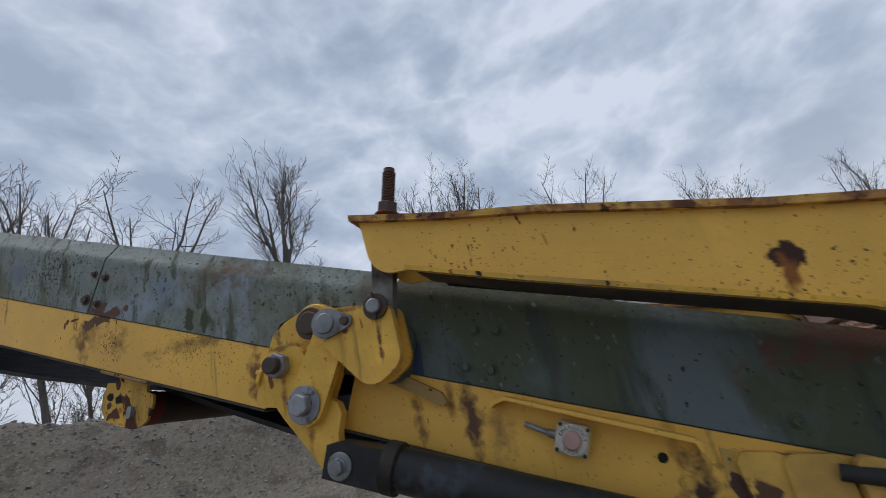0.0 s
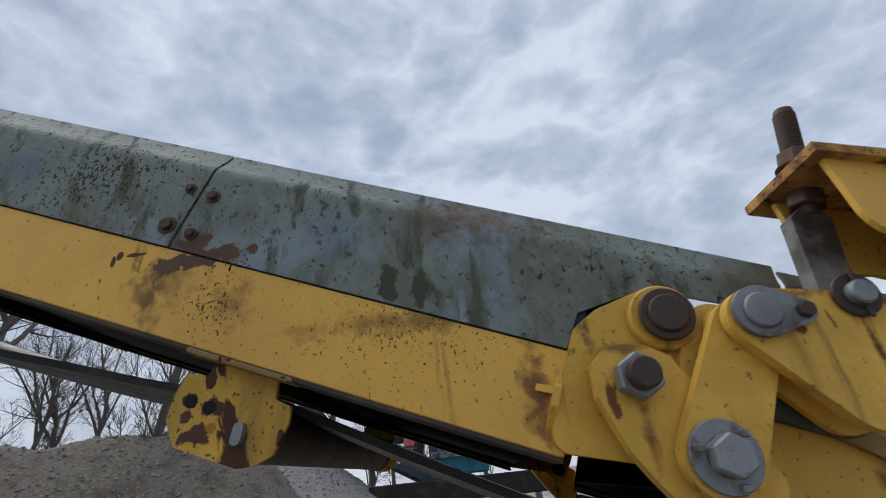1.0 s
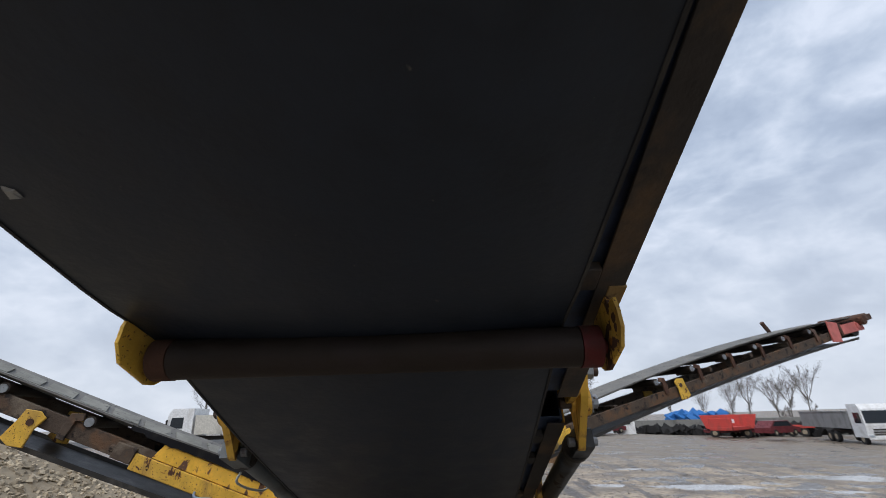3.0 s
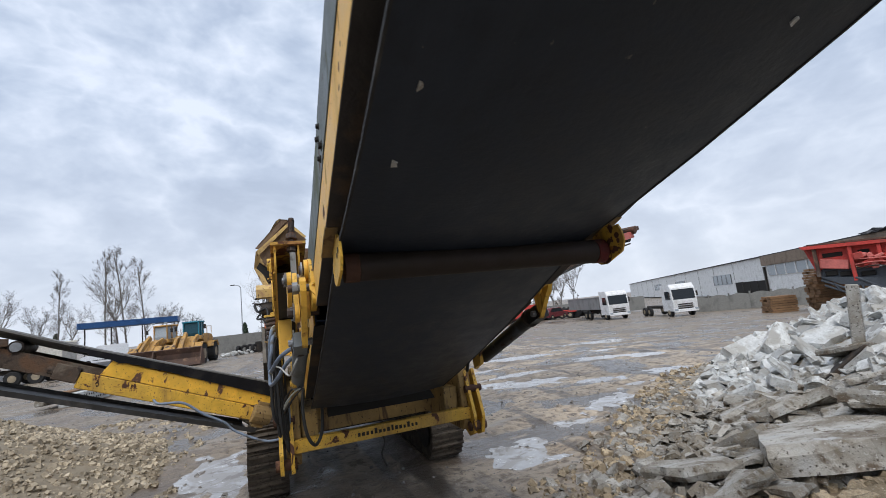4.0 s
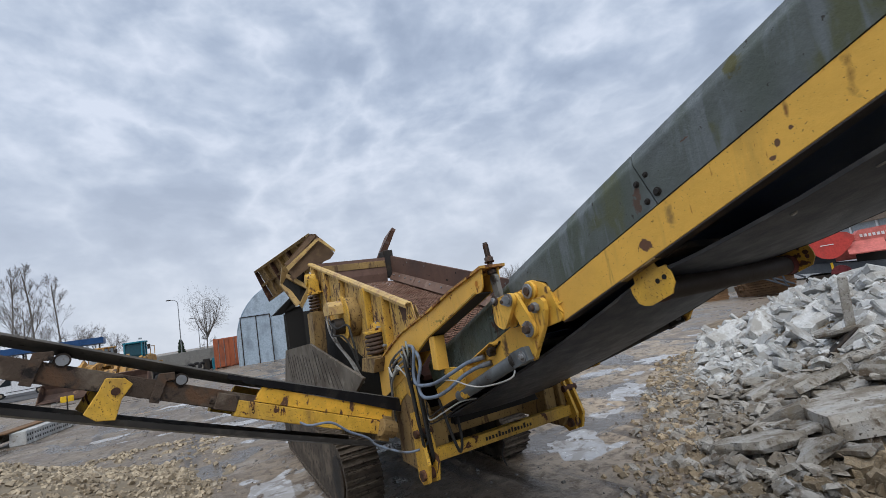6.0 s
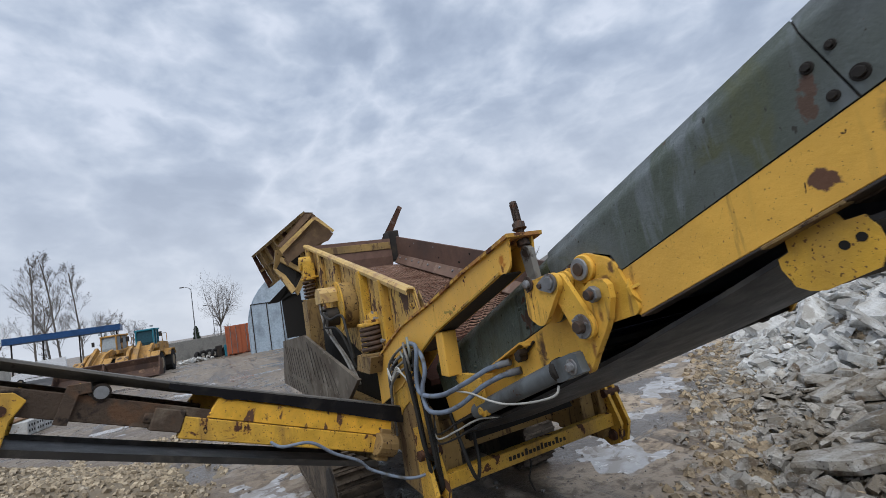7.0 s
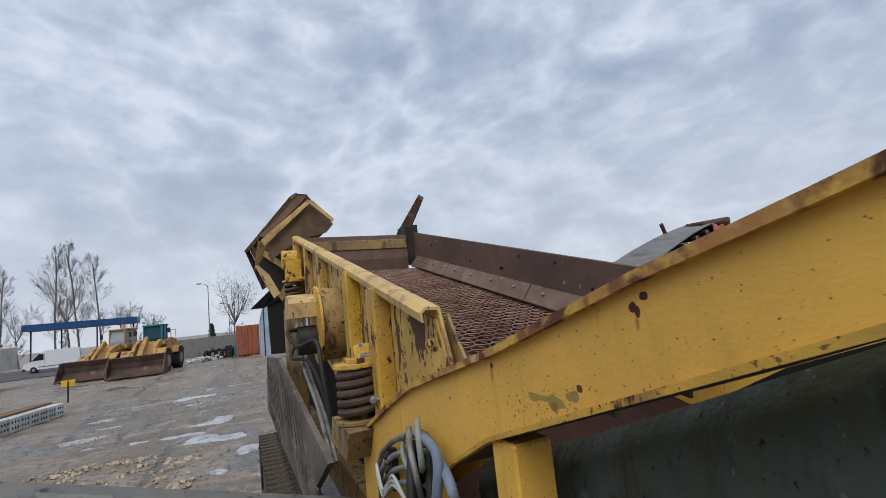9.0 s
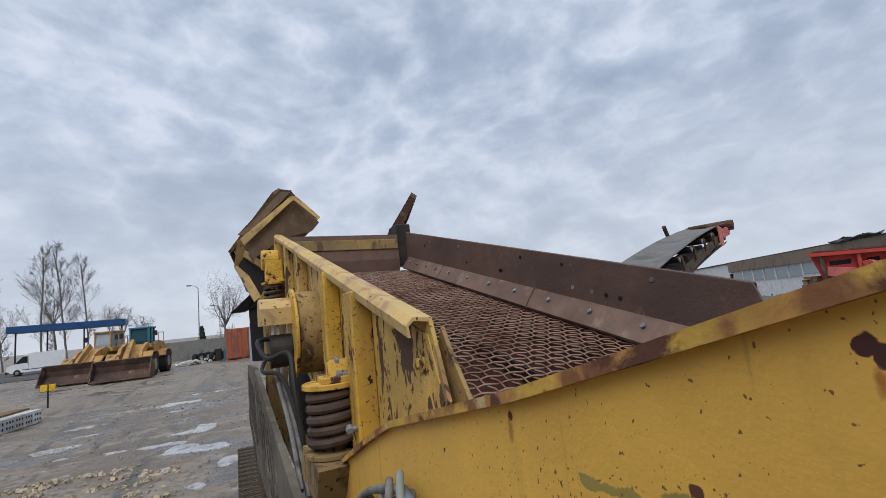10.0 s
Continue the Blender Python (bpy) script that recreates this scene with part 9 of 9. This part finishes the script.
for k in range(16):
    x = -3.0 + 0.12 * k
    bx("machine_block", crusher, red_faded if k % 3 else red_paint, (x, -1.32 + r.uniform(-0.1, 0.1), 2.4 + r.uniform(0.0, 0.95)), (r.uniform(0.2, 0.55), 0.36, r.uniform(0.12, 0.4)), "", 0.04, (0, r.uniform(-25, 25), 0))
for k in range(3):
    bm = B()
    tube(bm, [(-3.2, -1.5, 2.3 + 0.3 * k), (-2.4, -1.6, 2.45 + 0.2 * k), (-1.4, -1.55, 2.2 + 0.3 * k)], 0.035)
    part("hydraulic_pipe", bm, red_faded if k else steel_dark, crusher)
guard = [(-0.6 + 0.82 * math.cos(radians(a)), 2.7 + 0.82 * math.sin(radians(a))) for a in range(80, 322, 11)] + [(0.25, 2.35), (0.62, 2.82), (0.62, 3.05), (0.35, 3.3)]
shape("flywheel_guard", crusher, red_paint, guard, "y", -1.85, -1.55, "red teardrop flywheel guard", 0.05)
bx("guard_mark", crusher, white_paint, (-0.65, -1.86, 2.72), (0.62, 0.03, 0.05), "", 0.0)
bx("jaw_box", crusher, red_faded, (-0.2, 0.2, 2.4), (2.0, 2.2, 1.5), "", 0.05)
shape("engine_house", crusher, red_faded, [(0.65, 1.5), (3.4, 1.25), (3.4, 3.38), (0.9, 3.3), (0.62, 3.0)], "y", -1.3, 1.3, "faded red engine house", 0.05)
shape("engine_end", crusher, black_void, [(3.42, 1.4), (4.1, 1.4), (4.1, 3.2), (3.42, 3.3)], "y", -1.25, 1.25, "dark radiator end", 0.04)
bm = B()
prism(bm, [(-2.1, 1.95), (-1.32, 2.62), (-1.3, 2.68), (-2.12, 2.01)], "x", 0.2, 1.85)
part("open_hatch", bm, red_faded, crusher, "open faded red hatch")
shape("engine_bay", crusher, black_void, [(0.5, 1.3), (1.9, 1.2), (1.9, 2.55), (0.5, 2.5)], "y", -1.34, -1.3, "", 0.0)
for k in range(4):
    bx("vent", crusher, black_void, (2.2 + 0.2 * k, -1.31, 2.1), (0.13, 0.06, 0.5), "", 0.0)
for k in range(12):
    bx("lettering_bar", crusher, white_paint, (0.95 + 0.185 * k, -1.32, 2.95 - 0.004 * k), (0.12, 0.04, 0.17), "", 0.0)
for y in (-1.3, 1.2):
    shape("side_rail", crusher, crusher_steel, [(-4.8, 2.08), (-2.4, 1.78), (0.4, 1.5), (3.6, 1.3), (3.6, 0.8), (0.4, 0.95), (-2.4, 1.25), (-4.0, 1.6)], "y", y - 0.2, y + 0.2, "", 0.03)
    pts = arc((-1.6, 0.5), 0.48, 90, 270, 8) + arc((2.2, 0.5), 0.48, 270, 450, 8)
    shape("crawler_track", crusher, steel_dark, pts, "y", y - 0.3, y + 0.2, "", 0.02)
bm = B()
rod(bm, (-0.3, -1.6, 0.95), (-0.3, -1.48, 0.95), 0.5, sides=28)
part("belt_pulley", bm, car_red, crusher, "dark red pulley under the frame", 0.02)
for a, b in (((-4.8, 1.9), (-2.6, 0.7)), ((-4.7, 1.6), (-2.9, 0.6)), ((-4.3, 1.7), (-4.0, 1.2)), ((-3.7, 1.4), (-3.4, 0.85)), ((-3.1, 1.5), (-3.0, 0.6)), ((-3.3, 1.9), (-2.0, 1.0))):
    bm = B()
    rod(bm, (a[0], -1.5, a[1]), (b[0], -1.5, b[1]), 0.06, sides=6)
    part("lattice_bar", bm, crusher_steel, crusher)
shape("tail_conveyor", crusher, red_paint, [(3.6, 1.0), (8.5, 2.4), (8.5, 2.7), (3.6, 1.4)], "y", -0.6, 0.6, "", 0.03)
bx("yellow_strap", crusher, sign_yellow, (-0.65, -1.51, 1.4), (0.12, 0.04, 0.5), "", 0.0)
crusher.matrix_basis = pose(32.1, 13.5, lie(32, 13), 0, 0, -67.5)

# teal crusher with a dark conveyor, behind the soil bank; its long side faces the plant
tealc = empty("teal_crusher", "teal tracked crusher with a slate grey discharge conveyor", "crusher")
teal_dark = plain("dark_green_hopper", (0.02, 0.10, 0.11))
conv_grey = plain("slate_conveyor_paint", (0.055, 0.063, 0.085))
conv = shape("discharge_conveyor", tealc, conv_grey, [(1.6, 1.95), (0.4, 2.55), (-3.05, 4.42), (-3.45, 4.92), (-3.95, 4.98), (-3.75, 4.45), (-3.2, 4.05), (0.2, 2.2), (1.6, 1.45)], "y", -0.62, -0.54, "slate grey conveyor side", 0.02)
shape("far_side", conv, conv_grey, [(1.6, 1.95), (0.4, 2.55), (-3.05, 4.42), (-3.45, 4.92), (-3.95, 4.98), (-3.75, 4.45), (-3.2, 4.05), (0.2, 2.2), (1.6, 1.45)], "y", 0.54, 0.62, "", 0.02)
shape("belt", conv, rubber, [(1.6, 1.75), (-3.6, 4.62), (-3.65, 4.55), (1.6, 1.65)], "y", -0.52, 0.52, "", 0.0)
shape("return_belt", conv, rubber, [(1.6, 1.4), (-3.5, 4.1), (-3.5, 4.04), (1.6, 1.3)], "y", -0.5, 0.5, "", 0.0)
bm = B()
rod(bm, (-4.05, -0.75, 4.62), (-4.05, 0.6, 4.62), 0.24, sides=20)
rod(bm, (-4.05, -1.0, 4.62), (-4.05, -0.75, 4.62), 0.17, sides=16)
part("head_drum", bm, steel_dark, conv, "dark head drum with its motor", 0.02)
for x, z, w, h in ((-3.9, 4.98, 0.5, 0.10), (-4.3, 4.95, 0.35, 0.12), (-3.6, 4.25, 0.5, 0.16), (-3.1, 4.2, 0.3, 0.2), (-4.15, 4.35, 0.5, 0.10)):
    bx("head_bracket", conv, conv_grey, (x, -0.68, z), (w, 0.14, h), "", 0.02, (0, -20, 0))
bx("conveyor_mark", conv, white_paint, (0, 0, 0), (0.95, 0.02, 0.12), "", 0.0).matrix_basis = pose(-0.55, -0.635, 2.86, 0, 28.5, 0)
bx("cabinet", tealc, teal, (0.25, 0.1, 4.06), (1.55, 1.5, 0.62), "teal upper cabinet", 0.04, (0, -2, 0))
for k in range(5):
    bx("cabinet_bit", tealc, steel_dark, (-0.1 + 0.22 * k, -0.2, 4.44), (0.2, 0.5, 0.08 + 0.05 * (k % 3)), "", 0.02)
bx("column", tealc, conv_grey, (1.08, -0.72, 3.2), (0.24, 0.24, 2.5), "dark square column", 0.02)
bx("motor", tealc, red_faded, (0.25, -0.55, 3.35), (0.42, 0.5, 0.48), "faded red motor", 0.06)
for x, z, w, h in ((-0.15, 3.5, 0.25, 0.4), (0.62, 3.3, 0.2, 0.7), (0.3, 2.85, 0.8, 0.35), (-0.5, 3.55, 0.4, 0.25)):
    bx("motor_mount", tealc, steel_dark, (x, -0.45, z), (w, 0.5, h), "", 0.03)
house = bx("engine_house", tealc, teal, (2.1, 0.2, 3.2), (1.9, 1.9, 2.3), "teal engine house with a grille", 0.05)
for k in range(6):
    for j in range(4):
        bx("grille_slot", house, louvre_dark, (1.45 + 0.07 * k + 0.02 * j, -0.757, 3.55 + 0.12 * j), (0.05, 0.02, 0.06), "", 0.0, (0, 40, 0))
bx("stripe", house, white_paint, (1.75, -0.76, 3.92), (0.62, 0.02, 0.13), "", 0.0)
bx("door_line", house, teal_dark, (2.35, -0.757, 3.1), (0.03, 0.02, 1.8), "", 0.0)
bx("walkway_beam", tealc, rod_grey, (2.3, -1.0, 2.72), (2.5, 0.12, 0.22), "pale walkway beam", 0.02)
for x in (1.3, 1.75, 2.2, 2.9, 3.5):
    bx("guard_post", tealc, rod_grey, (x, -1.05, 3.2), (0.05, 0.05, 1.0), "", 0.0)
for z in (3.3, 3.7):
    bx("guard_rail", tealc, rod_grey, (2.4, -1.05, z), (2.3, 0.045, 0.045), "", 0.0)
bm = B()
rod(bm, (2.15, -0.3, 4.5), (2.95, -0.3, 4.62), 0.17, sides=18)
rod(bm, (2.0, -0.3, 4.48), (2.15, -0.3, 4.5), 0.22, sides=18)
part("filter_can", bm, plain("beige_filter_can", (0.42, 0.38, 0.31)), tealc, "beige filter cylinder", 0.03)
shape("raised_arm", tealc, teal, [(2.85, 4.35), (3.05, 4.72), (3.35, 4.78), (4.25, 3.75), (4.1, 3.3), (3.85, 3.35), (3.2, 4.2)], "y", -0.8, -0.2, "teal folded arm", 0.03)
for k in range(6):
    bx("arm_bolt", tealc, steel_dark, (3.25 + 0.13 * k, -0.82, 4.42 - 0.15 * k), (0.05, 0.03, 0.05), "", 0.0)
for x in (4.15, 4.45, 4.6):
    bx("ladder_rail", tealc, rod_grey, (x, -0.9, 3.4), (0.05, 0.05, 1.4), "", 0.0)
for z in (3.0, 3.35, 3.7, 4.08):
    bx("ladder_rung", tealc, rod_grey, (4.38, -0.9, z), (0.5, 0.04, 0.04), "", 0.0)
bx("control_box", tealc, rod_grey, (4.3, -0.6, 3.55), (0.35, 0.3, 0.6), "", 0.03)
shape("feed_hopper", tealc, teal_dark, [(4.5, 3.75), (5.45, 3.62), (5.75, 3.3), (5.4, 2.4), (4.4, 2.3)], "y", -1.1, 1.1, "dark green feed hopper", 0.05)
shape("rear_hopper", tealc, teal, [(-1.0, 3.4), (-0.55, 4.3), (0.8, 4.3), (0.8, 3.4)], "y", 0.95, 1.3, "", 0.03)
bx("chassis", tealc, steel_dark, (2.0, 0, 1.6), (6.5, 1.8, 0.7), "", 0.03)
for y in (-1.1, 1.1):
    pts = arc((0.6, 0.5), 0.48, 90, 270, 8) + arc((4.4, 0.5), 0.48, 270, 450, 8)
    shape("crawler_track", tealc, steel_dark, pts, "y", y - 0.25, y + 0.25, "", 0.02)
tealc.matrix_basis = pose(-17.0, 0, 0, 0, 0, 90)

# things seen past the rising side conveyor
for az, d, name, lab, cat in ((17.0, 62, "parked_car", "dark red car parked by the far fence", "car"), (33.0, 60, "parked_car", "dark red car parked by the far fence", "car")):
    e = empty(name, lab, cat, "cars by the far fence")
    shape("body", e, car_red, [(-2.1, 0.3), (2.1, 0.3), (2.15, 0.75), (1.2, 0.9), (0.6, 1.45), (-1.3, 1.45), (-1.9, 0.95), (-2.1, 0.8)], "y", -0.85, 0.85, "", 0.06)
    shape("window", e, glass_dark, [(1.05, 0.92), (0.55, 1.38), (-1.2, 1.38), (-1.65, 0.95)], "y", -0.86, 0.86, "", 0.0)
    for x in (-1.35, 1.35):
        for y in (-0.78, 0.78):
            wheel(e, (x, y, 0.31), 0.31, 0.2)
    e.matrix_basis = pose(0.5 + d * math.sin(radians(az)), 1.2 + d * math.cos(radians(az)), lie(0.5 + d * math.sin(radians(az)), 1.2), 0, 0, 20)
booth = empty("gate_booth", "small white gatehouse by the far fence", "booth")
bx("wall", booth, white_paint, (0, 0, 1.4), (2.2, 2.2, 2.8), "", 0.03)
bx("window", booth, glass_dark, (0.2, -1.12, 1.7), (0.8, 0.06, 1.1), "", 0.0)
booth.matrix_basis = pose(0.5 + 64 * math.sin(radians(19)), 1.2 + 64 * math.cos(radians(19)), lie(21, 60), 0, 0, -20)
skip = empty("waste_skip", "orange-red waste skip on a trailer frame", "skip")
shape("tub", skip, red_paint, [(-2.4, 1.0), (2.4, 1.0), (2.9, 2.5), (-2.9, 2.5)], "y", -1.1, 1.1, "", 0.04)
bx("mark", skip, white_paint, (0, -1.13, 1.8), (1.2, 0.04, 0.4), "", 0.0)
bx("frame", skip, car_red, (0, 0, 0.75), (5.5, 1.6, 0.4), "", 0.03)
for x in (-1.6, 1.6):
    for y in (-0.9, 0.9):
        wheel(skip, (x, y, 0.5), 0.5, 0.3)
skip.matrix_basis = pose(0.5 + 66 * math.sin(radians(29.0)), 1.2 + 66 * math.cos(radians(29.0)), lie(32, 58), 0, 0, -28)
bm = B()
for j in range(9):
    rough_stone(bm, (j * 0.9 - 4, 0.3 * (j % 2), 0.9 + 0.25 * (j % 3)), (1.6, 1.8, 1.1), random.Random(j))
tarp = part("tarpaulin_heap", bm, tarp_blue, None, "", 0.1)
tarp.matrix_basis = pose(0.5 + 84 * math.sin(radians(26.3)), 1.2 + 84 * math.cos(radians(26.3)), lie(37, 70) + 1.0, 0, 0, -26)
tagged(tarp, "heap under a bright blue tarpaulin", "tarpaulin")
fw = bx("yard_wall_east", None, wall_grey, (0, 0, 0.9), (46, 0.3, 2.2), "", 0.02)
fw.matrix_basis = pose(0.5 + 76 * math.sin(radians(27)), 1.2 + 76 * math.cos(radians(27)), lie(35, 68), 0, 0, -27)
tagged(fw, "far grey concrete wall along the yard", "wall", kind="structure")
r = random.Random(77)
V = B()
for k in range(120):
    rough_stone(V, ((k % 60) * 0.6 - 18 + r.uniform(-0.3, 0.3), r.uniform(-0.6, 0.6), r.uniform(0.2, 0.9)), (0.9, 0.9, 0.7), r)
hedge = part("tyre_row", V, tyre, None)
hedge.matrix_basis = pose(0.5 + 72 * math.sin(radians(25)), 1.2 + 72 * math.cos(radians(25)), lie(31, 66), 0, 0, -27)
tagged(hedge, "long dark row of tyres and scrap against the wall", "scrap row", kind="stuff")

# concrete blocks and the yellow marker at the gravel's edge
def block_row(m, label):
    e = empty("block_wall", label, "block row", "rows of concrete blocks")
    r = random.Random(4)
    for k in range(7):
        b = bx("block", e, concrete_pale, (0.42 * k - 1.2, 0, 0.22), (0.40, 0.45, 0.42), "", 0.015)
        for q in range(3):
            for z in (0.14, 0.30):
                bx("slot", b, black_void, (0.42 * k - 1.2 - 0.12 + 0.12 * q, -0.228, z), (0.05, 0.01, 0.07), "", 0.0)
    bx("beam", e, concrete, (0.1, 0.7, 0.30), (3.4, 0.3, 0.30), "", 0.03)
    bx("plank", e, timber, (0.0, 0.4, 0.47), (3.2, 0.5, 0.05), "", 0.01)
    e.matrix_basis = m
    return e


block_row(pose(-7.6, 21.6, 0, 0, 0, 78), "row of pale slotted concrete blocks with a beam")
marker = empty("yellow_marker", "double yellow marker plate on a thin stake", "marker")
for x in (-0.22, 0.22):
    bx("plate", marker, sign_yellow, (x * 0.58, 0, 0.80), (0.21, 0.03, 0.26), "", 0.01)
bx("stake", marker, steel_dark, (0, 0.02, 0.4), (0.06, 0.04, 0.85), "", 0.0)
marker.matrix_basis = pose(-8.15, 27.3, 0, 0, 0, 15)
